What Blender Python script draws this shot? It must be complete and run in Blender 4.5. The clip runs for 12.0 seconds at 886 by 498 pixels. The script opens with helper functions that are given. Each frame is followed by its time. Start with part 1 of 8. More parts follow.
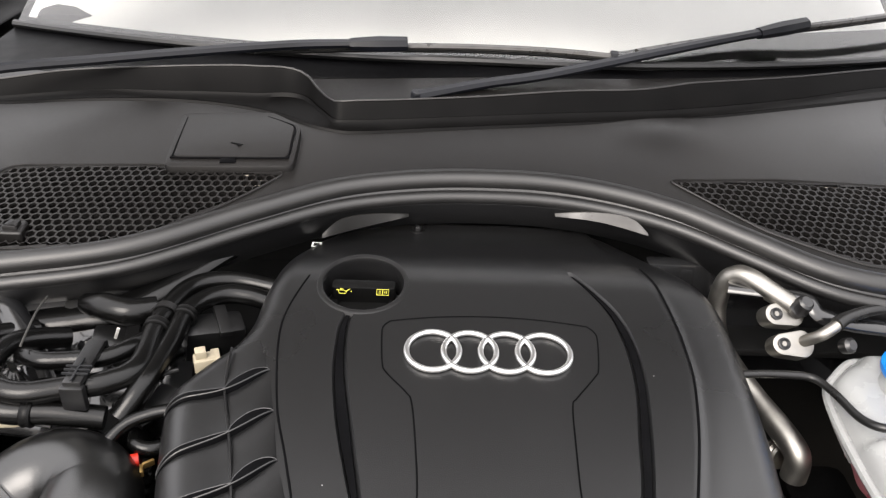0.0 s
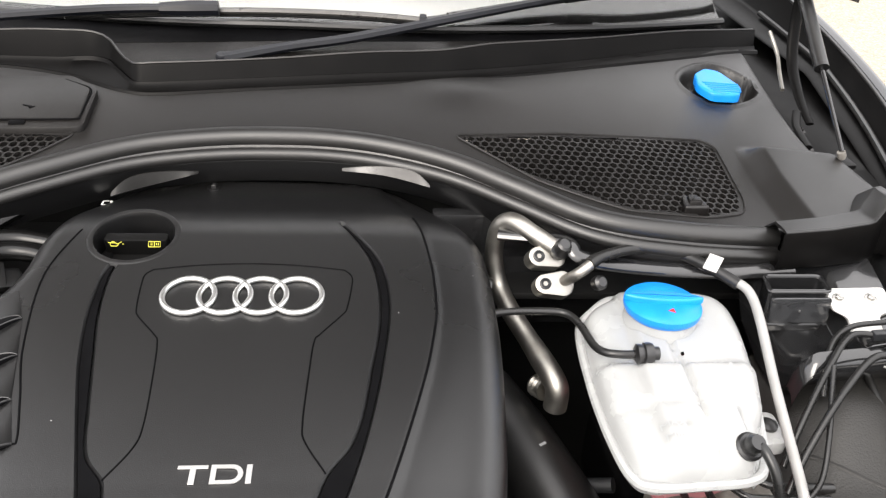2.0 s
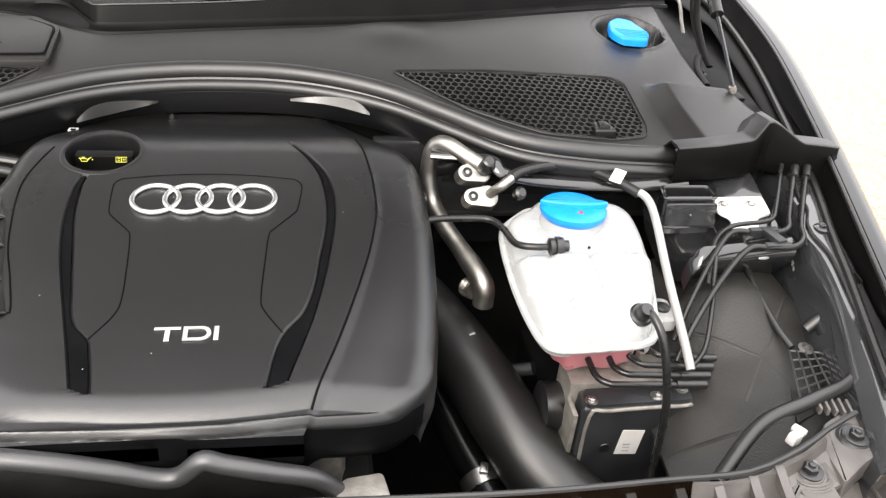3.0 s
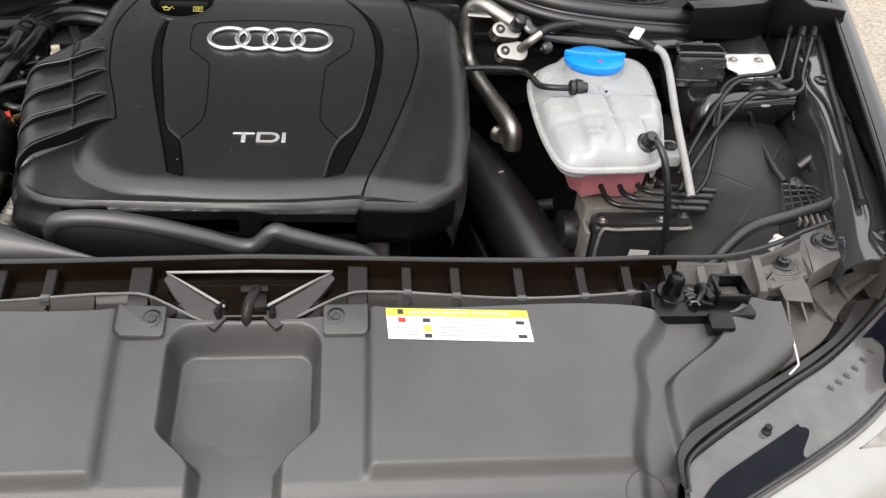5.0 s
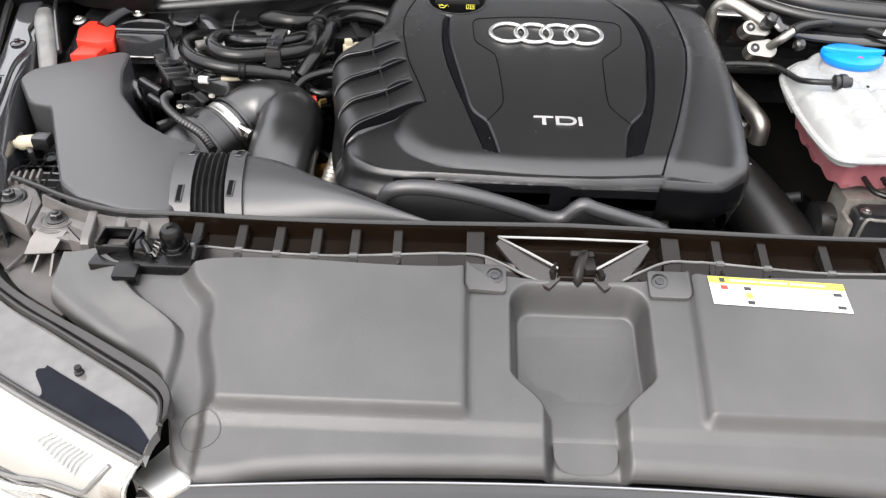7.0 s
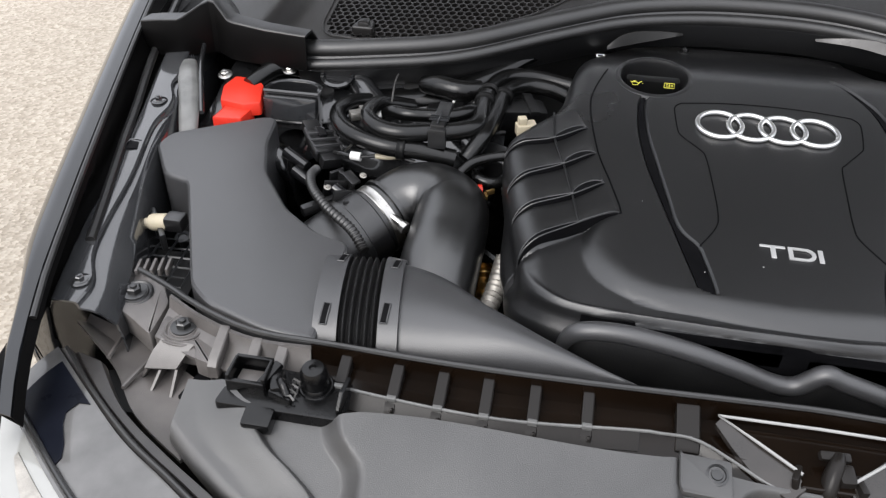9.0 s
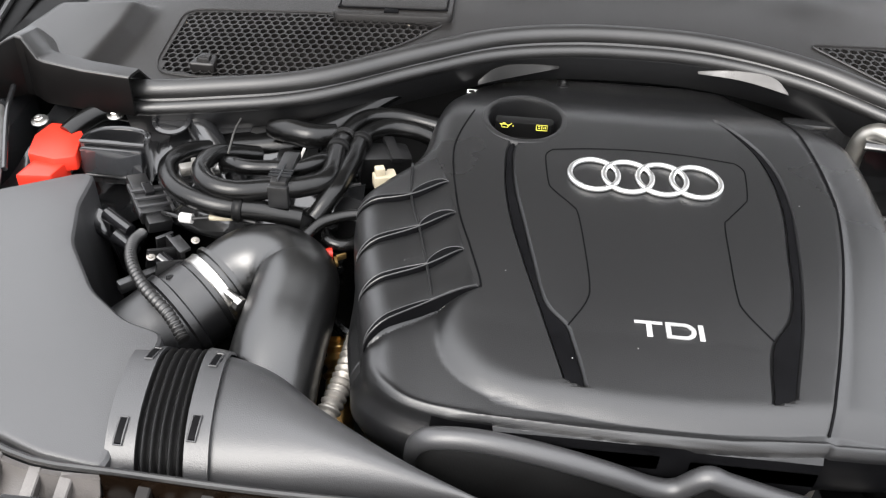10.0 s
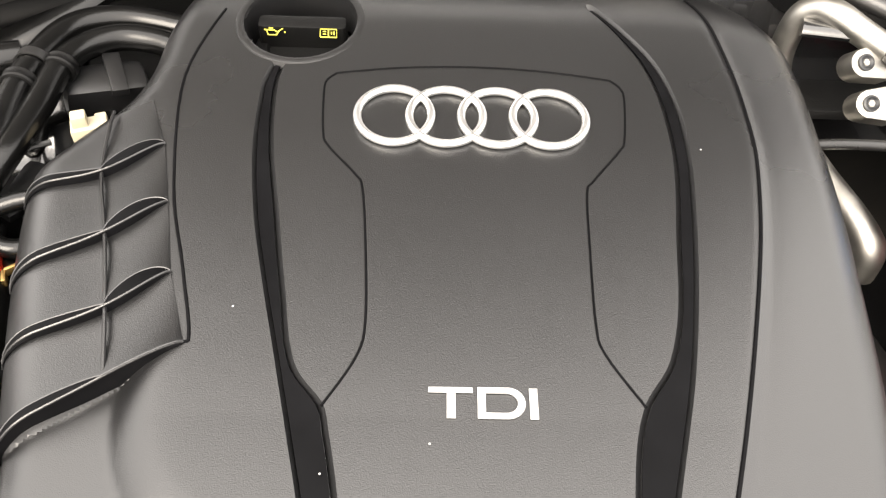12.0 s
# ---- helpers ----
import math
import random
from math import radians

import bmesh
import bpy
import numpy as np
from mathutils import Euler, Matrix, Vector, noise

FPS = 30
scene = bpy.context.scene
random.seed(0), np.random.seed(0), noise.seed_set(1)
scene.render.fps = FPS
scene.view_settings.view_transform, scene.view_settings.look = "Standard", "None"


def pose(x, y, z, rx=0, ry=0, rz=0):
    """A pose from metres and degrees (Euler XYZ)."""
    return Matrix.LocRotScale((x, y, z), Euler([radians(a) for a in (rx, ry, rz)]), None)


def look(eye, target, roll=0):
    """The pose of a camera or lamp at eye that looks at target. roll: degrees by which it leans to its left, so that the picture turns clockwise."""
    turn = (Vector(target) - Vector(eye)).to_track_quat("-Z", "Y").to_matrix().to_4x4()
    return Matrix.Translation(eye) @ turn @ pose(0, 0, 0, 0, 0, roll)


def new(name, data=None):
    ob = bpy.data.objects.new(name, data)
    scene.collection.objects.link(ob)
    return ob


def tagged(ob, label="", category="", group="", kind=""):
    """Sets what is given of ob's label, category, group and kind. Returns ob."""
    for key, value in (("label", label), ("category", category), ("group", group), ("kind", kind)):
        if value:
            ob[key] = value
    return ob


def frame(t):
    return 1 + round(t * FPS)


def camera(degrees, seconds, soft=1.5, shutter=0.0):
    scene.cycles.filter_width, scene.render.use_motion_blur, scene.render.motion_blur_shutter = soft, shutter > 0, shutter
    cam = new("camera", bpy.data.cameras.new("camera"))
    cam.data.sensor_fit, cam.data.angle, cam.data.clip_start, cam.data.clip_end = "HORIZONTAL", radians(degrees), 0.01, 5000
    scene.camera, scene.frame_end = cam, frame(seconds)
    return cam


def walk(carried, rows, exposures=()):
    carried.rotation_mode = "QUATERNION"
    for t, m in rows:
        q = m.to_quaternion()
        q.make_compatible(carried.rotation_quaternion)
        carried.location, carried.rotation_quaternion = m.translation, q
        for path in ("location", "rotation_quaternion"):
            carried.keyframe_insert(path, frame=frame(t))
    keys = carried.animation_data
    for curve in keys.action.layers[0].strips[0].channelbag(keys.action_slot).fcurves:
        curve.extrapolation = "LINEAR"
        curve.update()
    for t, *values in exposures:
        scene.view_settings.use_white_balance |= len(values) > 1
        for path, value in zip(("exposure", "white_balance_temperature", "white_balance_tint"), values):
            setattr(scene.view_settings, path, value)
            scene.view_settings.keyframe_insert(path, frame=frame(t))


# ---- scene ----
cam = camera(58.0, 12.0, soft=1.3)
PATH = [
    (0, (-0.057, -0.548, 1.292), (-0.016, 1.167, 0.264), 2.6),
    (0.5, (0.0120, -0.5660, 1.2965), (0.0960, 1.1420, 0.2605), 3.4),
    (1, (0.0690, -0.5780, 1.3005), (0.1920, 1.1280, 0.2635), 3.5),
    (1.5, (0.1020, -0.5860, 1.2985), (0.2620, 1.1130, 0.2545), 3.8),
    (2, (0.1140, -0.6040, 1.2915), (0.3040, 1.0810, 0.2315), 3.8),
    (2.5, (0.0970, -0.6620, 1.2845), (0.3770, 1.0060, 0.2185), 4.3),
    (3, (0.1120, -0.7450, 1.2805), (0.4330, 0.9080, 0.2005), 5.4),
    (3.2, (0.1250, -0.7820, 1.2715), (0.4400, 0.8640, 0.1815), 5.8),
    (4.8, (0.131, -0.905, 1.259), (0.342, 0.67, 0.044), 4.7),
    (5, (0.105, -0.924, 1.257), (0.317, 0.646, 0.036), 4.6),
    (5.5, (0.047, -0.962, 1.256), (0.23, 0.616, 0.041), 4.0),
    (6, (-0.011, -0.985, 1.253), (0.117, 0.605, 0.047), 2.8),
    (6.5, (-0.057, -0.991, 1.254), (0.005, 0.603, 0.049), 2.0),
    (7, (-0.11, -0.995, 1.252), (-0.136, 0.604, 0.05), 1.5),
    (7.5, (-0.158, -0.992, 1.253), (-0.29, 0.604, 0.054), 1.0),
    (7.7, (-0.171, -0.98, 1.253), (-0.344, 0.607, 0.049), 0.5),
    (9.3, (-0.204, -0.758, 1.255), (-0.49, 0.826, 0.068), 1.0),
    (9.5, (-0.189, -0.729, 1.259), (-0.445, 0.861, 0.072), 1.5),
    (10, (-0.15, -0.671, 1.246), (-0.248, 0.941, 0.067), 2.9),
    (10.5, (-0.127, -0.583, 1.232), (-0.092, 0.994, 0.002), 3.4),
    (11, (-0.103, -0.488, 1.216), (-0.036, 1.009, -0.109), 2.9),
    (11.5, (-0.068, -0.428, 1.196), (-0.004, 0.981, -0.222), 2.8),
    (12, (-0.029, -0.39, 1.173), (0.023, 0.945, -0.315), 3.0),
]
walk(cam, [(t, look(eye, target, roll)) for t, eye, target, roll in PATH], [(0.0, 1.03, 6700, 12), (1.5, 1.19, 6750, 11), (2.5, 1.31, 6700, 11), (3.0, 1.47, 6750, 11), (5.0, 0.72, 6600, 11), (6.0, 1.13, 6550, 11), (7.0, 1.26, 6500, 11), (7.5, 0.87, 6450, 10), (9.5, 0.70, 6250, 11), (10.0, 1.48, 6450, 10), (10.5, 1.8, 6650, 11), (11.0, 1.95, 7000, 11), (12.0, 2.05, 7250, 11)])

# ---- world and light ----
world = bpy.data.worlds.new("overcast_sky")
scene.world = world
world.use_nodes = True
wn, wl = world.node_tree.nodes, world.node_tree.links
sky = wn.new("ShaderNodeTexSky")
sky.sky_type, sky.sun_disc = "NISHITA", False
SUN_EL, SUN_ROT = radians(44), radians(202)
sky.sun_elevation, sky.sun_rotation, sky.air_density, sky.dust_density, sky.ozone_density = SUN_EL, SUN_ROT, 1.0, 6.0, 1.0
grey = wn.new("ShaderNodeHueSaturation")
grey.inputs["Saturation"].default_value = 0.5
wl.new(sky.outputs[0], grey.inputs["Color"])
cloud = wn.new("ShaderNodeMix")
cloud.data_type = "RGBA"
cloud.inputs["Factor"].default_value = 0.82
dome = wn.new("ShaderNodeTexCoord")
height = wn.new("ShaderNodeSeparateXYZ")
wl.new(dome.outputs["Generated"], height.inputs[0])
rise = wn.new("ShaderNodeValToRGB")
rise.color_ramp.elements[0].color, rise.color_ramp.elements[1].color = (0.42, 0.425, 0.435, 1), (1, 1, 1, 1)
wl.new(height.outputs["Z"], rise.inputs["Fac"])
lift = wn.new("ShaderNodeMix")
lift.data_type, lift.blend_type = "RGBA", "MULTIPLY"
lift.inputs["Factor"].default_value = 1.0
lift.inputs["B"].default_value = (11.5, 11.5, 11.7, 1)
wl.new(rise.outputs["Color"], lift.inputs["A"])
wl.new(lift.outputs["Result"], cloud.inputs["B"])
wl.new(grey.outputs[0], cloud.inputs["A"])
wl.new(cloud.outputs["Result"], wn["Background"].inputs[0])
wn["Background"].inputs[1].default_value = 0.15
sun_data = bpy.data.lights.new("sun", "SUN")
sun_data.energy, sun_data.angle, sun_data.color = 1.2, radians(35), (1.0, 0.96, 0.9)
sun = new("sun", sun_data)
sun.matrix_world = look((-3.0, -4.7, 6.0), (0, 0, 0.8))


# ---- geometry helpers: a shape is (vertices, faces) ----
def smooth01(t):
    t = np.clip(t, 0.0, 1.0)
    return t * t * (3 - 2 * t)


def curve_of(pairs):
    """A smooth function through a few (argument, value) knots."""
    pairs = sorted(pairs)
    a, b = np.array(pairs, float).T
    d = np.diff(b) / np.diff(a)
    m = np.concatenate([[d[0]], (d[:-1] + d[1:]) / 2, [d[-1]]])
    for i in range(len(d)):
        if i and d[i - 1] * d[i] <= 0:
            m[i] = 0

    def f(x):
        x = np.asarray(x, float)
        i = np.clip(np.searchsorted(a, x) - 1, 0, len(a) - 2)
        h = a[i + 1] - a[i]
        t = np.clip((x - a[i]) / h, 0, 1)
        return ((1 + 2 * t) * (1 - t) ** 2 * b[i] + t * (1 - t) ** 2 * h * m[i] + t * t * (3 - 2 * t) * b[i + 1] + t * t * (t - 1) * h * m[i + 1])
    return f


def spline(pts, per=8, closed=False):
    p = np.array(pts, float)
    n = len(p)
    out = []
    for i in range(n if closed else n - 1):
        if closed:
            a, b, c, d = p[i - 1], p[i], p[(i + 1) % n], p[(i + 2) % n]
        else:
            a, b, c, d = p[max(i - 1, 0)], p[i], p[i + 1], p[min(i + 2, n - 1)]
        for k in range(per):
            t = k / per
            out.append(0.5 * (2 * b + (c - a) * t + (2 * a - 5 * b + 4 * c - d) * t * t + (3 * b - a - 3 * c + d) * t ** 3))
    if not closed:
        out.append(p[-1])
    return np.array(out)


def sheet(P, closed_u=False, closed_v=False):
    """Faces over an array of points [u, v, 3]."""
    nu, nv = P.shape[:2]
    f = []
    for i in range(nu if closed_u else nu - 1):
        for j in range(nv if closed_v else nv - 1):
            a, b = i * nv + j, i * nv + (j + 1) % nv
            c, d = ((i + 1) % nu) * nv + (j + 1) % nv, ((i + 1) % nu) * nv + j
            f.append((a, d, c, b))
    return P.reshape(-1, 3), f


def tube(pts, r, n=12, per=8, closed=False, flat=1.0, raw=False):
    """A round hose along points; r: a number, one for each point, or a function of 0..1. flat squashes it upright."""
    c = np.array(pts, float) if raw else spline(pts, per, closed)
    m = len(c)
    if callable(r):
        rad = np.array([r(i / (m - 1)) for i in range(m)])
    elif np.ndim(r):
        rad = np.interp(np.linspace(0, len(r) - 1, m), range(len(r)), r)
    else:
        rad = np.full(m, float(r))
    tan = np.gradient(c, axis=0) if not closed else np.roll(c, -1, 0) - np.roll(c, 1, 0)
    tan /= np.linalg.norm(tan, axis=1)[:, None] + 1e-12
    up = np.array([0, 0, 1.0]) if abs(tan[0][2]) < 0.9 else np.array([1.0, 0, 0])
    P = np.zeros((m, n, 3))
    ang = np.linspace(0, 2 * math.pi, n, endpoint=False)
    for i in range(m):
        side = np.cross(tan[i], up)
        side /= np.linalg.norm(side) + 1e-12
        up = np.cross(side, tan[i])
        P[i] = c[i] + rad[i] * (np.cos(ang)[:, None] * side + flat * np.sin(ang)[:, None] * up)
    v, f = sheet(P, closed, True)
    if not closed:
        f += [tuple(range(n)), tuple(reversed(range((m - 1) * n, m * n)))]
    return v, f


def lathe(profile, at, axis=(0, 0, 1), n=24, start=0.0, caps=True):
    """Turned round an axis through at; profile: (radius, height) pairs."""
    q = Vector(axis).to_track_quat("Z", "Y")
    P = np.zeros((len(profile), n, 3))
    for i, (r, h) in enumerate(profile):
        for j in range(n):
            a = start + 2 * math.pi * j / n
            P[i, j] = Vector(at) + q @ Vector((r * math.cos(a), r * math.sin(a), h))
    v, f = sheet(P, False, True)
    f = [tuple(reversed(x)) for x in f]
    m = len(profile)
    if caps:
        f += [tuple(reversed(range(n))), tuple(range((m - 1) * n, m * n))]
    return v, f


def from_bm(bm):
    bm.verts.ensure_lookup_table()
    bm.verts.index_update()
    v = np.array([tuple(x.co) for x in bm.verts])
    f = [tuple(x.index for x in face.verts) for face in bm.faces]
    bm.free()
    return v, f


def box(size, at, bevel=0.002, turn=(0, 0, 0), seg=2):
    bm = bmesh.new()
    bmesh.ops.create_cube(bm, size=1)
    bmesh.ops.scale(bm, vec=size, verts=bm.verts)
    if bevel:
        bmesh.ops.bevel(bm, geom=bm.edges[:], offset=min(bevel, 0.45 * min(size)), segments=seg, affect="EDGES", profile=0.6)
    bm.transform(pose(*at, *turn))
    return from_bm(bm)


def prism(outline, low, high, bevel=0.002, seg=2, m=None):
    """An outline (x, y) raised from low to high, its upper edge rounded; m places it."""
    bm = bmesh.new()
    bottom = bm.faces.new([bm.verts.new((x, y, low)) for x, y in outline])
    top = bmesh.ops.extrude_face_region(bm, geom=[bottom])
    moved = [e for e in top["geom"] if isinstance(e, bmesh.types.BMVert)]
    bmesh.ops.translate(bm, vec=(0, 0, high - low), verts=moved)
    bmesh.ops.recalc_face_normals(bm, faces=bm.faces[:])
    if bevel:
        edges = [e for e in bm.edges if all(v in moved for v in e.verts)]
        bmesh.ops.bevel(bm, geom=edges, offset=bevel, segments=seg, affect="EDGES", profile=0.6)
    if m is not None:
        bm.transform(m)
    return from_bm(bm)


def rounded(points, r=0.01, seg=4):
    """An outline with its corners rounded."""
    out = []
    n = len(points)
    for i in range(n):
        a, b, c = (np.array(points[k % n], float) for k in (i - 1, i, i + 1))
        la, lc = np.linalg.norm(a - b), np.linalg.norm(c - b)
        p, q = b + (a - b) / la * min(r, la * 0.45), b + (c - b) / lc * min(r, lc * 0.45)
        for k in range(seg + 1):
            t = k / seg
            out.append(tuple((1 - t) ** 2 * p + 2 * t * (1 - t) * b + t * t * q))
    return out


def join(*shapes):
    vs, fs, k = [], [], 0
    for v, f in shapes:
        vs.append(np.asarray(v))
        fs += [tuple(i + k for i in face) for face in f]
        k += len(v)
    return np.concatenate(vs), fs


def moved(shape, m):
    v = np.asarray(shape[0])
    a = np.array(m)
    return v @ a[:3, :3].T + a[:3, 3], shape[1]


def thick(P, d):
    """A closed slab: the sheet P [u, v, 3] and its copy shifted by d."""
    nu, nv = P.shape[:2]
    v, f = sheet(P)
    k = nu * nv
    w = v + np.array(d)
    g = f + [tuple(i + k for i in reversed(x)) for x in f]
    rim = [i * nv for i in range(nu)] + [(nu - 1) * nv + j for j in range(1, nv)] + [i * nv + nv - 1 for i in range(nu - 2, -1, -1)] + [j for j in range(nv - 2, 0, -1)]
    for a, b in zip(rim, rim[1:] + rim[:1]):
        g.append((a, b, b + k, a + k))
    return np.concatenate([v, w]), g


def to_mesh(name, shape, material, angle=40):
    me = bpy.data.meshes.new(name)
    me.from_pydata([tuple(map(float, v)) for v in shape[0]], [], [tuple(int(i) for i in f) for f in shape[1]])
    me.validate()
    me.shade_smooth()
    me.set_sharp_from_angle(angle=radians(angle))
    me.materials.append(material)
    return me


def thing(name, at, label, category, group="", kind=""):
    """An Empty at a thing's base, which its parts hang from."""
    ob = new(name)
    ob.empty_display_size = 0.02
    ob.location = at
    ob["at"] = at
    return tagged(ob, label, category, group, kind)


def base_of(ob):
    b = Vector((0, 0, 0))
    while ob:
        b += Vector(ob.location)
        ob = ob.parent
    return b


def part(name, shape, material, parent, label="", angle=40):
    """One mesh, in world places, under a thing or a part."""
    v = np.asarray(shape[0], float)
    c = Vector((v[:, 0].mean(), v[:, 1].mean(), v[:, 2].min()))
    ob = new(name, to_mesh(name, (v - np.array(c), shape[1]), material, angle))
    ob.parent = parent
    ob.location = c - base_of(parent)
    return tagged(ob, label)


def solo(name, shape, material, label, category, group="", kind="", angle=40):
    """A thing of a single mesh."""
    v = np.asarray(shape[0], float)
    c = Vector((v[:, 0].mean(), v[:, 1].mean(), v[:, 2].min()))
    ob = new(name, to_mesh(name, (v - np.array(c), shape[1]), material, angle))
    ob.location = c
    return tagged(ob, label, category, group, kind)


# ---- materials ----
def mat(name, col, rough=0.5, metal=0.0, var=0.25, scale=30.0, bump=0.1, bscale=600.0, coat=0.0, rvar=0.12, dust=0.0, **extra):
    """A surface with slow blotches, fine grain and a little dust in its gloss and colour."""
    m = bpy.data.materials.new(name)
    m.use_nodes = True
    n, l = m.node_tree.nodes, m.node_tree.links
    b = n["Principled BSDF"]
    tc = n.new("ShaderNodeTexCoord")
    slow = n.new("ShaderNodeTexNoise")
    slow.inputs["Scale"].default_value, slow.inputs["Detail"].default_value = scale, 6.0
    fine = n.new("ShaderNodeTexNoise")
    fine.inputs["Scale"].default_value, fine.inputs["Detail"].default_value = bscale, 2.0
    for t in (slow, fine):
        l.new(tc.outputs["Object"], t.inputs["Vector"])
    ramp = n.new("ShaderNodeValToRGB")
    lo, hi = (tuple(min(1.0, max(0.0, c * (1 + k * var))) for c in col) for k in (-1, 1))
    ramp.color_ramp.elements[0].color, ramp.color_ramp.elements[1].color = (*lo, 1), (*hi, 1)
    ramp.color_ramp.elements[0].position, ramp.color_ramp.elements[1].position = 0.3, 0.7
    l.new(slow.outputs["Fac"], ramp.inputs["Fac"])
    colour = ramp.outputs["Color"]
    if dust:
        speck = n.new("ShaderNodeTexNoise")
        speck.inputs["Scale"].default_value, speck.inputs["Detail"].default_value = 7.0, 9.0
        l.new(tc.outputs["Object"], speck.inputs["Vector"])
        cut = n.new("ShaderNodeMapRange")
        cut.inputs["From Min"].default_value, cut.inputs["From Max"].default_value, cut.inputs["To Max"].default_value = 0.45, 0.8, dust
        l.new(speck.outputs["Fac"], cut.inputs["Value"])
        mix = n.new("ShaderNodeMix")
        mix.data_type = "RGBA"
        mix.inputs["B"].default_value = (0.25, 0.235, 0.21, 1)
        l.new(cut.outputs["Result"], mix.inputs["Factor"])
        l.new(colour, mix.inputs["A"])
        colour = mix.outputs["Result"]
    l.new(colour, b.inputs["Base Color"])
    mr = n.new("ShaderNodeMapRange")
    mr.inputs["To Min"].default_value, mr.inputs["To Max"].default_value = max(0.02, rough - rvar), min(1.0, rough + rvar)
    l.new(slow.outputs["Fac"], mr.inputs["Value"])
    l.new(mr.outputs["Result"], b.inputs["Roughness"])
    b.inputs["Metallic"].default_value = metal
    b.inputs["Coat Weight"].default_value = coat
    if bump:
        bp = n.new("ShaderNodeBump")
        bp.inputs["Strength"].default_value, bp.inputs["Distance"].default_value = bump, 0.0006
        l.new(fine.outputs["Fac"], bp.inputs["Height"])
        l.new(bp.outputs["Normal"], b.inputs["Normal"])
    for key, value in extra.items():
        b.inputs[key.replace("_", " ")].default_value = value
    return m


COVER = mat("satin_black_plastic", (0.0082, 0.0082, 0.0086), 0.29, scale=5, var=0.12, rvar=0.05, bump=0.3, bscale=1500, Specular_IOR_Level=0.8)
CAPBLACK = mat("dull_black_cap", (0.004, 0.004, 0.004), 0.42, scale=30, bump=0.2, Specular_IOR_Level=0.2)
# inlay black; also painted where walls, slots and gaps lie in shade
STRIPE = mat("black_inlay_and_shade", (0.004, 0.004, 0.0045), 0.4, bump=0.0, Specular_IOR_Level=0.04)
DUCT = mat("matt_black_plastic", (0.036, 0.036, 0.0375), 0.36, Specular_IOR_Level=0.75, scale=5, var=0.12, rvar=0.05, bump=0.3, bscale=1300)
PANEL = mat("grained_grey_plastic", (0.040, 0.0393, 0.0389), 0.30, Specular_IOR_Level=0.75, rvar=0.05, scale=10, bump=0.5, bscale=1600, dust=0.06)
COWL = mat("weathered_cowl_plastic", (0.0050, 0.0043, 0.0040), 0.36, scale=9, bump=0.4, bscale=1500, dust=0.009, Specular_IOR_Level=0.54)
WALL = mat("smooth_channel_plastic", (0.0035, 0.0033, 0.0033), 0.36, scale=20, bump=0.15, bscale=900, dust=0.001, Specular_IOR_Level=0.08)
WIPER = mat("blue_black_wiper_paint", (0.007, 0.0078, 0.011), 0.40, scale=30, bump=0.15, bscale=700, Specular_IOR_Level=0.3)
RUBBER = mat("black_rubber", (0.0085, 0.0083, 0.0083), 0.38, rvar=0.08, scale=14, bump=0.3, bscale=900, dust=0.02, Specular_IOR_Level=0.75)
GLINT = mat("dim_reflection", (0.014, 0.0137, 0.0133), 0.38, scale=30, bump=0.1, Specular_IOR_Level=0.25)
ELBOW = mat("satin_elbow_rubber", (0.0045, 0.0045, 0.0045), 0.29, rvar=0.05, scale=8, bump=0.2, bscale=900, Specular_IOR_Level=1.0)
HOSE = mat("hose_rubber", (0.003, 0.003, 0.003), 0.20, scale=25, bump=0.2, bscale=900, dust=0.005, Specular_IOR_Level=0.4)
# near black, so parts deep in the bay read as shaded
DARK = mat("dark_metal_and_shade", (0.005, 0.005, 0.005), 0.6, scale=20, bump=0.3, bscale=300)
PAINT = mat("black_car_paint", (0.005, 0.006, 0.008), 0.06, coat=0.3, bump=0.0, rvar=0.04, dust=0.03)
BAYPAINT = mat("bay_paint", (0.012, 0.0122, 0.013), 0.18, rvar=0.06, coat=1.0, scale=12, bump=0.15, bscale=300, dust=0.02)
ALU = mat("brushed_aluminium", (0.40, 0.385, 0.355), 0.42, 1.0, var=0.15, scale=60, bump=0.25, bscale=700)
STEEL = mat("zinc_steel", (0.46, 0.45, 0.43), 0.3, 1.0, var=0.2, scale=80, bump=0.1)
ZINC = mat("bright_zinc_plate", (0.70, 0.69, 0.67), 0.45, 0.75, var=0.12, scale=80, bump=0.1)
SILVER = mat("silver_lettering", (0.50, 0.50, 0.495), 0.35, 0.5, var=0.04, bump=0.0)
CHROME = mat("satin_chrome", (0.88, 0.88, 0.87), 0.36, 1.0, var=0.03, bump=0.05, rvar=0.03)
DARKCHROME = mat("dark_polished_trim", (0.30, 0.31, 0.33), 0.18, 1.0, var=0.08, bump=0.03, rvar=0.04)
BLUE = mat("blue_cap_plastic", (0.0, 0.235, 0.78), 0.38, scale=40, var=0.12, bump=0.15)
RED = mat("red_terminal_plastic", (0.62, 0.028, 0.012), 0.42, scale=30, var=0.15, bump=0.2)
WHITE = mat("white_plastic", (0.62, 0.61, 0.59), 0.45, scale=40, var=0.08)
BEIGE = mat("beige_plastic", (0.42, 0.37, 0.27), 0.5, scale=40, var=0.12)
GOLD = mat("heat_tinted_brass", (0.42, 0.27, 0.10), 0.35, 0.9, scale=60)
YELLOW = mat("yellow_print", (0.60, 0.56, 0.06), 0.6, var=0.1, bump=0.0)
WHITEPRINT = mat("white_print", (0.75, 0.75, 0.74), 0.5, var=0.05, bump=0.0)
GREYPRINT = mat("grey_print", (0.35, 0.36, 0.37), 0.5, var=0.05, bump=0.0)
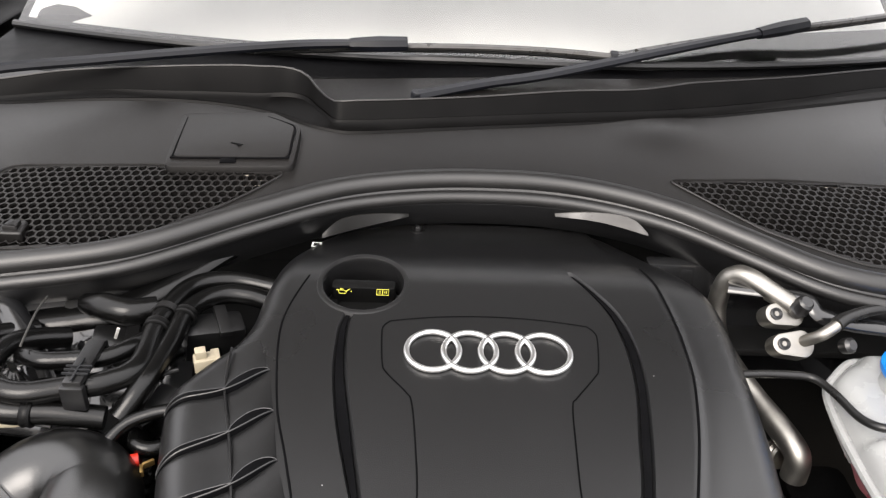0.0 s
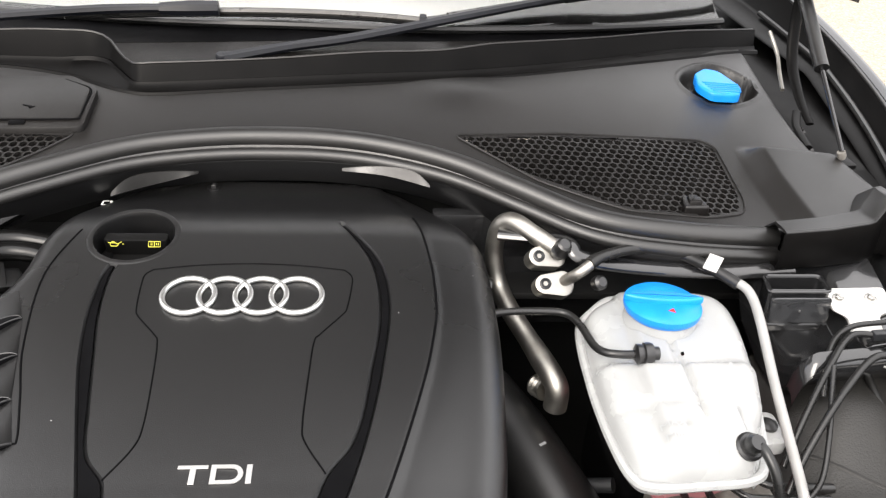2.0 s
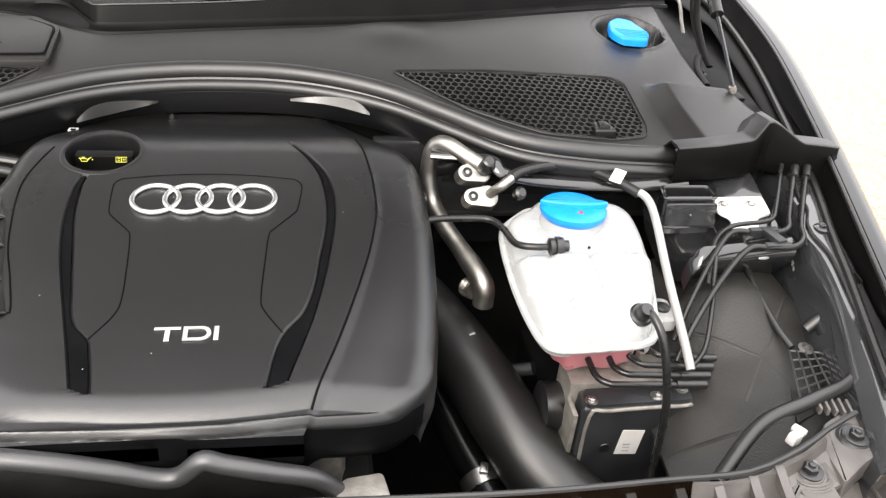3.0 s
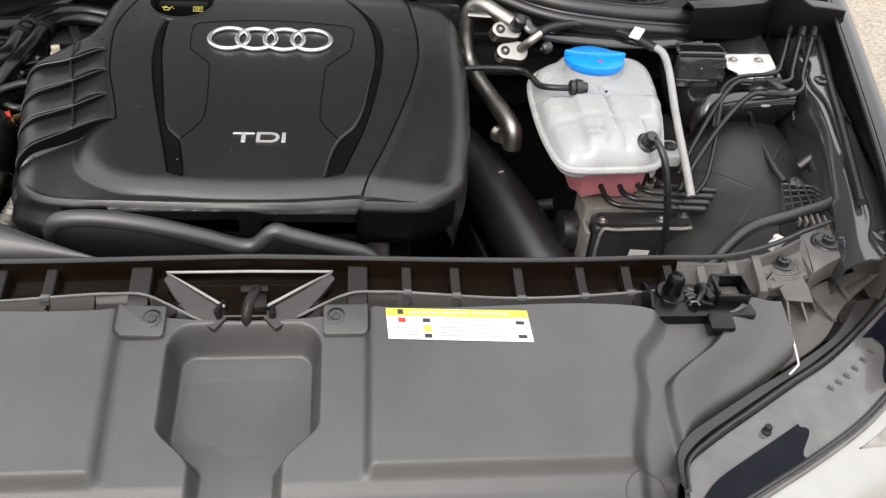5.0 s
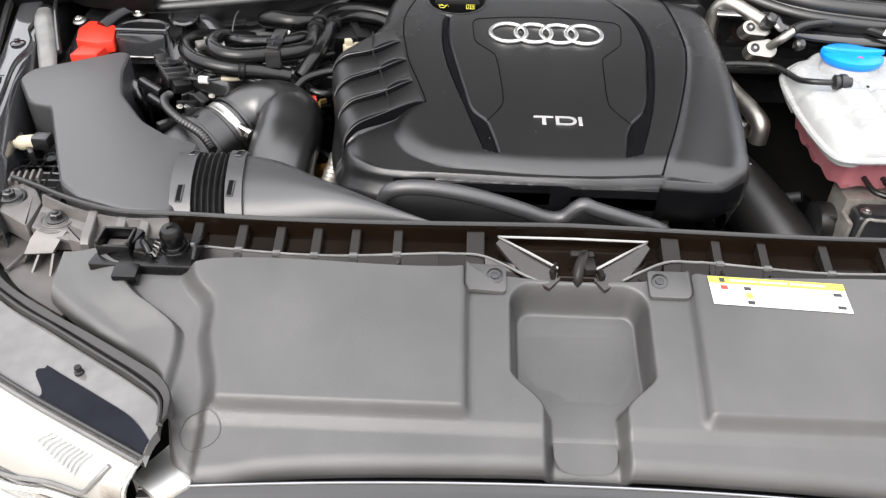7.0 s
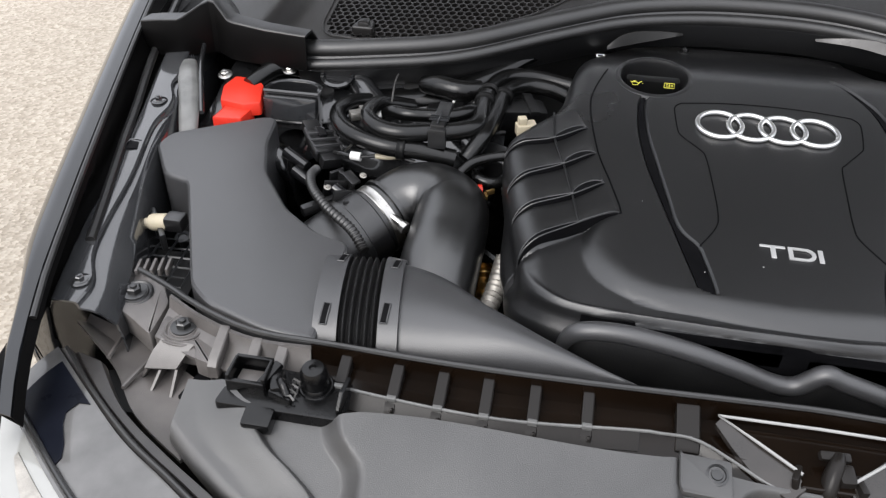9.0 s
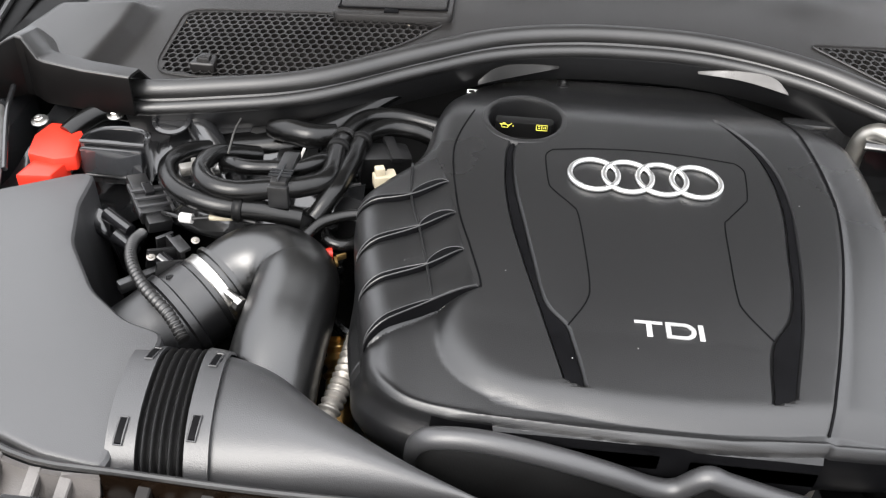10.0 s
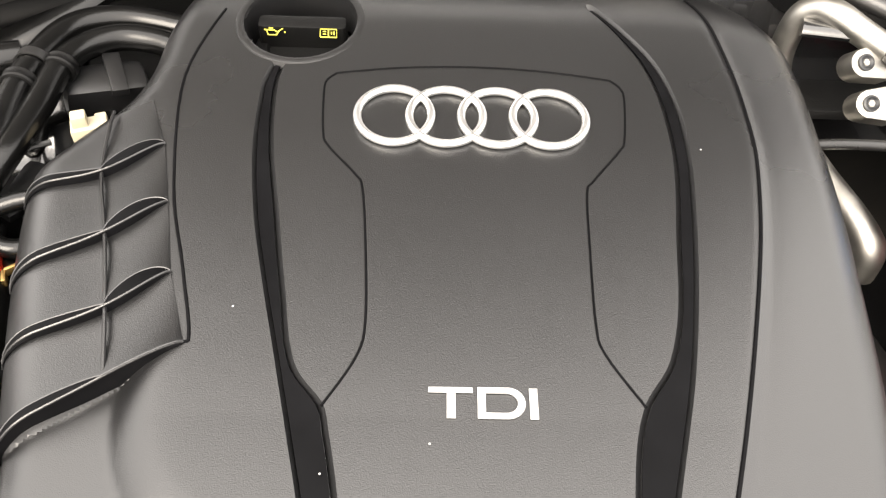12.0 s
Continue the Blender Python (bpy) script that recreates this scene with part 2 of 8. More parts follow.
TANK = mat("milky_tank_plastic", (0.36, 0.366, 0.364), 0.26, scale=25, var=0.05, bump=0.15, bscale=300, Subsurface_Weight=0.35, Subsurface_Radius=(0.02, 0.02, 0.02), Subsurface_Scale=1.0)
COOLANT = mat("coolant_filled_plastic", (0.48, 0.17, 0.195), 0.30, scale=25, var=0.12, bump=0.15, bscale=300, Subsurface_Weight=0.35, Subsurface_Radius=(0.02, 0.008, 0.008), Subsurface_Scale=1.0)
SMOKE = mat("smoked_resin", (0.006, 0.0036, 0.0022), 0.14, rvar=0.04, scale=15, bump=0.05, Specular_IOR_Level=0.25)
RIBS = mat("dark_rib_plastic", (0.011, 0.0095, 0.0085), 0.33, scale=15, bump=0.15, Specular_IOR_Level=0.22)
GREYCOAT = mat("grey_coated_pipe", (0.30, 0.30, 0.295), 0.4, var=0.12, scale=40)
GLOSS = mat("gloss_black_trim", (0.007, 0.007, 0.008), 0.10, bump=0.0, rvar=0.03, coat=0.6, dust=0.02)
LENS = mat("headlamp_lens", (0.30, 0.30, 0.285), 0.08, 0.0, var=0.04, bump=0.0, coat=1.0, rvar=0.03)
REFLECT = mat("lamp_reflector", (0.75, 0.75, 0.74), 0.22, 0.9, var=0.1, scale=50, bump=0.1)
ABSBOX = mat("dusty_control_box", (0.016, 0.017, 0.019), 0.40, scale=30, bump=0.3, dust=0.05)
CAST = mat("cast_alloy", (0.36, 0.34, 0.31), 0.5, 0.7, scale=60, var=0.3, bump=0.5, bscale=400)
CRESCENT = mat("pale_reflection", (0.11, 0.107, 0.103), 0.3, 0.0, scale=60, var=0.15)
SCREENPALE = mat("pale_screen_backing", (0.58, 0.583, 0.572), 0.55, scale=3.5, var=0.16, bump=0.1)
LAMPGREY = mat("glossy_grey_housing", (0.10, 0.098, 0.096), 0.14, bump=0.0, coat=0.4, rvar=0.03, dust=0.03)
INSET = mat("blue_black_inset", (0.006, 0.007, 0.011), 0.3, bump=0.0, Specular_IOR_Level=0.08)
SEALBAND = mat("dusty_seal_rubber", (0.016, 0.0145, 0.014), 0.34, scale=40, bump=0.3, bscale=900, dust=0.015, Specular_IOR_Level=0.6)
FLANGE = mat("dusty_bay_paint", (0.026, 0.027, 0.029), 0.14, coat=1.0, scale=14, var=0.2, bump=0.15, bscale=300, dust=0.025)
PALESTRIP = mat("pale_moulding_and_highlight", (0.13, 0.13, 0.127), 0.22, scale=40, bump=0.2, dust=0.08)
STRIPGREY = mat("dusty_grey_moulding", (0.055, 0.053, 0.050), 0.3, scale=40, bump=0.2, dust=0.05)
SHIELD = mat("smoke_brown_shield", (0.022, 0.019, 0.017), 0.20, scale=30, var=0.35, bump=0.05, coat=0.1)
LINER = mat("felt_liner", (0.013, 0.0123, 0.0113), 0.55, scale=25, var=0.4, bump=0.9, bscale=500, dust=0.045)
CORNER = mat("dusty_brown_carrier", (0.082, 0.075, 0.071), 0.36, scale=30, var=0.3, bump=0.3, bscale=900, dust=0.10, Specular_IOR_Level=0.6)
CATCH = mat("oily_black_catch", (0.003, 0.003, 0.0032), 0.24, scale=40, bump=0.2, bscale=700, Specular_IOR_Level=0.35)
LINE = mat("coated_brake_line", (0.012, 0.012, 0.012), 0.28, bump=0.0)
CABIN = mat("cabin_dark", (0.02, 0.02, 0.022), 0.8, bump=0.2)


def ground_material():
    m = bpy.data.materials.new("pebble_concrete")
    m.use_nodes = True
    n, l = m.node_tree.nodes, m.node_tree.links
    b = n["Principled BSDF"]
    tc = n.new("ShaderNodeTexCoord")
    v = n.new("ShaderNodeTexVoronoi")
    v.inputs["Scale"].default_value = 90.0
    big = n.new("ShaderNodeTexNoise")
    big.inputs["Scale"].default_value, big.inputs["Detail"].default_value = 1.5, 8.0
    for t in (v, big):
        l.new(tc.outputs["Object"], t.inputs["Vector"])
    ramp = n.new("ShaderNodeValToRGB")
    ramp.color_ramp.elements[0].color, ramp.color_ramp.elements[1].color = (0.25, 0.21, 0.16, 1), (0.50, 0.445, 0.37, 1)
    l.new(v.outputs["Color"], ramp.inputs["Fac"])
    mix = n.new("ShaderNodeMix")
    mix.data_type, mix.blend_type = "RGBA", "MULTIPLY"
    mix.inputs["Factor"].default_value = 0.30
    l.new(ramp.outputs["Color"], mix.inputs["A"])
    l.new(big.outputs["Fac"], mix.inputs["B"])
    l.new(mix.outputs["Result"], b.inputs["Base Color"])
    b.inputs["Roughness"].default_value = 0.85
    bp = n.new("ShaderNodeBump")
    bp.inputs["Strength"].default_value, bp.inputs["Distance"].default_value = 0.6, 0.004
    l.new(v.outputs["Distance"], bp.inputs["Height"])
    l.new(bp.outputs["Normal"], b.inputs["Normal"])
    return m


GROUND = ground_material()
GLASS = bpy.data.materials.new("windscreen_glass")
GLASS.use_nodes = True
GLASS.node_tree.nodes["Principled BSDF"].inputs["Base Color"].default_value = (0.93, 0.93, 0.915, 1)
GLASS.node_tree.nodes["Principled BSDF"].inputs["Roughness"].default_value = 0.02
GLASS.node_tree.nodes["Principled BSDF"].inputs["Transmission Weight"].default_value = 1.0


# ---- setting: ground, bay tub, body panels ----
solo("ground", box((400, 400, 0.1), (0, 0, -0.05), 0), GROUND, "pale pebbled concrete ground beside the car", "ground", kind="structure")

FENDER_X = curve_of([(-0.46, 0.615), (-0.40, 0.641), (-0.34, 0.658), (-0.25, 0.680), (-0.17, 0.702), (0.0, 0.750), (0.2, 0.802), (0.45, 0.858), (0.9, 0.900), (1.3, 0.912)])
FENDER_Z = curve_of([(-0.46, 0.764), (-0.40, 0.783), (-0.30, 0.815), (0.0, 0.858), (0.3, 0.895), (0.6, 0.925), (1.3, 0.97)])
RAIL_Z = curve_of([(-0.34, 0.780), (-0.298, 0.786), (-0.20, 0.800), (-0.10, 0.814), (-0.03, 0.821), (0.06, 0.836), (0.30, 0.858), (0.62, 0.89)])


GUT = curve_of([(-0.343, 0.650), (-0.318, 0.657), (-0.224, 0.676), (-0.149, 0.685), (-0.063, 0.704), (0.036, 0.724), (0.12, 0.742), (0.30, 0.778), (0.62, 0.825)])
INN = curve_of([(-0.33, 0.595), (-0.254, 0.617), (-0.212, 0.632), (-0.102, 0.662), (-0.03, 0.674), (0.05, 0.688), (0.15, 0.705), (0.62, 0.78)])


def fender(side):
    ys = np.linspace(-0.445, 1.25, 64)
    # cross-section from the inner gutter over the crown and down the flank
    P = np.zeros((len(ys), 16, 3))
    for i, y in enumerate(ys):
        x, z, rx, rz = FENDER_X(y), FENDER_Z(y), GUT(min(y, 0.6)) - 0.042, RAIL_Z(min(y, 0.6))
        low = 0.30 + 0.0 * y
        sec = [(rx + 0.046, rz - 0.012), (rx + 0.052, rz - 0.008), (max(x - 0.028, rx + 0.055), rz - 0.006), (max(x - 0.020, rx + 0.058), rz), (x - 0.014, z - 0.012), (x - 0.008, z - 0.002), (x, z),
               (x + 0.004, z + 0.0002), (x + 0.011, z - 0.003), (x + 0.020, z - 0.010), (x + 0.029, z - 0.024), (x + 0.036, z - 0.06), (x + 0.040, z - 0.14), (x + 0.042, z - 0.26), (x + 0.040, 0.42), (x + 0.034, low)]
        # over the lamp the panel is only a narrow lip
        lip = 0.034 + 0.6 * float(smooth01((y + 0.335) / 0.05))
        slim = 0.45 + 0.55 * float(smooth01((y + 0.36) / 0.10))
        P[i] = [(side * (a if a <= x else x + (a - x) * slim), y, max(b, z - lip)) for a, b in sec]
    f = thing("fender", (side * 0.8, 0.4, 0.3), "glossy black painted front fender of the car", "fender", "front fenders")
    part("panel", thick(P[:, 5:], (side * -0.0015, 0, -0.0015)), PAINT, f, angle=50)
    part("gutter_wall", thick(P[:, :6], (side * -0.0015, 0, -0.0015)), WALL, f, angle=50)
    part("edge_flange", tube([(side * (FENDER_X(y) - 0.012), y, FENDER_Z(y) - 0.004) for y in np.linspace(-0.36, 1.2, 40)], 0.0030, 8, raw=True), RUBBER, f)
    well = np.array([[(side * w, y, z) for w, z in ((0.69, 0.862), (0.715, 0.846), (0.76, 0.842), (0.80, 0.846), (FENDER_X(y) - 0.02, 0.86))] for y in np.linspace(0.14, 1.24, 40)])
    part("hinge_well", thick(well, (0, 0, -0.003)), WALL, f, "dark hinge well")
    part("gutter_seal", tube([(side * (FENDER_X(y) - 0.030), y, RAIL_Z(min(y, 0.6)) + 0.003) for y in np.linspace(-0.25, 0.9, 30)], 0.005, 8, raw=True), RUBBER, f)
    return f


def inner_rail(side):
    """The bolted flange, its rounded shoulder and the inner wheel-arch wall beneath it."""
    ys = np.linspace(-0.325, 0.16, 60)
    X = lambda v: 0.008 + side * v
    P = np.zeros((len(ys), 13, 3))
    for i, y in enumerate(ys):
        g, n, z = float(GUT(y)), float(INN(y)), float(RAIL_Z(y))
        # flange narrows between its bolt lobes
        w = 0.020 + 0.012 * math.exp(-((y + 0.010) / 0.028) ** 2) + 0.012 * math.exp(-((y + 0.300) / 0.025) ** 2) + 0.008 * float(smooth01((y - 0.02) / 0.03))
        c = max(g - w, n + 0.006)
        sec = [(g + 0.004, z - 0.008), (g + 0.001, z + 0.001), (g - 0.003, z + 0.002), (c + 0.002, z + 0.002), (c, z + 0.0005), (c - 0.0008, z - 0.004), (c - 0.004, z - 0.005), ((c * 2 + n) / 3, z - 0.005), ((c + 2 * n) / 3, z - 0.009), (n, z - 0.019), (n - 0.003, z - 0.034), (n - 0.003, z - 0.16), (n, 0.34)]
        P[i] = [(X(a), y, b) for a, b in sec]
    r = thing("inner_fender", (side * 0.66, 0.1, 0.34), "black painted inner fender flange with bolts and slots", "inner fender", "inner fenders")
    fl = part("flange", thick(P, (side * 0.002, 0, -0.002)), FLANGE, r, angle=32)
    for v, y in ((0.699, -0.012), (0.641, -0.300),):
        part("washer", lathe([(0.0095, 0), (0.010, 0.0008), (0.009, 0.0015), (0.006, 0.0015)], (X(v), y, float(RAIL_Z(y)) + 0.002), (0, 0, 1), 24), BAYPAINT, fl)
        hexbolt(r, (X(v), y, float(RAIL_Z(y)) + 0.003), 0.0044, BAYPAINT, name="flange_bolt")
    sl = box((0.012, 0.018, 0.003), (X(0.688), -0.100, float(RAIL_Z(-0.100)) + 0.0012), 0.0008, (0, 0, -side * 14))
    part("slot", sl, STRIPE, r)
    part("slot_lip", tube([(X(0.694), -0.109, float(RAIL_Z(-0.100)) + 0.003), (X(0.695), -0.092, float(RAIL_Z(-0.100)) + 0.003), (X(0.683), -0.091, float(RAIL_Z(-0.100)) + 0.003)], 0.0010, 6, 3), BAYPAINT, r)
    return r


def hexbolt(parent, at, r, material, axis=(0, 0, 1), name="bolt", label=""):
    a = Vector(axis).normalized()
    s = join(lathe([(r * 1.7, 0), (r * 1.7, r * 0.22), (r * 1.45, r * 0.3)], at, a, 18),
             lathe([(r, r * 0.25), (r, r * 0.95), (r * 0.8, r * 1.1)], at, a, 6),
             lathe([(r * 0.5, r * 1.05), (r * 0.45, r * 1.35), (r * 0.3, r * 1.4)], at, a, 10))
    return part(name, s, material, parent, label, 30)


for s in (-1, 1):
    fender(s)
    inner_rail(s)

# the bay's floor, firewall and crossmember, coloured near black for the deep shade
tub = thing("engine_bay_floor", (0, 0, 0.2), "dark undertray and lower walls of the engine bay", "undertray", kind="structure")
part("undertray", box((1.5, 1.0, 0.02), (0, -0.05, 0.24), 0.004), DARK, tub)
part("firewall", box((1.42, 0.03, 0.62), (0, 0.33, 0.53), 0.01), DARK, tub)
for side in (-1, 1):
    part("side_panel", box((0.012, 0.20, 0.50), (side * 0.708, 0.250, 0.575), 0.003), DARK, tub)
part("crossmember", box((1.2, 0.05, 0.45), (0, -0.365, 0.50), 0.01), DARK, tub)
for s in (-1, 1):
    part("frame_rail", box((0.10, 0.62, 0.12), (s * 0.50, -0.03, 0.40), 0.02), BAYPAINT, tub)

# engine block under its cover
eng = thing("engine_block", (0, 0, 0.25), "near-black engine block under the plastic cover", "engine")
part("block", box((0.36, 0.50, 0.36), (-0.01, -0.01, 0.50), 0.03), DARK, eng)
part("head", box((0.30, 0.46, 0.10), (-0.01, -0.01, 0.72), 0.02), CAST, eng)


# ---- engine cover ----
SEAM_L = curve_of([(0.20, -0.150), (0.112, -0.171), (0.044, -0.187), (-0.046, -0.176), (-0.109, -0.159), (-0.15, -0.149), (-0.29, -0.130)])
STR_LO = curve_of([(0.305, -0.105), (0.071, -0.1275), (0.035, -0.1345), (-0.01, -0.1335), (-0.066, -0.1255), (-0.112, -0.1145), (-0.153, -0.1035), (-0.204, -0.090), (-0.237, -0.0815), (-0.295, -0.07)])
STR_LI = curve_of([(0.305, -0.10), (0.071, -0.120), (0.039, -0.1255), (-0.01, -0.1225), (-0.066, -0.1125), (-0.119, -0.1025), (-0.159, -0.0940), (-0.168, -0.0895), (-0.184, -0.0765), (-0.198, -0.0725), (-0.228, -0.066), (-0.246, -0.063), (-0.295, -0.052)])
STR_RI = curve_of([(0.305, 0.06), (0.138, 0.081), (0.064, 0.117), (-0.005, 0.1255), (-0.073, 0.118), (-0.157, 0.101), (-0.183, 0.084), (-0.247, 0.070), (-0.295, 0.06)])
STR_RO = curve_of([(0.305, 0.066), (0.136, 0.087), (0.066, 0.126), (0.003, 0.136), (-0.073, 0.129), (-0.159, 0.113), (-0.239, 0.090), (-0.295, 0.075)])
SEAM_R = curve_of([(0.30, 0.120), (0.20, 0.150), (0.145, 0.165), (0.064, 0.178), (0.008, 0.180), (-0.063, 0.170), (-0.118, 0.156), (-0.188, 0.135), (-0.243, 0.116), (-0.29, 0.10)])
EDGE_L = curve_of([(0.29, -0.095), (0.275, -0.145), (0.25, -0.178), (0.20, -0.20), (0.10, -0.214), (0.04, -0.226), (0.0, -0.258), (-0.03, -0.274), (-0.107, -0.263), (-0.151, -0.253), (-0.20, -0.241), (-0.2255, -0.2345), (-0.2475, -0.219), (-0.262, -0.198), (-0.2695, -0.174), (-0.275, -0.145), (-0.2785, -0.085), (-0.2805, -0.03), (-0.281, -0.01)])
EDGE_R = curve_of([(0.29, 0.100), (0.275, 0.150), (0.25, 0.185), (0.205, 0.213), (0.14, 0.234), (0.09, 0.242), (0.01, 0.243), (-0.093, 0.237), (-0.181, 0.226), (-0.225, 0.216), (-0.250, 0.196), (-0.263, 0.172), (-0.270, 0.14), (-0.2745, 0.10), (-0.279, 0.055), (-0.281, 0.012)])
FOOT = curve_of([(-0.30, 0.0), (-0.098, 0.0), (-0.04, -0.0045), (0.01, -0.0055), (0.07, -0.002), (0.115, 0.0035), (0.16, 0.0045), (0.30, 0.0045)])
RIB_END = curve_of([(-0.30, -0.216), (-0.239, -0.202), (-0.187, -0.172), (-0.151, -0.151), (-0.10, -0.151), (0.3, -0.151)])
Y_FRONT, Y_BACK = -0.281, 0.290


def roll(d, r):
    t = np.clip(1 - d / r, 0, 1)
    return r * (1 - np.sqrt(np.clip(1 - t * t, 0, 1)))


def cover_top(x, y, fillet=1.0):
    z = 0.850 + 0.125 * np.maximum(y, -0.19) + 0.105 * np.minimum(0, y + 0.19) - 0.22 * np.maximum(0, np.abs(x) - 0.08) ** 2
    z = z - 0.052 * smooth01((y - 0.10) / 0.17)
    z = z - 0.004 * smooth01((SEAM_L(y) - x) / 0.06) * smooth01((0.10 - y) / 0.04)
    # the raised middle ends in a fillet, with a shelf in front of it and round its corner
    r = np.hypot(np.minimum(0, x + 0.095), 1.1 * np.minimum(0, y - FOOT(x) + 0.185))
    z = z - fillet * 0.0085 * np.clip((r - 0.060) / 0.027, 0, 1) ** 2.3 * smooth01((RIB_END(x) + 0.004 - y) / 0.005)
    z = z - 0.003 * smooth01((x - SEAM_R(y)) / 0.006) - 0.007 * smooth01((x - SEAM_R(y)) / 0.07)
    e = 0.002
    dl = (x - EDGE_L(y)) / np.hypot(1, (EDGE_L(y + e) - EDGE_L(y - e)) / (2 * e))
    dr = (EDGE_R(y) - x) / np.hypot(1, (EDGE_R(y + e) - EDGE_R(y - e)) / (2 * e))
    back = smooth01((y + 0.268) / 0.06)
    # a rounded bead runs along the rim of the shelf
    edge = np.minimum(np.minimum(dl, dr), y - Y_FRONT)
    z = z + 0.0018 * np.exp(-((edge - 0.0050) / 0.0030) ** 2) * smooth01((-0.185 - y) / 0.03)
    fall = np.maximum(np.maximum(roll(dl, 0.005 + 0.020 * back), roll(dr, 0.008 + 0.018 * back)), roll(y - Y_FRONT, 0.005))
    z = z - fall - roll(Y_BACK - y, 0.02)
    return z


def engine_cover():
    c = thing("engine_cover", (0, 0, 0.66), "satin black plastic engine cover with chrome ring badge", "engine cover")
    ys = np.concatenate([np.linspace(Y_FRONT, -0.235, 80)[:-1], np.linspace(-0.235, -0.145, 60)[:-1], np.linspace(-0.145, 0.14, 76)[:-1], np.linspace(0.14, 0.21, 22)[:-1], np.linspace(0.21, Y_BACK, 18)])
    rows = []
    e = 0.0014
    for y in ys:
        b = [float(g(y)) for g in (EDGE_L, SEAM_L, STR_LO, STR_LI, STR_RI, STR_RO, SEAM_R, EDGE_R)]
        xs = np.concatenate([b[0] + (b[1] - b[0]) * np.linspace(0, 1, 40)[:-1] ** 1.2, np.linspace(b[1], b[2] - e, 9)[:-1], [b[2] - e, b[2] + e, (b[2] + b[3]) / 2, b[3] - 0.0030, b[3] + 0.0004],
                             np.linspace(b[3] + 0.0004, b[4] - 0.0004, 40)[1:-1], [b[4] - 0.0004, b[4] + 0.0030, (b[4] + b[5]) / 2, b[5] - e, b[5] + e], np.linspace(b[5] + e, b[6], 8)[1:],
                             b[6] + (b[7] - b[6]) * (1 - (1 - np.linspace(0, 1, 22)[1:]) ** 1.4)])
        z = cover_top(xs, np.full_like(xs, y))
        dl = 0.0045 * smooth01((0.066 - y) / 0.004) * smooth01((y + 0.2475 - 0.008 * np.clip((b[3] - xs) / (b[3] - b[2]), 0, 1)) / 0.004)
        dr = 0.0045 * smooth01((0.131 - y) / 0.004) * smooth01((y + 0.2475 - 0.008 * np.clip((xs - b[4]) / (b[5] - b[4]), 0, 1)) / 0.004)
        z -= np.where((xs > b[2]) & (xs < b[3] - 0.001), dl, 0) + np.where((xs > b[4] + 0.001) & (xs < b[5]), dr, 0)
        rows.append(np.stack([xs, np.full_like(xs, y), z], 1))
    P = np.array(rows)
    nu, nv = P.shape[:2]
    v, f = sheet(P)
    hole = np.array([-0.117, 0.100])
    f = [q for q in f if np.hypot(*(v[list(q), :2].mean(0) - hole)) > 0.0405]
    # side walls down from the rim
    rim = [i * nv for i in range(nu)] + [(nu - 1) * nv + j for j in range(1, nv)] + [i * nv + nv - 1 for i in range(nu - 2, -1, -1)] + [j for j in range(nv - 2, 0, -1)]
    walls, k = [v], len(v)
    # a rounded lower tier swells out below the rim round the front corner
    for drop, out, swell in ((0.004, 0.0005, 0.0), (0.010, 0.0, 0.002), (0.017, 0.0, 0.008), (0.024, 0.0, 0.012), (0.034, -0.002, 0.014), (0.046, -0.012, 0.006)):
        w = v[rim].copy()
        d = w[:, :2] / np.linalg.norm(w[:, :2], axis=1)[:, None]
        corner = smooth01((-0.10 - w[:, 0]) / 0.06) * smooth01((-0.10 - w[:, 1]) / 0.08)
        w[:, :2] += d * (out + swell * corner)[:, None]
        w[:, 2] -= drop + (np.maximum(0.064 * smooth01((w[:, 1] + 0.24) / 0.07), 0.032 * smooth01((0.12 - w[:, 0]) / 0.04)) if drop > 0.04 else 0)
        walls.append(w)
    V = np.concatenate(walls)
    n = len(rim)
    ring0, front = rim, []
    for s in range(6):
        ring1 = list(range(k + s * n, k + (s + 1) * n))
        for i in range(n):
            j = (i + 1) % n
            m = V[ring0[i]]
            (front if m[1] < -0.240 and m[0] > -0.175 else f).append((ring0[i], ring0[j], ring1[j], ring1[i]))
        ring0 = ring1
    body = part("shell", (V, f), COVER, c, angle=32)
    # the shell's front wall in flatter black, its shade painted on
    part("front_wall", (V, front), STRIPE, c, "front wall painted black for its shade", 32)
    # gloss inlays in their channels
    for lo, hi, top in ((STR_LO, STR_LI, 0.060), (STR_RO, STR_RI, 0.126)):
        yy = np.linspace(-0.2455, top, 70)
        Q = np.zeros((70, 3, 3))
        for i, y in enumerate(yy):
            a, b = float(lo(y)), float(hi(y))
            sgn = 1 if b > a else -1
            for j, x in enumerate((a + sgn * 0.0012, (a + b) / 2, b - sgn * 0.0032)):
                Q[i, j] = (x, y, cover_top(x, y) - 0.0018)
        part("inlay_strip", thick(Q if lo is STR_RO else Q[:, ::-1], (0, 0, -0.001)), STRIPE, body, "recessed gloss black strip")
    # raised lines and joints
    def line(name, pts, r, material, per=6, lift=0.0):
        q = [(x, y, float(cover_top(x, y)) + lift) for x, y in spline(np.array(pts), per)]
        part(name, tube(q, r, 6, raw=True), material, body)
    line("joint_line", [(-0.171, 0.112), (-0.187, 0.044), (-0.1765, -0.046), (-0.160, -0.105), (-0.149, -0.146), (-0.154, -0.152), (-0.186, -0.171)], 0.0010, STRIPE)
    line("joint_line", [(float(SEAM_R(y)), y) for y in np.linspace(0.15, -0.262, 14)], 0.0012, STRIPE)
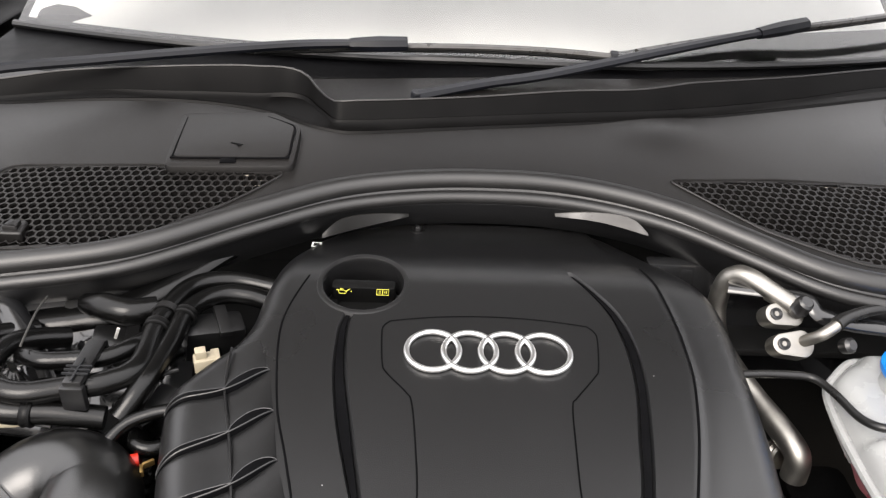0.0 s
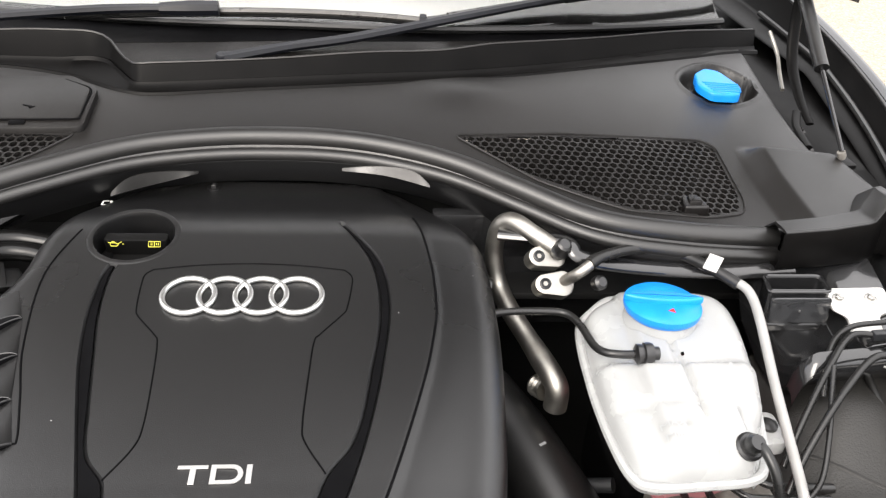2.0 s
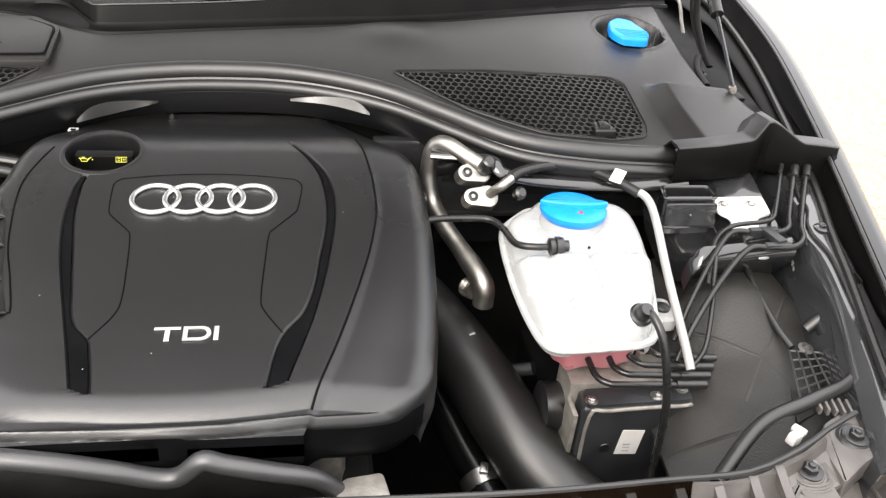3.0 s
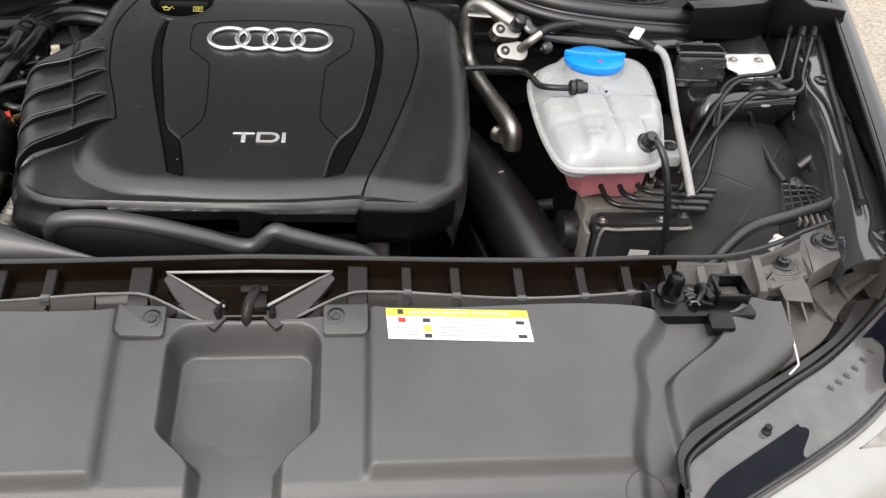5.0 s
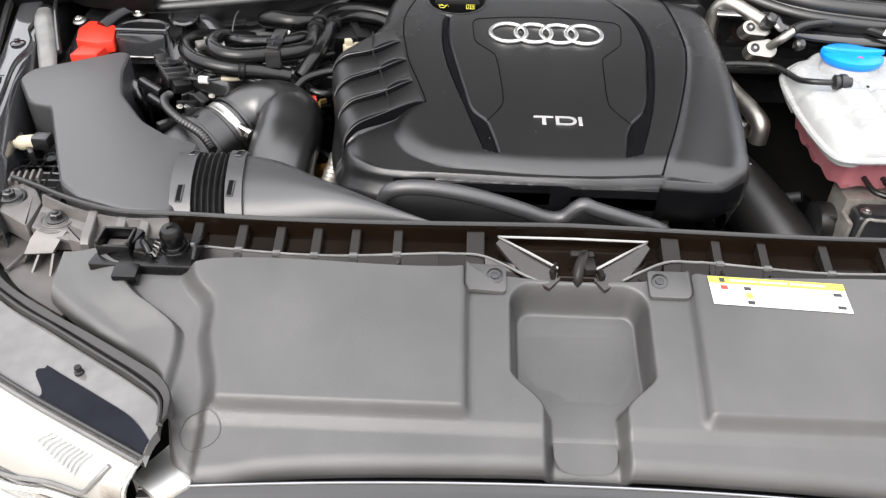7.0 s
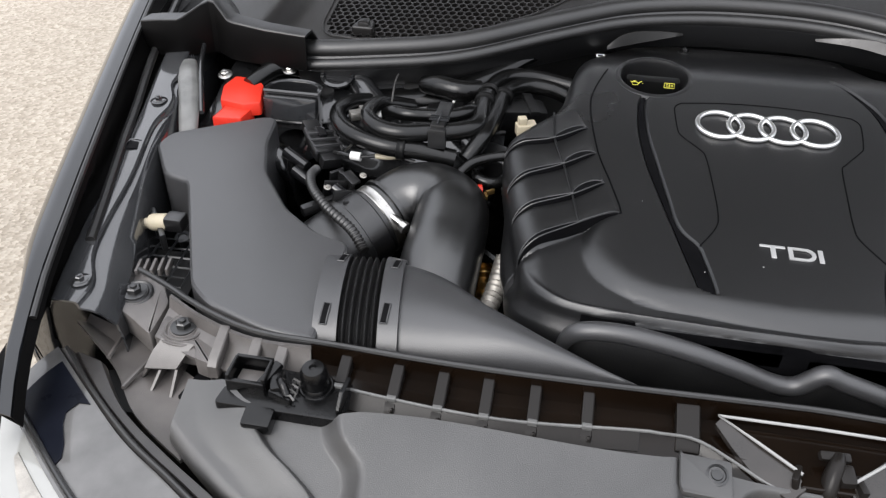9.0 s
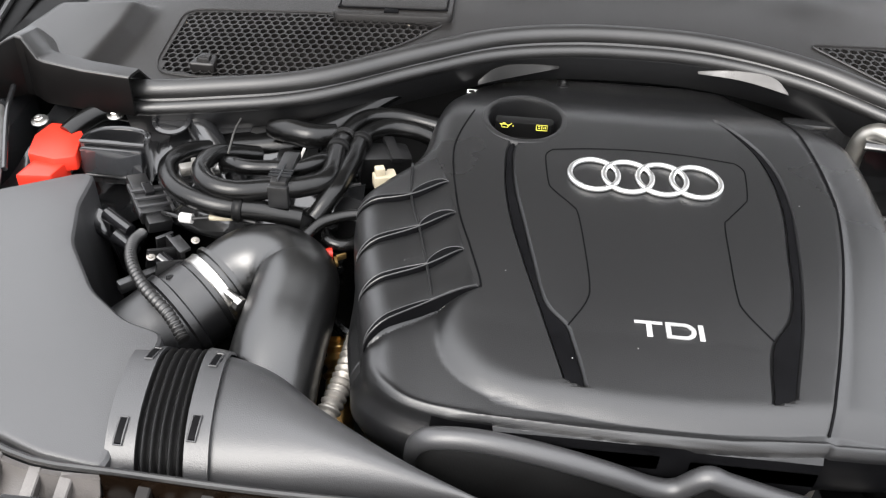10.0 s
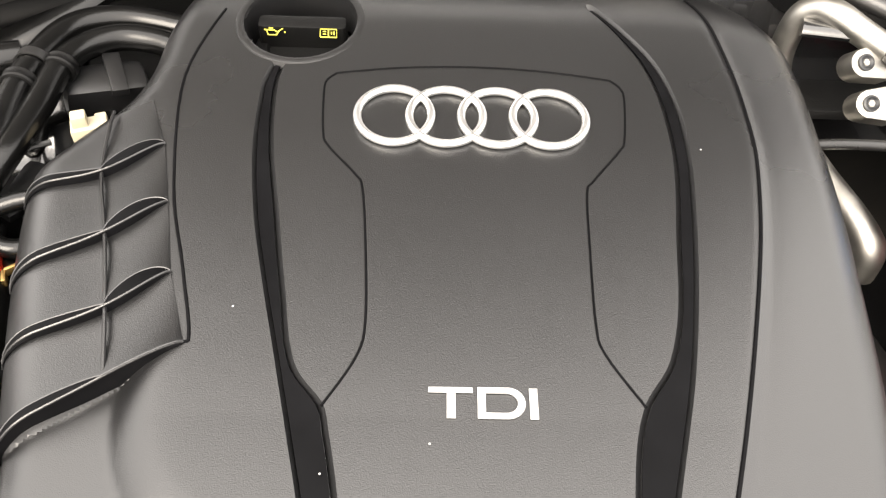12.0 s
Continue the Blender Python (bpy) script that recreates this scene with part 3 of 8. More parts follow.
    line("joint_line", [(0.09282, 0.048), (0.09894, 0.041), (0.1005, 0.03), (0.09639, -0.004), (0.0918, -0.014), (0.07344, -0.038), (0.06834, -0.048), (0.06579, -0.091), (0.06426, -0.136), (0.06732, -0.154), (0.08466, -0.183)], 0.0008, STRIPE)
    line("joint_line", [(-0.08772, 0.048), (-0.09384, 0.041), (-0.09486, 0.03), (-0.09231, -0.004), (-0.08772, -0.016), (-0.07038, -0.037), (-0.06528, -0.048), (-0.0612, -0.086), (-0.05814, -0.136), (-0.06171, -0.158), (-0.07701, -0.185)], 0.0008, STRIPE)
    line("joint_line", [(-0.08772, 0.048), (-0.0459, 0.0545), (0.00204, 0.057), (0.04998, 0.0545), (0.09282, 0.048)], 0.0008, STRIPE)
    # shingle-like ribs down the flank
    fr = [[(-0.270, 0.018), (-0.230, 0.014), (-0.203, 0.022)], [(-0.276, -0.046), (-0.221, -0.038), (-0.188, -0.015)], [(-0.263, -0.106), (-0.208, -0.083), (-0.177, -0.060)], [(-0.252, -0.153), (-0.196, -0.131), (-0.166, -0.108)], [(-0.239, -0.202), (-0.187, -0.172), (-0.151, -0.151)]]
    for k in range(4):
        a, b = spline(np.array(fr[k]), 16), spline(np.array(fr[k + 1]), 16)
        m = len(a)
        u = np.linspace(0, 1, m)
        high = 0.0058 * np.sin(math.pi * np.clip(u, 0, 1)) ** 0.7
        rows = []
        for t in np.linspace(0, 1, 16):
            q = a * (1 - t) + b * t
            x = np.maximum(q[:, 0], EDGE_L(q[:, 1]) + 0.0015)
            rows.append(np.stack([x, q[:, 1], cover_top(x, q[:, 1], 0.0) + 0.0006 + high * t ** 2.0], 1))
        rows = np.array(rows)
        last = rows[-1]
        part("rib", sheet(rows[::-1]), COVER, body, angle=35)
        # a black face paints the shade below the rib's edge
        ground_z = cover_top(last[:, 0], last[:, 1])
        part("rib_shade", sheet(np.array([last, np.stack([last[:, 0], last[:, 1] - 0.0012, (last[:, 2] + ground_z) / 2], 1), np.stack([last[:, 0], last[:, 1] + 0.0015, ground_z - 0.009], 1)])), STRIPE, body, "black face painting the shade under the rib")
        # painted shade of lens-shaped openings, paler edged: one down the flank, one on the top
        d = last[-1] - last[0]
        out = np.array((-d[1], d[0], 0)) / np.hypot(d[0], d[1])
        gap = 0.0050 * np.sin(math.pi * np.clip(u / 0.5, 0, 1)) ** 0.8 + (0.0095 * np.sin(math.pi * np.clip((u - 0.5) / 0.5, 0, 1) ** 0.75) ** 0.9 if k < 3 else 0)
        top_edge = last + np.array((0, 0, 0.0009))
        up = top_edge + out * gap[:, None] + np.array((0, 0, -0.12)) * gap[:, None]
        part("rib_opening_shade", thick(np.array([up, (up + top_edge) / 2 + np.array((0, 0, 0.0002)), top_edge]), (0, 0, -0.0015)), STRIPE, body, "black lens-shaped sheet, painted shade of the rib's opening")
        part("opening_highlight", tube([tuple(q) for q in up], 0.0005, 6, raw=True), DUCT, body)
        part("rib_edge", tube([tuple(q) for q in last], 0.0008, 6, raw=True), COVER, body)
    # line running over the ribs
    line("rib_line", [(-0.226, 0.013), (-0.221, -0.038), (-0.208, -0.083), (-0.196, -0.131), (-0.187, -0.171)], 0.0012, COVER, lift=0.0045)
    # chrome ring badge and letters on the sloping face
    m = pose(0.0005, 0.0095, 0.8525, 7.1, 0, 0)
    for k in range(4):
        n, q = 56, 14
        R = np.zeros((n, q, 3))
        for i in range(n):
            a = 2 * math.pi * i / n
            for j in range(q):
                bb = 2 * math.pi * j / q
                w, h = 0.0027 * math.cos(bb), 0.0026 * math.sin(bb)
                r = 0.0233 + w
                R[i, j] = (r * math.cos(a) + (k - 1.5) * 0.0327, r * math.sin(a), 0.0012 + h)
        part("badge_ring", moved(sheet(R, True, True), m), CHROME, c, "satin chrome ring")
    m = pose(0.0033, -0.1825, 0.8278, 7.1, 0, 0)
    hh = 0.0082
    tt = prism([(-0.0276, hh), (-0.0054, hh), (-0.0054, hh - 0.0029), (-0.0140, hh - 0.0029), (-0.0140, -hh), (-0.0184, -hh), (-0.0184, hh - 0.0029), (-0.0276, hh - 0.0029)], 0, 0.0011, 0.0003, 1, m)
    part("letter", tt, SILVER, c, "satin chrome letter T")
    outer = [(-0.0031, -hh), (-0.0031, hh)] + [(0.0122 + 0.0085 * math.sin(a), hh * math.cos(a)) for a in np.linspace(0, math.pi, 16)]
    inner = [(0.0009, -hh + 0.0029), (0.0009, hh - 0.0029)] + [(0.0112 + 0.0058 * math.sin(a), (hh - 0.0029) * math.cos(a)) for a in np.linspace(0, math.pi, 16)]
    D = np.array([[(*p, 0.0) for p in outer], [(*p, 0.0011) for p in outer], [(*p, 0.0011) for p in inner], [(*p, 0.0) for p in inner]])
    part("letter", moved(sheet(D, True, True), m), SILVER, c, "satin chrome letter D")
    part("letter", prism([(0.0228, -hh), (0.0270, -hh), (0.0270, hh), (0.0228, hh)], 0, 0.0011, 0.0003, 1, m), SILVER, c, "satin chrome letter I")
    # rim and well of the filler opening
    z0 = float(cover_top(-0.117, 0.10))
    part("filler_rim", lathe([(0.0395, -0.030), (0.0375, -0.028), (0.0378, -0.004), (0.0392, 0.0004), (0.0415, 0.0012), (0.0445, 0.0002), (0.0465, -0.004)], (-0.117, 0.10, z0), (0, -0.12, 1), 48, caps=False), COVER, c)
    # rear ledge screw and printed mark
    hexbolt(c, (-0.068, 0.262, float(cover_top(-0.068, 0.262))), 0.0050, COVER, name="screw")
    fr0 = [(-0.0055, -0.005), (0.0055, -0.005), (0.0055, 0.005), (-0.0055, 0.005)]
    F = np.array([[(x, y, 0.0) for x, y in fr0], [(x * 0.62, y * 0.62, 0.0) for x, y in fr0]])
    part("printed_mark", moved(sheet(F, False, True), pose(-0.179, 0.215, float(cover_top(-0.179, 0.215)) + 0.0012)), WHITEPRINT, c)
    # dust specks
    rnd = random.Random(4)
    for _ in range(4):
        x, y = rnd.uniform(-0.15, 0.17), rnd.uniform(-0.25, 0.05)
        part("dust_speck", box((0.0008, 0.0006, 0.0003), (x, y, float(cover_top(x, y)) + 0.0002), 0), WHITEPRINT, c)
    return c


engine_cover()

cap = thing("oil_filler_cap", (-0.117, 0.10, 0.80), "black oil filler cap with yellow pictograms", "oil cap")
part("cap", lathe([(0.001, 0.0), (0.033, 0.0), (0.036, 0.004), (0.036, 0.018), (0.034, 0.021), (0.026, 0.022), (0.024, 0.019), (0.001, 0.019)], (-0.117, 0.10, 0.820), (0, -0.12, 1), 40), CAPBLACK, cap)
grip = part("grip", prism(rounded([(-0.031, -0.006), (0.031, -0.006), (0.031, 0.007), (-0.031, 0.007)], 0.004), 0, 0.022, 0.002, 2, pose(-0.117, 0.107, 0.836, 7, 0, 0)), CAPBLACK, cap)
pm = pose(-0.117, 0.0990, 0.8535, 58, 0, 0)
def pictogram(name, strokes, label):
    """Thin printed strokes on the grip of the filler cap."""
    part(name, join(*[tube([tuple(pm @ Vector((x, y - 0.0006, 0.0016))) for x, y in q], 0.00042, 6, raw=True) for q in strokes]), YELLOW, grip, label)


pictogram("oil_pictogram", [[(-0.0245, 0.0010), (-0.0235, -0.0022), (-0.0175, -0.0022), (-0.0155, 0.0008), (-0.0130, 0.0022)], [(-0.0245, 0.0010), (-0.0190, 0.0010), (-0.0172, -0.0002), (-0.0155, 0.0008)], [(-0.0215, 0.0010), (-0.0215, 0.0022)], [(-0.0230, 0.0022), (-0.0200, 0.0022)], [(-0.0262, 0.0014), (-0.0245, 0.0010)], [(-0.0118, 0.0004), (-0.0118, -0.0008)]], "yellow oil can pictogram")
pictogram("book_pictogram", [[(0.0130, -0.0028), (0.0130, 0.0026), (0.0245, 0.0026), (0.0245, -0.0028), (0.0130, -0.0028)], [(0.0187, -0.0028), (0.0187, 0.0026)], [(0.0148, 0.0010), (0.0170, 0.0010)], [(0.0148, -0.0008), (0.0170, -0.0008)], [(0.0208, 0.0010), (0.0208, -0.0010)], [(0.0226, 0.0012), (0.0226, -0.0012)]], "yellow handbook pictogram")


# ---- radiator cover panel and lock carrier ----
PANEL_FRONT = curve_of([(0.0, -0.573), (0.10, -0.5745), (0.27, -0.584), (0.315, -0.592), (0.338, -0.588), (0.352, -0.568), (0.360, -0.540), (0.370, -0.519), (0.40, -0.492), (0.45, -0.462), (0.50, -0.428), (0.53, -0.40)])
PANEL_BACK = curve_of([(0.0, -0.404), (0.05, -0.402), (0.095, -0.398), (0.12, -0.401), (0.345, -0.402), (0.375, -0.408), (0.44, -0.402), (0.47, -0.384), (0.53, -0.386)])


FIELD_OUT = curve_of([(-0.60, 0.326), (-0.519, 0.330), (-0.478, 0.343), (-0.441, 0.349), (-0.422, 0.367), (-0.41, 0.373), (-0.36, 0.376)])
WING_IN = curve_of([(-0.60, 0.362), (-0.515, 0.362), (-0.474, 0.363), (-0.464, 0.367), (-0.448, 0.388), (-0.434, 0.410), (-0.416, 0.427), (-0.36, 0.440)])


def panel_top(x, y):
    a = np.abs(x - 0.009)
    z = 0.774 + 0.34 * (y + 0.404)
    inner = 0.104 + 0.02 * (y + 0.43)
    field = smooth01((a - inner + 0.004) / 0.010) * smooth01((FIELD_OUT(y) - a) / 0.013) * smooth01((y + 0.541) / 0.010)
    z = z + 0.011 * field
    # a shelf falls away in front of the fields
    z = z - 0.004 * smooth01((-0.538 - y) / 0.012)
    # the middle trough that the catch sits in
    half = 0.063 - 0.028 * smooth01((-0.490 - y) / 0.035)
    qx, qy = a - half + 0.020, y + 0.428
    away = np.hypot(np.maximum(qx, 0), np.maximum(qy, 0)) + np.minimum(np.maximum(qx, qy), 0) - 0.020
    dip = smooth01((0.003 - away) / 0.011)
    z = z - 0.030 * dip * (1 - 0.45 * smooth01((-0.44 - y) / 0.12))
    # a groove, then the raised plate of the wing
    z = z - 0.005 * smooth01((a - FIELD_OUT(y) + 0.004) / 0.010) + 0.009 * smooth01((a - WING_IN(y) + 0.004) / 0.009)
    z = z - 0.011 * smooth01((a - WING_IN(y) - 0.005) / 0.05)
    # rolled front edge
    z = z - 0.9 * roll(y - PANEL_FRONT(a), 0.012)
    return z


def front_panel():
    c = thing("radiator_cover", (0, -0.49, 0.68), "grained dark grey plastic cover over the radiator", "radiator cover")
    xs = np.concatenate([np.linspace(-0.490, -0.34, 90)[:-1], np.linspace(-0.34, -0.065, 95)[:-1], np.linspace(-0.065, 0.083, 130)[:-1], np.linspace(0.083, 0.355, 95)[:-1], np.linspace(0.355, 0.506, 90)])
    n = 190
    P = np.zeros((len(xs), n, 3))
    for i, x in enumerate(xs):
        y = np.linspace(PANEL_FRONT(abs(x - 0.009)), PANEL_BACK(abs(x - 0.009)), n)
        P[i] = np.stack([np.full(n, x), y, panel_top(np.full(n, x), y)], 1)
    shell = part("shell", thick(P[::-1], (0, 0, -0.004)), PANEL, c, angle=45)
    for s in (-1, 1):
        ang = np.linspace(0, 2 * math.pi, 40, endpoint=False)
        cx, cy = s * 0.328 + 0.009, -0.553
        ring = [(cx + 0.0175 * math.cos(a), cy + 0.0155 * math.sin(a), float(panel_top(cx + 0.0175 * math.cos(a), cy + 0.0155 * math.sin(a)))) for a in ang]
        part("round_mark", tube(ring, 0.0007, 6, raw=True, closed=True), DUCT, shell)
        # fixing tab with a push clip
        px = 0.008 + s * 0.078
        xa, xb = sorted((0.008 + s * 0.067, 0.008 + s * 0.106))
        tab = prism(rounded([(xa, -0.420), (xb, -0.420), (xb, -0.392), (xa, -0.392)], 0.004), 0, 0.004, 0.0012, 2)
        v = tab[0]
        v[:, 2] += panel_top(v[:, 0], v[:, 1])
        part("tab", tab, PANEL, shell)
        z = float(panel_top(px, -0.404)) + 0.004
        part("push_clip", lathe([(0.0085, 0.0), (0.0085, 0.0008), (0.0066, 0.0014), (0.006, 0.0004), (0.0045, 0.0004), (0.004, 0.0014), (0.001, 0.0016)], (px, -0.4035, z), (0, -0.3, 1), 22), COVER, shell, "black push clip")
    # padded plate in the trough
    pl = rounded([(-0.045, -0.420), (0.063, -0.420), (0.063, -0.484), (0.037, -0.516), (0.036, -0.569), (-0.018, -0.569), (-0.019, -0.516), (-0.045, -0.484)], 0.017, 6)
    bm = bmesh.new()
    face = bm.faces.new([bm.verts.new((x, y, 0)) for x, y in reversed(pl)])
    bmesh.ops.recalc_face_normals(bm, faces=[face])
    up = bmesh.ops.inset_region(bm, faces=[face], thickness=0.0035, depth=0.0)
    v, f = from_bm(bm)
    inner = np.array([not any(abs(p[0] - q[0]) + abs(p[1] - q[1]) < 1e-6 for q in pl) for p in v])
    v[:, 2] = 0.774 + 0.34 * (v[:, 1] + 0.404) - 0.030 * (1 - 0.45 * smooth01((-0.44 - v[:, 1]) / 0.12)) + np.where(inner, 0.0150, -0.001)
    part("trough_plate", (v, f), PANEL, shell)
    return c


front_panel()

lab = thing("warning_label", (0.193, -0.413, 0.78), "white and yellow warning sticker on the radiator cover", "label")
lm = np.array([(0.129, -0.403), (0.254, -0.407), (0.257, -0.436), (0.131, -0.431)])


def on_panel(p, lift):
    return (p[0], p[1], float(panel_top(p[0], p[1])) + lift)


def lab_quad(a0, a1, b0, b1, lift, k=10):
    """A patch of the sticker; a runs along it, b from its upper edge down."""
    P = np.zeros((k, 4, 3))
    for i, a in enumerate(np.linspace(a0, a1, k)):
        for j, b in enumerate(np.linspace(b0, b1, 4)):
            top, bot = lm[0] * (1 - a) + lm[1] * a, lm[3] * (1 - a) + lm[2] * a
            P[i, j] = on_panel(top * (1 - b) + bot * b, lift)
    return thick(P[::-1], (0, 0, -0.0003))


paper = part("paper", lab_quad(0, 1, 0, 1, 0.0010, 30), WHITE, lab)
part("yellow_band", lab_quad(0, 1, 0, 0.24, 0.0014, 30), YELLOW, paper)
for a0, a1 in ((0.16, 0.36), (0.38, 0.58), (0.60, 0.86)):
    part("text_bar", lab_quad(a0, a1, 0.09, 0.15, 0.0017, 4), GREYPRINT, paper)
part("symbol", lab_quad(0.08, 0.12, 0.04, 0.2, 0.0017, 3), ABSBOX, paper)
part("symbol", lab_quad(0.08, 0.13, 0.32, 0.46, 0.0017, 3), RED, paper)
for b in (0.33, 0.83):
    part("symbol", lab_quad(0.25, 0.30, b, b + 0.12, 0.0017, 3), ABSBOX, paper)
part("symbol", lab_quad(0.25, 0.30, 0.55, 0.74, 0.0017, 3), YELLOW, paper)
for k in range(7):
    part("text_bar", lab_quad(0.36, 0.83 - 0.05 * (k % 3), 0.34 + 0.085 * k, 0.365 + 0.085 * k, 0.0017, 4), GREYPRINT, paper)
for k in range(4):
    part("text_bar", lab_quad(0.04, 0.21, 0.52 + 0.11 * k, 0.545 + 0.11 * k, 0.0017, 3), GREYPRINT, paper)
for b in (0.36, 0.80):
    part("text_bar", lab_quad(0.90, 0.96, b, b + 0.10, 0.0017, 3), ABSBOX, paper)

# ---- lock carrier: a ribbed channel across the nose ----
CAR_BACK = curve_of([(0.0, -0.336), (0.26, -0.343), (0.40, -0.338), (0.46, -0.332), (0.52, -0.308), (0.575, -0.278), (0.62, -0.262), (0.65, -0.262)])
LIP_Y = curve_of([(0.0, -0.408), (0.03, -0.404), (0.065, -0.386), (0.10, -0.371), (0.14, -0.373)])
CAR_FRONT = curve_of([(0.0, -0.392), (0.06, -0.390), (0.095, -0.376), (0.25, -0.388), (0.345, -0.382), (0.42, -0.372), (0.47, -0.362), (0.53, -0.345), (0.60, -0.315), (0.65, -0.30)])
CX = 0.008


def lock_carrier():
    c = thing("lock_carrier", (CX, -0.36, 0.70), "black ribbed plastic lock carrier behind the radiator cover", "lock carrier")
    xs = np.linspace(-0.405, 0.405, 90)
    P = np.zeros((len(xs), 8, 3))
    for i, x in enumerate(xs):
        b, f = float(CAR_BACK(abs(x))), float(CAR_FRONT(abs(x)))
        zb = 0.791 - 0.010 * smooth01((abs(x) - 0.35) / 0.25)
        zf = 0.777 - 0.006 * smooth01((abs(x) - 0.35) / 0.25)
        deep = 0.016 * (1 - smooth01((abs(x) - 0.40) / 0.05)) + 0.002
        P[i] = [(x + CX, b, zb - 0.06), (x + CX, b - 0.001, zb), (x + CX, b - 0.005, zb + 0.001), (x + CX, b - 0.007, zb - deep), (x + CX, f + 0.010, zb - deep - 0.002), (x + CX, f + 0.007, zf), (x + CX, f + 0.002, zf - 0.008), (x + CX, f - 0.016, zf - 0.013)]
    beam = part("beam", thick(P[::-1], (0, 0, -0.003)), SMOKE, c, "smoked black channel", 45)
    for s in (-1, 1):
        ex = np.linspace(0.405, 0.56, 24)
        E = np.zeros((24, 5, 3))
        for i, x in enumerate(ex):
            b, f = float(CAR_BACK(x)), float(CAR_FRONT(x))
            zb, zf = 0.789 - 0.014 * float(smooth01((x - 0.35) / 0.2)), 0.770
            E[i] = [(CX + s * x, b, zb - 0.05), (CX + s * x, b - 0.002, zb), (CX + s * x, b - 0.006, zb), (CX + s * x, b - 0.010, zb - 0.010), (CX + s * x, f + 0.004, zf - 0.012)]
        part("beam_end", thick(E if s < 0 else E[::-1], (0, 0, -0.003)), CORNER, c, "grey-black carrier end", 45)
    part("rear_lip", tube([(x + CX, float(CAR_BACK(abs(x))) - 0.002, 0.793 - 0.010 * float(smooth01((abs(x) - 0.35) / 0.25))) for x in np.linspace(-0.60, 0.60, 60)], 0.0027, 8, raw=True), RUBBER, c)
    for s in (-1, 1):
        lip = [(s * x + CX, (float(LIP_Y(x)) if x < 0.12 else float(CAR_FRONT(x)) + 0.006), 0.778 - 0.006 * float(smooth01((x - 0.35) / 0.25)) - 0.006 * float(smooth01((0.085 - x) / 0.05))) for x in np.linspace(0.026, 0.40, 50)]
        # pale colour paints the sky highlight along a gloss black lip
        part("front_lip", tube(lip, 0.0014, 8, raw=True), PALESTRIP, c, "thin lip painted pale as its sky highlight")
        q = np.array(lip[14:])
        E = np.stack([q + np.array((0, -0.0005, -0.001)), q + np.array((0, -0.006, -0.006)), q + np.array((0, -0.012, -0.010))], 0)
        part("front_face", thick(E if s < 0 else E[::-1], (0, 0.001, -0.002)), RIBS, c)
    for s in (-1, 1):
        for k, x in enumerate((0.096, 0.173, 0.215, 0.253, 0.290, 0.328, 0.373, 0.43, 0.455, 0.49) if s < 0 else (0.097, 0.142, 0.187, 0.247, 0.307, 0.352, 0.395, 0.43, 0.465, 0.495)):
            x0 = CX + s * x
            b, f = float(CAR_BACK(x)), float(CAR_FRONT(x))
            z = 0.787 - 0.010 * float(smooth01((x - 0.35) / 0.25))
            w = 0.018 if k == 0 else 0.009
            rib = prism([(b - 0.003, 0.0), (f + 0.002, -0.012), (f - 0.003, -0.017), (f - 0.003, -0.030), (b - 0.003, -0.030)], -w / 2, w / 2, 0.001, 1, Matrix(((0, 0, 1, x0), (1, 0, 0, 0), (0, 1, 0, z), (0, 0, 0, 1))))
            part("rib", rib, CORNER if k > 6 else RIBS, beam)
            if 0 < k <= 6:
                part("lip_clip", box((0.008, 0.0045, 0.0045), (x0, f + 0.006, 0.7782 - 0.006 * float(smooth01((x - 0.35) / 0.25))), 0.001), PALESTRIP, beam, "moulded clip painted pale as its highlight")
                part("lip_leg", box((0.0022, 0.010, 0.004), (x0 + 0.002, f + 0.000, 0.772 - 0.006 * float(smooth01((x - 0.35) / 0.25))), 0.0006, (-38, 0, 0)), RIBS, beam)
    return c


lock_carrier()


# ---- cowl, windscreen, wipers, seal ----
SEAL_Y = curve_of([(-0.80, 0.121), (-0.55, 0.118), (-0.46, 0.129), (-0.36, 0.151), (-0.245, 0.207), (-0.158, 0.245), (-0.065, 0.263), (0.033, 0.267), (0.13, 0.257), (0.217, 0.229), (0.285, 0.190), (0.362, 0.146), (0.454, 0.128), (0.57, 0.124), (0.80, 0.125)])


def cowl_z(x, y):
    k = 0.25 * (1 - 0.9 * np.minimum(np.abs(x), 0.75) ** 2)
    return 0.892 + k * (y - 0.256) - 0.06 * x * x


def inside(poly, x, y):
    r = False
    n = len(poly)
    for i in range(n):
        (x0, y0), (x1, y1) = poly[i - 1], poly[i]
        if (y0 > y) != (y1 > y) and x < (x1 - x0) * (y - y0) / (y1 - y0) + x0:
            r = not r
    return r


GRILLE_R = [(0.223, 0.279), (0.357, 0.294), (0.533, 0.304), (0.549, 0.292), (0.549, 0.195), (0.541, 0.170), (0.498, 0.160), (0.416, 0.166), (0.378, 0.182), (0.316, 0.212), (0.279, 0.233)]
GRILLE_L = [(-0.224, 0.269), (-0.378, 0.284), (-0.528, 0.288), (-0.543, 0.278), (-0.541, 0.185), (-0.530, 0.160), (-0.487, 0.154), (-0.410, 0.158), (-0.350, 0.174), (-0.304, 0.207), (-0.255, 0.238)]



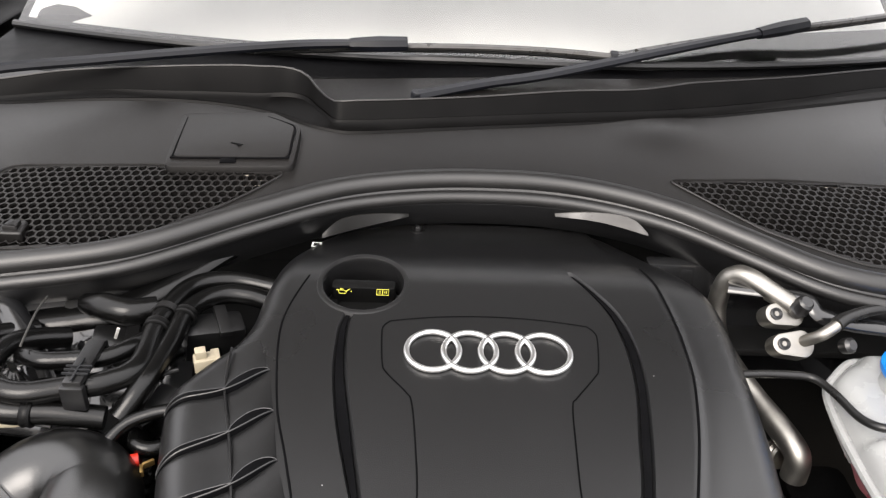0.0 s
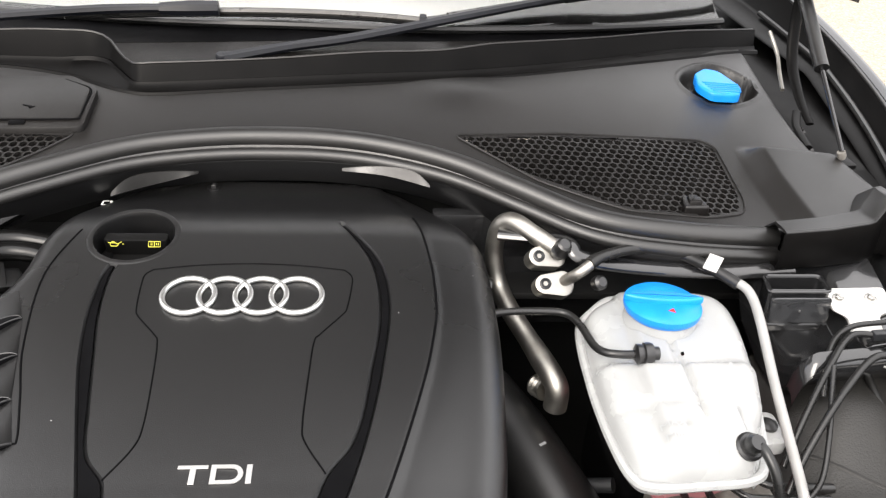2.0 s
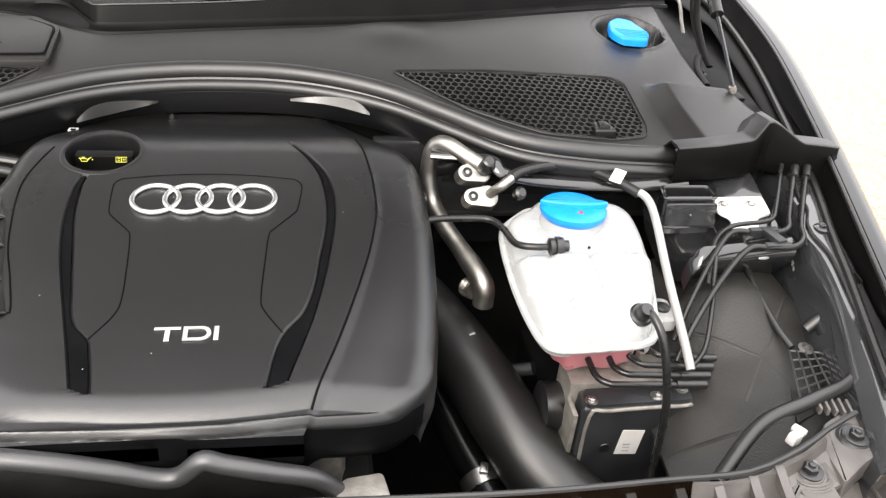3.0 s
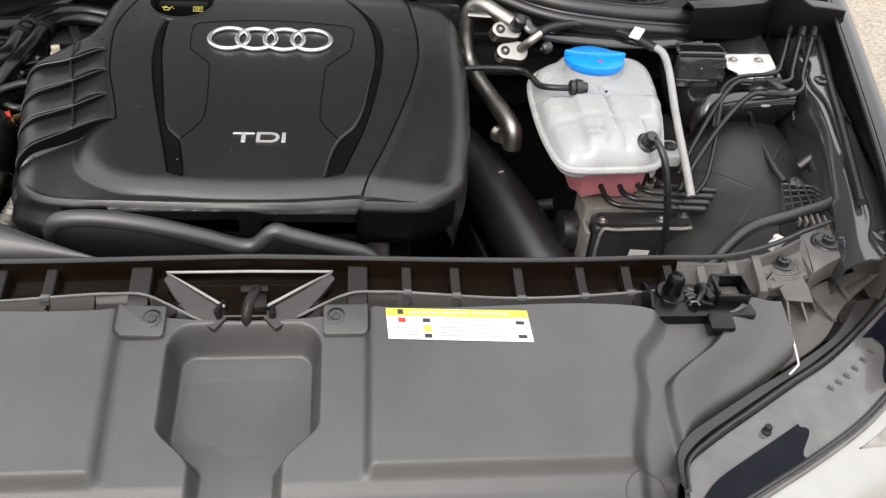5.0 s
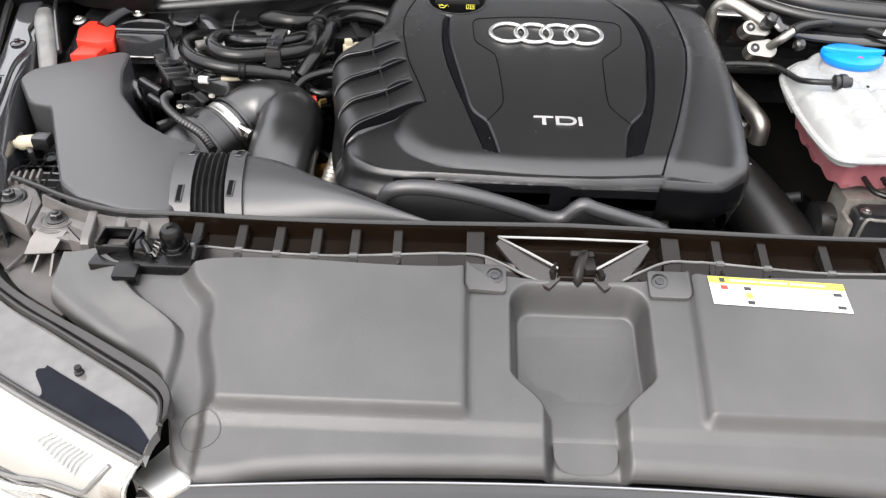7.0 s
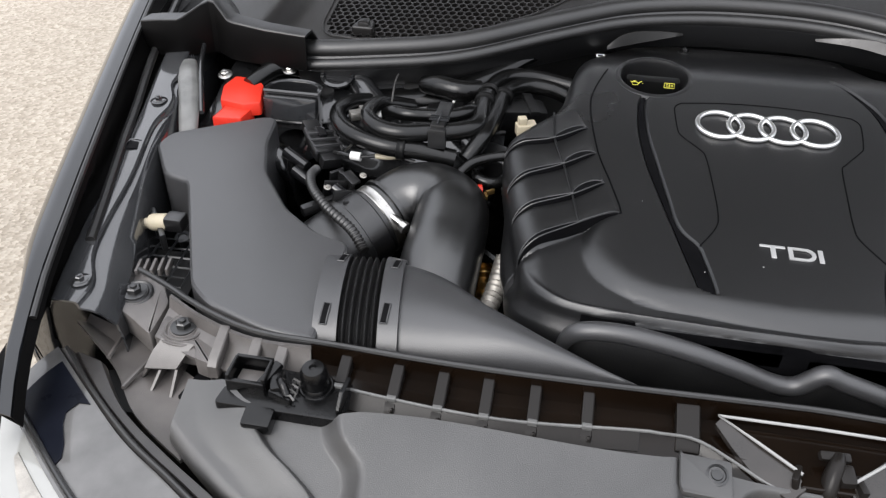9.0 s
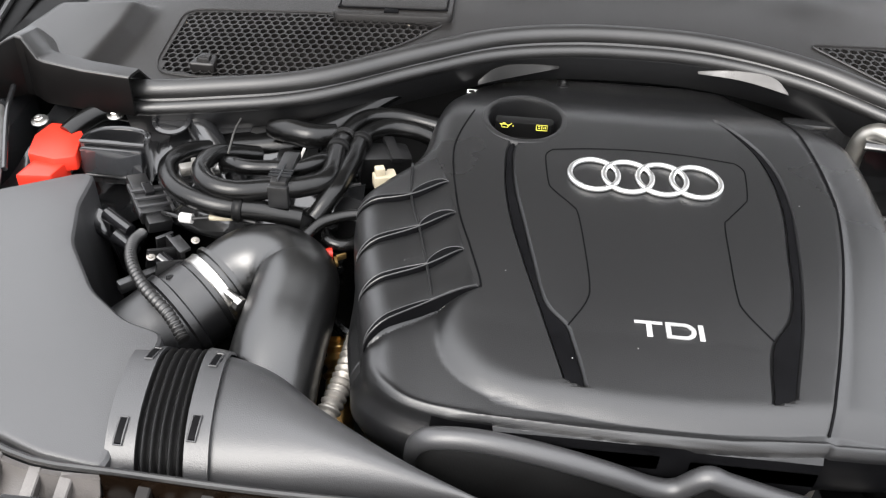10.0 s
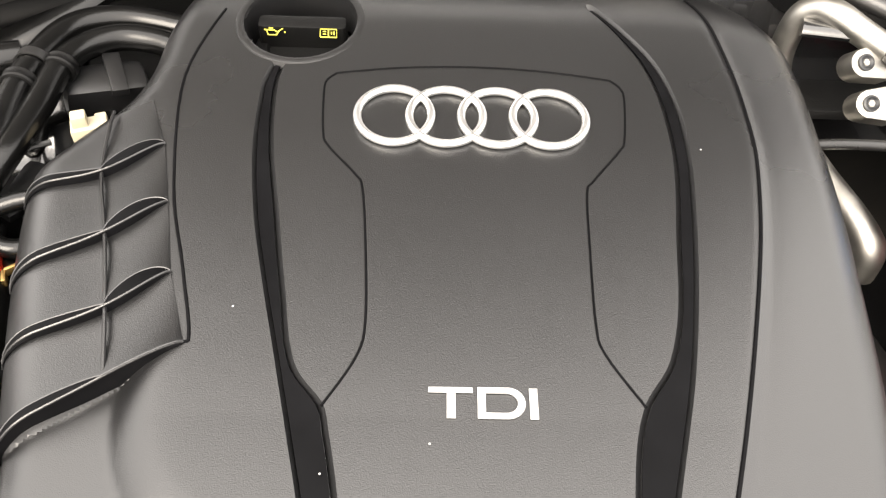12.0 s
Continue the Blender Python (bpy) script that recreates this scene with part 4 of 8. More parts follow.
CHAN_LOW = curve_of([(-0.80, 0.48), (-0.616, 0.438), (-0.502, 0.431), (-0.353, 0.415), (-0.255, 0.388), (-0.195, 0.359), (-0.153, 0.349), (-0.065, 0.357), (0.109, 0.379), (0.256, 0.405), (0.421, 0.458), (0.584, 0.529), (0.684, 0.585), (0.80, 0.65)])
CHAN_MID = curve_of([(-0.80, 0.50), (-0.62, 0.450), (-0.508, 0.450), (-0.394, 0.437), (-0.283, 0.426), (-0.217, 0.418), (-0.196, 0.393), (-0.169, 0.368), (-0.10, 0.372), (0.11, 0.397), (0.259, 0.422), (0.425, 0.475), (0.599, 0.558), (0.684, 0.598), (0.80, 0.665)])
CHAN_TOP_Z = curve_of([(-0.80, 0.905), (-0.621, 0.923), (-0.545, 0.936), (-0.47, 0.944), (-0.371, 0.955), (-0.275, 0.961), (-0.232, 0.959), (-0.213, 0.954), (-0.197, 0.944), (-0.178, 0.939), (-0.156, 0.941), (-0.101, 0.943), (0.003, 0.947), (0.109, 0.953), (0.212, 0.954), (0.288, 0.960), (0.422, 0.957), (0.597, 0.948), (0.70, 0.938), (0.80, 0.925)])
COWL_EDGE = curve_of([(0.10, 0.75), (0.20, 0.730), (0.256, 0.716), (0.30, 0.706), (0.37, 0.700), (0.45, 0.703), (0.60, 0.715)])


def recess(x, y):
    """How far inside the washer cap's oval recess a place lies: 1 on its rim, less inside."""
    dx, dy = x - 0.618, y - 0.464
    a, b = 0.80 * dx + 0.60 * dy, -0.60 * dx + 0.80 * dy
    return (np.abs(a / 0.064) ** 2.4 + np.abs(b / 0.048) ** 2.4) ** (1 / 2.4)


def cowl():
    c = thing("cowl_panel", (0, 0.35, 0.82), "weathered black plastic cowl panel below the windscreen", "cowl panel")
    xs = np.concatenate([np.linspace(-0.76, 0.53, 190)[:-1], np.linspace(0.53, 0.70, 60)[:-1], np.linspace(0.70, 0.76, 10)])
    n = 120
    P = np.zeros((len(xs), n, 3))
    for i, x0 in enumerate(xs):
        y = np.linspace(float(SEAL_Y(x0)) + 0.004, float(CHAN_LOW(x0)), n)
        x = np.full(n, x0)
        if abs(x0) > 0.6:
            x = math.copysign(1, x0) * (0.6 + (abs(x0) - 0.6) * (COWL_EDGE(y) - 0.6) / 0.16)
        z = cowl_z(x, y)
        # raised plateaus over the suspension towers and a soft swell below the screen
        rise = 0.578 - 0.10 * (y - 0.22) * (y < 0.22)
        z = z + 0.021 * smooth01((np.abs(x) - rise) / 0.030) * smooth01((0.305 - y) / 0.035)
        z = z + 0.006 * np.exp(-((x - 0.235) / 0.06) ** 2 - ((y - 0.375) / 0.035) ** 2)
        z = z - 0.012 * smooth01((np.abs(x) - COWL_EDGE(y) + 0.012) / 0.012)
        if x0 > 0.5:
            z = z - 0.030 * smooth01((1.0 - recess(x, y)) / 0.16) + 0.0022 * np.exp(-((recess(x, y) - 1.06) / 0.05) ** 2)
        P[i] = np.stack([x, y, z], 1)
    v, f = thick(P, (0, 0, -0.003))
    keep = []
    for q in f:
        m = v[list(q)].mean(0)
        if not (0.15 < m[1] < 0.32 and 0.2 < abs(m[0]) < 0.56 and inside(GRILLE_R if m[0] > 0 else GRILLE_L, m[0], m[1])):
            keep.append(q)
    shell = part("shell", (v, keep), COWL, c, angle=45)
    # the water channel: two fine beads at its foot, an upright wall and a thin crest
    xw = np.linspace(-0.79, 0.74, 260)
    W = np.zeros((11, len(xw), 3))
    for j, x in enumerate(xw):
        y0, y1, zt = float(CHAN_LOW(x)), float(CHAN_MID(x)), float(CHAN_TOP_Z(x))
        z0 = float(cowl_z(x, y0))
        z1 = float(cowl_z(x, y1)) + 0.002
        for i, (yy, zz) in enumerate(((y0 - 0.004, z0 - 0.002), (y0 - 0.001, z0 + 0.0022), (y0 + 0.002, z0 + 0.0022), (y0 + 0.004, z0 - 0.001), (y1 - 0.003, z1 - 0.003), (y1, z1 + 0.0015), (y1 + 0.002, z1 + 0.001), (y1 + 0.003, z1 - 0.001), (y1 + 0.011, zt - 0.003), (y1 + 0.0125, zt), (y1 + 0.015, zt - 0.001))):
            W[i, j] = (x, yy, zz)
    part("channel_wall", thick(W, (0, 0.003, -0.002)), WALL, c, "smooth black water channel wall", 40)
    part("channel_crest", tube([(x, float(CHAN_MID(x)) + 0.013, float(CHAN_TOP_Z(x)) + 0.0003) for x in xw[::2]], 0.0016, 6, raw=True), COWL, c)
    # apron behind the channel, then one black strip for printed glass and painted gap shadow
    xa = np.linspace(-0.70, 0.70, 60)
    end = [max(float(CHAN_MID(x)) + 0.045, 0.502 + 0.11 * x + 0.20 * abs(x) ** 2.2) for x in xa]
    A = np.array([[(x, float(CHAN_MID(x)) + 0.016, float(CHAN_TOP_Z(x)) - 0.010), (x, float(CHAN_MID(x)) + 0.030, 0.932 - 0.02 * abs(x)), (x, e, 0.936 - 0.02 * abs(x))] for x, e in zip(xa, end)])
    part("screen_apron", thick(A, (0, 0, -0.003)), COWL, c, "plain grey apron below the glass")
    F = np.array([[(x, e, 0.9365 - 0.02 * abs(x)), (x, e + 0.004, 0.934 - 0.02 * abs(x)), (x, max(e + 0.01, 0.560 + 0.28 * abs(x) ** 1.9), 0.942 - 0.02 * abs(x))] for x, e in zip(xa, end)])
    part("glass_foot_shade", thick(F, (0, 0, -0.003)), STRIPE, c, "black strip for the glass's printed foot and the gap's shade")
    # honeycomb air grilles with cells of their own
    for poly, nm in ((GRILLE_L, "air_grille"), (GRILLE_R, "air_grille")):
        g = honeycomb(poly)
        part(nm, g, COWL, c, "black honeycomb air grille", 30)
        mx, my = np.mean(poly, 0)
        rim = [(x + 0.006 * np.sign(x - mx), y + 0.005 * np.sign(y - my)) for x, y in poly]
        part("grille_rim", tube([(x, y, float(cowl_z(x, y)) + 0.0006) for x, y in rounded(rim, 0.012)], 0.0012, 6, raw=True, closed=True), COWL, c)
        sx = 1 if poly is GRILLE_R else -1
        kx, ky = sx * 0.488, 0.176
        lock = part("turn_lock", prism(rounded([(kx - 0.015, ky - 0.013), (kx + 0.015, ky - 0.013), (kx + 0.011, ky + 0.014), (kx - 0.011, ky + 0.014)], 0.004), float(cowl_z(kx, ky)) - 0.006, float(cowl_z(kx, ky)) + 0.006, 0.003, 3), COWL, c, "moulded turn lock")
        part("key_face", prism(rounded([(kx - 0.008, ky - 0.007), (kx + 0.008, ky - 0.007), (kx + 0.006, ky + 0.010), (kx - 0.006, ky + 0.010)], 0.003), float(cowl_z(kx, ky)) + 0.004, float(cowl_z(kx, ky)) + 0.010, 0.003, 2), COWL, lock)
    # lid with a frame and a finger tab
    fr = rounded([(-0.358, 0.274), (-0.211, 0.274), (-0.211, 0.350), (-0.250, 0.378), (-0.361, 0.378)], 0.010)
    lid = prism(fr, 0, 0.010, 0.003, 2)
    lid[0][:, 2] += cowl_z(lid[0][:, 0], lid[0][:, 1]) - 0.002
    frame_ob = part("lid_frame", lid, COWL, c)
    top = prism(rounded([(-0.350, 0.289), (-0.219, 0.288), (-0.219, 0.345), (-0.252, 0.368), (-0.352, 0.370)], 0.006), 0, 0.0030, 0.0015, 2)
    top[0][:, 2] += cowl_z(top[0][:, 0], top[0][:, 1]) + 0.0068
    part("lid", top, COWL, frame_ob, "flat service lid")
    for pts in ([(-0.3515, 0.366), (-0.3515, 0.296), (-0.3475, 0.2885), (-0.30, 0.2875), (-0.226, 0.2870), (-0.2185, 0.292), (-0.2180, 0.318), (-0.2182, 0.344), (-0.232, 0.354), (-0.254, 0.3655)],):
        part("lid_gap", tube([(x, y, float(cowl_z(x, y)) + 0.0090) for x, y in pts], 0.0011, 6, 4), STRIPE, frame_ob)
    part("finger_tab", box((0.018, 0.008, 0.004), (-0.286, 0.283, float(cowl_z(-0.286, 0.283)) + 0.0072), 0.001, (14, 0, 0)), STRIPE, frame_ob)
    part("embossed_mark", join(box((0.012, 0.002, 0.0006), (-0.283, 0.312, float(cowl_z(-0.283, 0.312)) + 0.0100), 0, (13, 0, -20)), box((0.007, 0.002, 0.0006), (-0.277, 0.309, float(cowl_z(-0.277, 0.309)) + 0.0100), 0, (13, 0, 30))), STRIPE, frame_ob)
    return c


def linkage(at):
    """Bright zinc joint added to give a glint below an air grille."""
    x, y, z = at
    k = thing("grille_glint", (x, y, z - 0.03), "bright zinc joint added as a glint below the air grille", "linkage", "wiper linkage joints")
    part("bar", tube([(x - 0.09, y + 0.01, z - 0.012), (x, y, z - 0.006), (x + 0.09, y + 0.006, z - 0.012)], 0.007, 10, 4, flat=0.5), CAST, k)
    part("ball", lathe([(0.006, -0.006), (0.010, 0.0), (0.009, 0.006), (0.004, 0.010)], at, (0.2, -0.3, 1), 14), ZINC, k)
    part("clip", box((0.022, 0.010, 0.005), (x - 0.020, y + 0.004, z - 0.002), 0.0015, (10, 0, 25)), ZINC, k)


def honeycomb(poly):
    """Cell walls of a hexagonal lattice inside an outline, on the cowl's slope."""
    pitch, wall, vs, fs = 0.0106, 0.0013, [], []
    R = pitch / math.sqrt(3)
    x0, x1 = min(p[0] for p in poly), max(p[0] for p in poly)
    y0, y1 = min(p[1] for p in poly), max(p[1] for p in poly)
    j = 0
    y = y0
    while y < y1:
        x = x0 + (pitch / 2 if j % 2 else 0)
        while x < x1:
            if inside(poly, x, y):
                k = len(vs)
                for rr, dz in ((R, 0.0), (R - wall, 0.0), (R - wall, -0.006)):
                    for a in range(6):
                        an = math.radians(60 * a + 30)
                        px, py = x + rr * math.cos(an), y + rr * math.sin(an)
                        vs.append((px, py, float(cowl_z(px, py)) + dz))
                for a in range(6):
                    b = (a + 1) % 6
                    fs.append((k + a, k + b, k + 6 + b, k + 6 + a))
                    fs.append((k + 6 + a, k + 6 + b, k + 12 + b, k + 12 + a))
            x += pitch
        y += pitch * math.sqrt(3) / 2
        j += 1
    return np.array(vs), fs


cowl()

# what glints below the grilles
plen = thing("plenum_floor", (0, 0.3, 0.70), "plenum below the cowl grilles, blackened for shade, with pale fittings", "plenum", kind="structure")
# tray coloured near black so the grille holes look shaded
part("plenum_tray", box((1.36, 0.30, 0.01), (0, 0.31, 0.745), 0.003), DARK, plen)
for x, y in ((-0.338, 0.176), (0.352, 0.205), (0.455, 0.20), (-0.43, 0.22)):
    part("dome_nut", lathe([(0.018, 0), (0.018, 0.01), (0.012, 0.02), (0.004, 0.024)], (x, y, float(cowl_z(x, y)) - 0.034), (0, 0, 1), 14), ALU if abs(x) < 0.4 else CAST, plen)

wc = thing("washer_filler_cap", (0.605, 0.445, 0.88), "blue plastic washer fluid cap in the cowl", "filler cap")
wo = rounded([(0.570, 0.426), (0.584, 0.402), (0.628, 0.411), (0.641, 0.440), (0.622, 0.485), (0.600, 0.487), (0.577, 0.462)], 0.009, 4)
slope = lambda x, y: 0.913 + 0.10 * (y - 0.44) - 0.12 * (x - 0.60)
cap_shape = prism(wo, 0, 0.012, 0.004, 3)
cap_shape[0][:, 2] += slope(cap_shape[0][:, 0], cap_shape[0][:, 1]) - 0.010
part("cap", cap_shape, BLUE, wc)
for k in range(5):
    x0, x1, y0 = 0.588 - 0.002 * k, 0.632 + 0.001 * k, 0.411 + 0.0058 * k
    part("grip_rib", tube([(x0, y0, slope(x0, y0) + 0.0022), (x1, y0 + 0.009, slope(x1, y0 + 0.009) + 0.0022)], 0.0012, 6, 2), BLUE, wc)
part("neck", lathe([(0.030, -0.022), (0.030, 0.004), (0.026, 0.006), (0.022, 0.004)], (0.607, 0.447, 0.896), (0.08, -0.1, 1), 30, caps=False), COVER, wc)

# bonnet seal
sealx = np.linspace(-0.555, 0.565, 90)
ss = thing("bonnet_seal", (0, 0.2, 0.82), "thick black rubber bonnet seal along the cowl", "rubber seal")
part("bulb", tube([(x, float(SEAL_Y(x)) - 0.002, float(cowl_z(x, SEAL_Y(x))) + 0.003) for x in sealx], 0.0125, 16, raw=True, flat=0.95), RUBBER, ss)
part("lower_lip", tube([(x, float(SEAL_Y(x)) - 0.017, float(cowl_z(x, SEAL_Y(x))) - 0.012) for x in sealx], 0.008, 10, raw=True), RUBBER, ss)
P = np.zeros((len(sealx), 4, 3))
for i, x in enumerate(sealx):
    y, z = float(SEAL_Y(x)), float(cowl_z(x, SEAL_Y(x)))
    P[i] = [(x, y - 0.012, z), (x, y - 0.022, z - 0.018), (x, y - 0.016, z - 0.035), (x, y + 0.0, z - 0.055)]
part("carrier_wall", thick(P, (0, 0.004, 0)), COVER, ss)


def seal_boot(s):
    """The moulded end piece where the seal meets the fender."""
    b = thing("seal_end_boot", (s * 0.65, 0.11, 0.82), "moulded matt black rubber boot at the seal's end", "rubber boot", "seal end boots")
    st = [(0.546, 0.087, 0.878, 0.030), (0.60, 0.092, 0.880, 0.032), (0.645, 0.100, 0.883, 0.034), (0.652, 0.102, 0.885, 0.034), (0.674, 0.118, 0.900, 0.040), (0.682, 0.119, 0.901, 0.042), (0.690, 0.112, 0.898, 0.040), (0.712, 0.100, 0.884, 0.034), (0.718, 0.097, 0.8815, 0.034), (0.745, 0.092, 0.881, 0.034), (0.768, 0.098, 0.876, 0.034)]
    top, face = [], []
    for x, y, z, w in st:
        X = 0.008 + s * x
        low = 0.836 + 0.010 * float(smooth01((x - 0.735) / 0.03))
        top.append([(X, y + w + 0.02, z - 0.022), (X, y + w, z - 0.003), (X, y + w * 0.85, z + 0.001), (X, y + w * 0.2, z + 0.0030), (X, y + 0.0015, z + 0.0025), (X, y, z + 0.0010)])
        face.append([(X, y - 0.0005, z + 0.0008), (X, y - 0.0015, z - 0.0015), (X, y - 0.002, (z + low) / 2), (X, y - 0.0035, low + 0.004), (X, y - 0.0025, low), (X, y + 0.03, low - 0.001)])
    part("flap", thick(np.array(top), (0, 0, -0.003)), RUBBER, b, angle=28)
    part("skirt", thick(np.array(face), (0, 0.003, 0)), WALL, b, angle=28)
    part("fold", tube([(0.008 + s * x, y - 0.0005, z + 0.0016) for x, y, z, w in st], 0.0012, 6, raw=True), RUBBER, b)


for s in (-1, 1):
    seal_boot(s)
for at in ((0.352, 0.232, 0.835), (0.455, 0.215, 0.835), (-0.395, 0.245, 0.835)):
    linkage(at)

# windscreen with what lies behind it
ws = thing("windscreen", (0, 0.75, 0.92), "sloping windscreen glass reflecting a pale sky", "windscreen")
P = np.zeros((30, 12, 3))
for i, x in enumerate(np.linspace(-0.70, 0.70, 30)):
    for j, t in enumerate(np.linspace(0, 1, 12)):
        y0 = 0.545 + 0.28 * abs(x) ** 1.9
        P[i, j] = (x * (1 - 0.14 * t), y0 + 0.70 * t, 0.945 - 0.02 * abs(x) + 0.46 * t - 0.05 * t * t)
pane = part("pane", thick(P, (0, 0.002, -0.004)), GLASS, ws)
pane.visible_shadow = False
band = np.stack([P[:, 0] + np.array((0, -0.012, -0.010)), P[:, 0] + np.array((0, 0.0, -0.0065)), np.array([P[i, 0] * (1 - w) + P[i, 1] * w for i, w in enumerate(0.30 + 0.57 * smooth01((np.linspace(-0.70, 0.70, 30) - 0.12) / 0.30))]) + np.array((0, 0, -0.0065))], 1)
part("black_border", thick(band[::-1], (0, 0.001, -0.002)), STRIPE, ws, "printed black border")
part("lower_trim", tube([tuple(p) for p in P[:, 0] + np.array((0, -0.004, 0.002))], 0.006, 8, raw=True), RUBBER, ws)
# pale sheet added behind the glass so the screen looks white
shade = P.copy()[:, 1:] + np.array((0, 0.0, -0.022))
shade[:, 0] = P[:, 0] * 0.9 + P[:, 1] * 0.1 + np.array((0, 0.008, -0.018))
for i in range(30):
    for j in range(11):
        shade[i, j, 2] += 0.004 * math.sin(i * 0.9) * math.sin(j * 0.8)
solo("screen_backing", thick(shade[::-1], (0, 0.002, -0.003)), SCREENPALE, "pale wavy sheet added behind the windscreen to whiten it", "sun shade")
dash = thing("dashboard", (0, 1.0, 0.80), "dark dashboard behind the windscreen", "dashboard")
part("top", box((1.36, 0.62, 0.10), (0, 1.00, 0.90), 0.03), CABIN, dash)
cab = thing("cabin_shell", (0, 1.6, 0.3), "dark cabin closing the car behind the screen", "cabin", kind="structure")
part("bulkhead", box((1.4, 0.04, 1.0), (0, 2.0, 0.85), 0.02), CABIN, cab)
part("roof", box((1.26, 0.78, 0.03), (0, 1.62, 1.375), 0.01), PAINT, cab)
for s in (-1, 1):
    part("side_wall", box((0.04, 1.00, 1.02), (s * 0.68, 1.52, 0.85), 0.015), PAINT, cab)


def wiper(arm, joint, blade, under):
    w = thing("wiper", arm[0], "black wiper arm with a grey-edged blade on the screen", "wiper", "wipers")
    part("pivot", lathe([(0.009, -0.03), (0.009, 0.004), (0.007, 0.007)], arm[0], (0, -0.2, 1), 16), WIPER, w)
    part("arm", tube(arm, [0.011] + [0.0095] * (len(arm) - 2) + [0.0085], 8, 6, flat=0.7), WIPER, w, angle=30)
    a, b = Vector(joint[0]), Vector(joint[1])
    part("joint", tube([tuple(a), tuple(a.lerp(b, 0.5)), tuple(b)], [0.010, 0.013, 0.012], 8, 4, flat=0.85), WIPER, w, angle=30)
    part("blade_spine", tube(blade, 0.0065, 8, 8, flat=0.7), STRIPGREY, w, "dusty grey blade spine")
    part("blade_lip", tube([(x, y + 0.004, z - 0.007) for x, y, z in blade], 0.003, 6, 8), RUBBER, w)
    part("blade_cap", tube([blade[-1], tuple(Vector(blade[-1]).lerp(Vector(blade[-2]), 0.10))], 0.0085, 8, 3), WIPER, w)


wiper([(-0.66, 0.365, 0.955), (-0.574, 0.400, 0.961), (-0.493, 0.432, 0.962), (-0.39, 0.470, 0.964), (-0.25, 0.514, 0.967), (-0.165, 0.525, 0.969)], [(-0.17, 0.524, 0.968), (-0.092, 0.529, 0.970)], [(-0.30, 0.523, 0.957), (-0.17, 0.535, 0.962), (-0.02, 0.538, 0.966), (0.10, 0.536, 0.966), (0.196, 0.529, 0.963)], 0)
wiper([(-0.075, 0.430, 0.933), (0.01, 0.462, 0.941), (0.096, 0.487, 0.948), (0.25, 0.543, 0.966), (0.42, 0.602, 0.986)], [(0.41, 0.598, 0.984), (0.487, 0.626, 0.993)], [(0.23, 0.560, 0.962), (0.40, 0.615, 0.978), (0.55, 0.655, 0.990), (0.68, 0.705, 0.996), (0.74, 0.735, 0.997)], 0)

# bonnet: raised high above the bay on its hinges
bon = thing("bonnet", (0, 0.46, 0.95), "open black bonnet raised over the engine bay", "bonnet")
BA = radians(79)
P = np.zeros((24, 20, 3))
for i, x in enumerate(np.linspace(-0.78, 0.78, 24)):
    for j, t in enumerate(np.linspace(0, 1, 20)):
        L = 1.05 * t * (1 - 0.10 * (abs(x) / 0.78) ** 2)
        up = 0.03 * math.sin(math.pi * t) - 0.02 * (x / 0.78) ** 2
        P[i, j] = (x * (1 - 0.16 * t * t), 0.50 - L * math.cos(BA) + up * math.sin(BA), 1.095 - 0.05 * (x / 0.78) ** 4 + L * math.sin(BA) + up * math.cos(BA))
part("skin", thick(P, (0, -0.03, -0.012)), PAINT, bon, angle=50)
lining = P[2:-2, 1:-1] + np.array((0, -0.036, -0.014))
part("lining", thick(lining, (0, -0.008, -0.003)), LINER, bon, "dark felt lining", 50)


# ---- intake side: airbox, duct, elbow, hoses ----
def sloped(shape, k, y0):
    v, f = shape
    v = np.array(v)
    v[:, 2] += np.where(v[:, 2] > 0.7, k * (v[:, 1] - y0), 0)
    return v, f


ab = thing("air_filter_box", (-0.53, -0.16, 0.58), "large matt black plastic air filter box", "air filter box")
AB = rounded([(-0.664, -0.080), (-0.657, -0.056), (-0.562, -0.004), (-0.546, -0.006), (-0.541, -0.055), (-0.523, -0.108), (-0.480, -0.165), (-0.438, -0.196), (-0.402, -0.206), (-0.398, -0.336), (-0.450, -0.328), (-0.505, -0.308), (-0.531, -0.287), (-0.600, -0.140), (-0.630, -0.133)], 0.010, 3)
part("lid", sloped(prism(AB, 0.62, 0.806, 0.006, 3), 0.09, -0.12), DUCT, ab, angle=35)
part("lower_shell", prism([(x * 0.985 - 0.008, y * 0.97 - 0.003) for x, y in AB], 0.52, 0.63, 0.004, 1), COVER, ab)
for k in range(3):
    part("clip", box((0.006, 0.03, 0.02), (-0.648 + 0.018 * k, -0.146 - 0.022 * k, 0.765), 0.002, (0, 0, 35)), COVER, ab)


# duct with corrugated joint, tapering across the nose
DB = curve_of([(-0.41, -0.198), (-0.36, -0.198), (-0.329, -0.204), (-0.296, -0.220), (-0.249, -0.262), (-0.203, -0.293), (-0.161, -0.313), (-0.10, -0.338)])


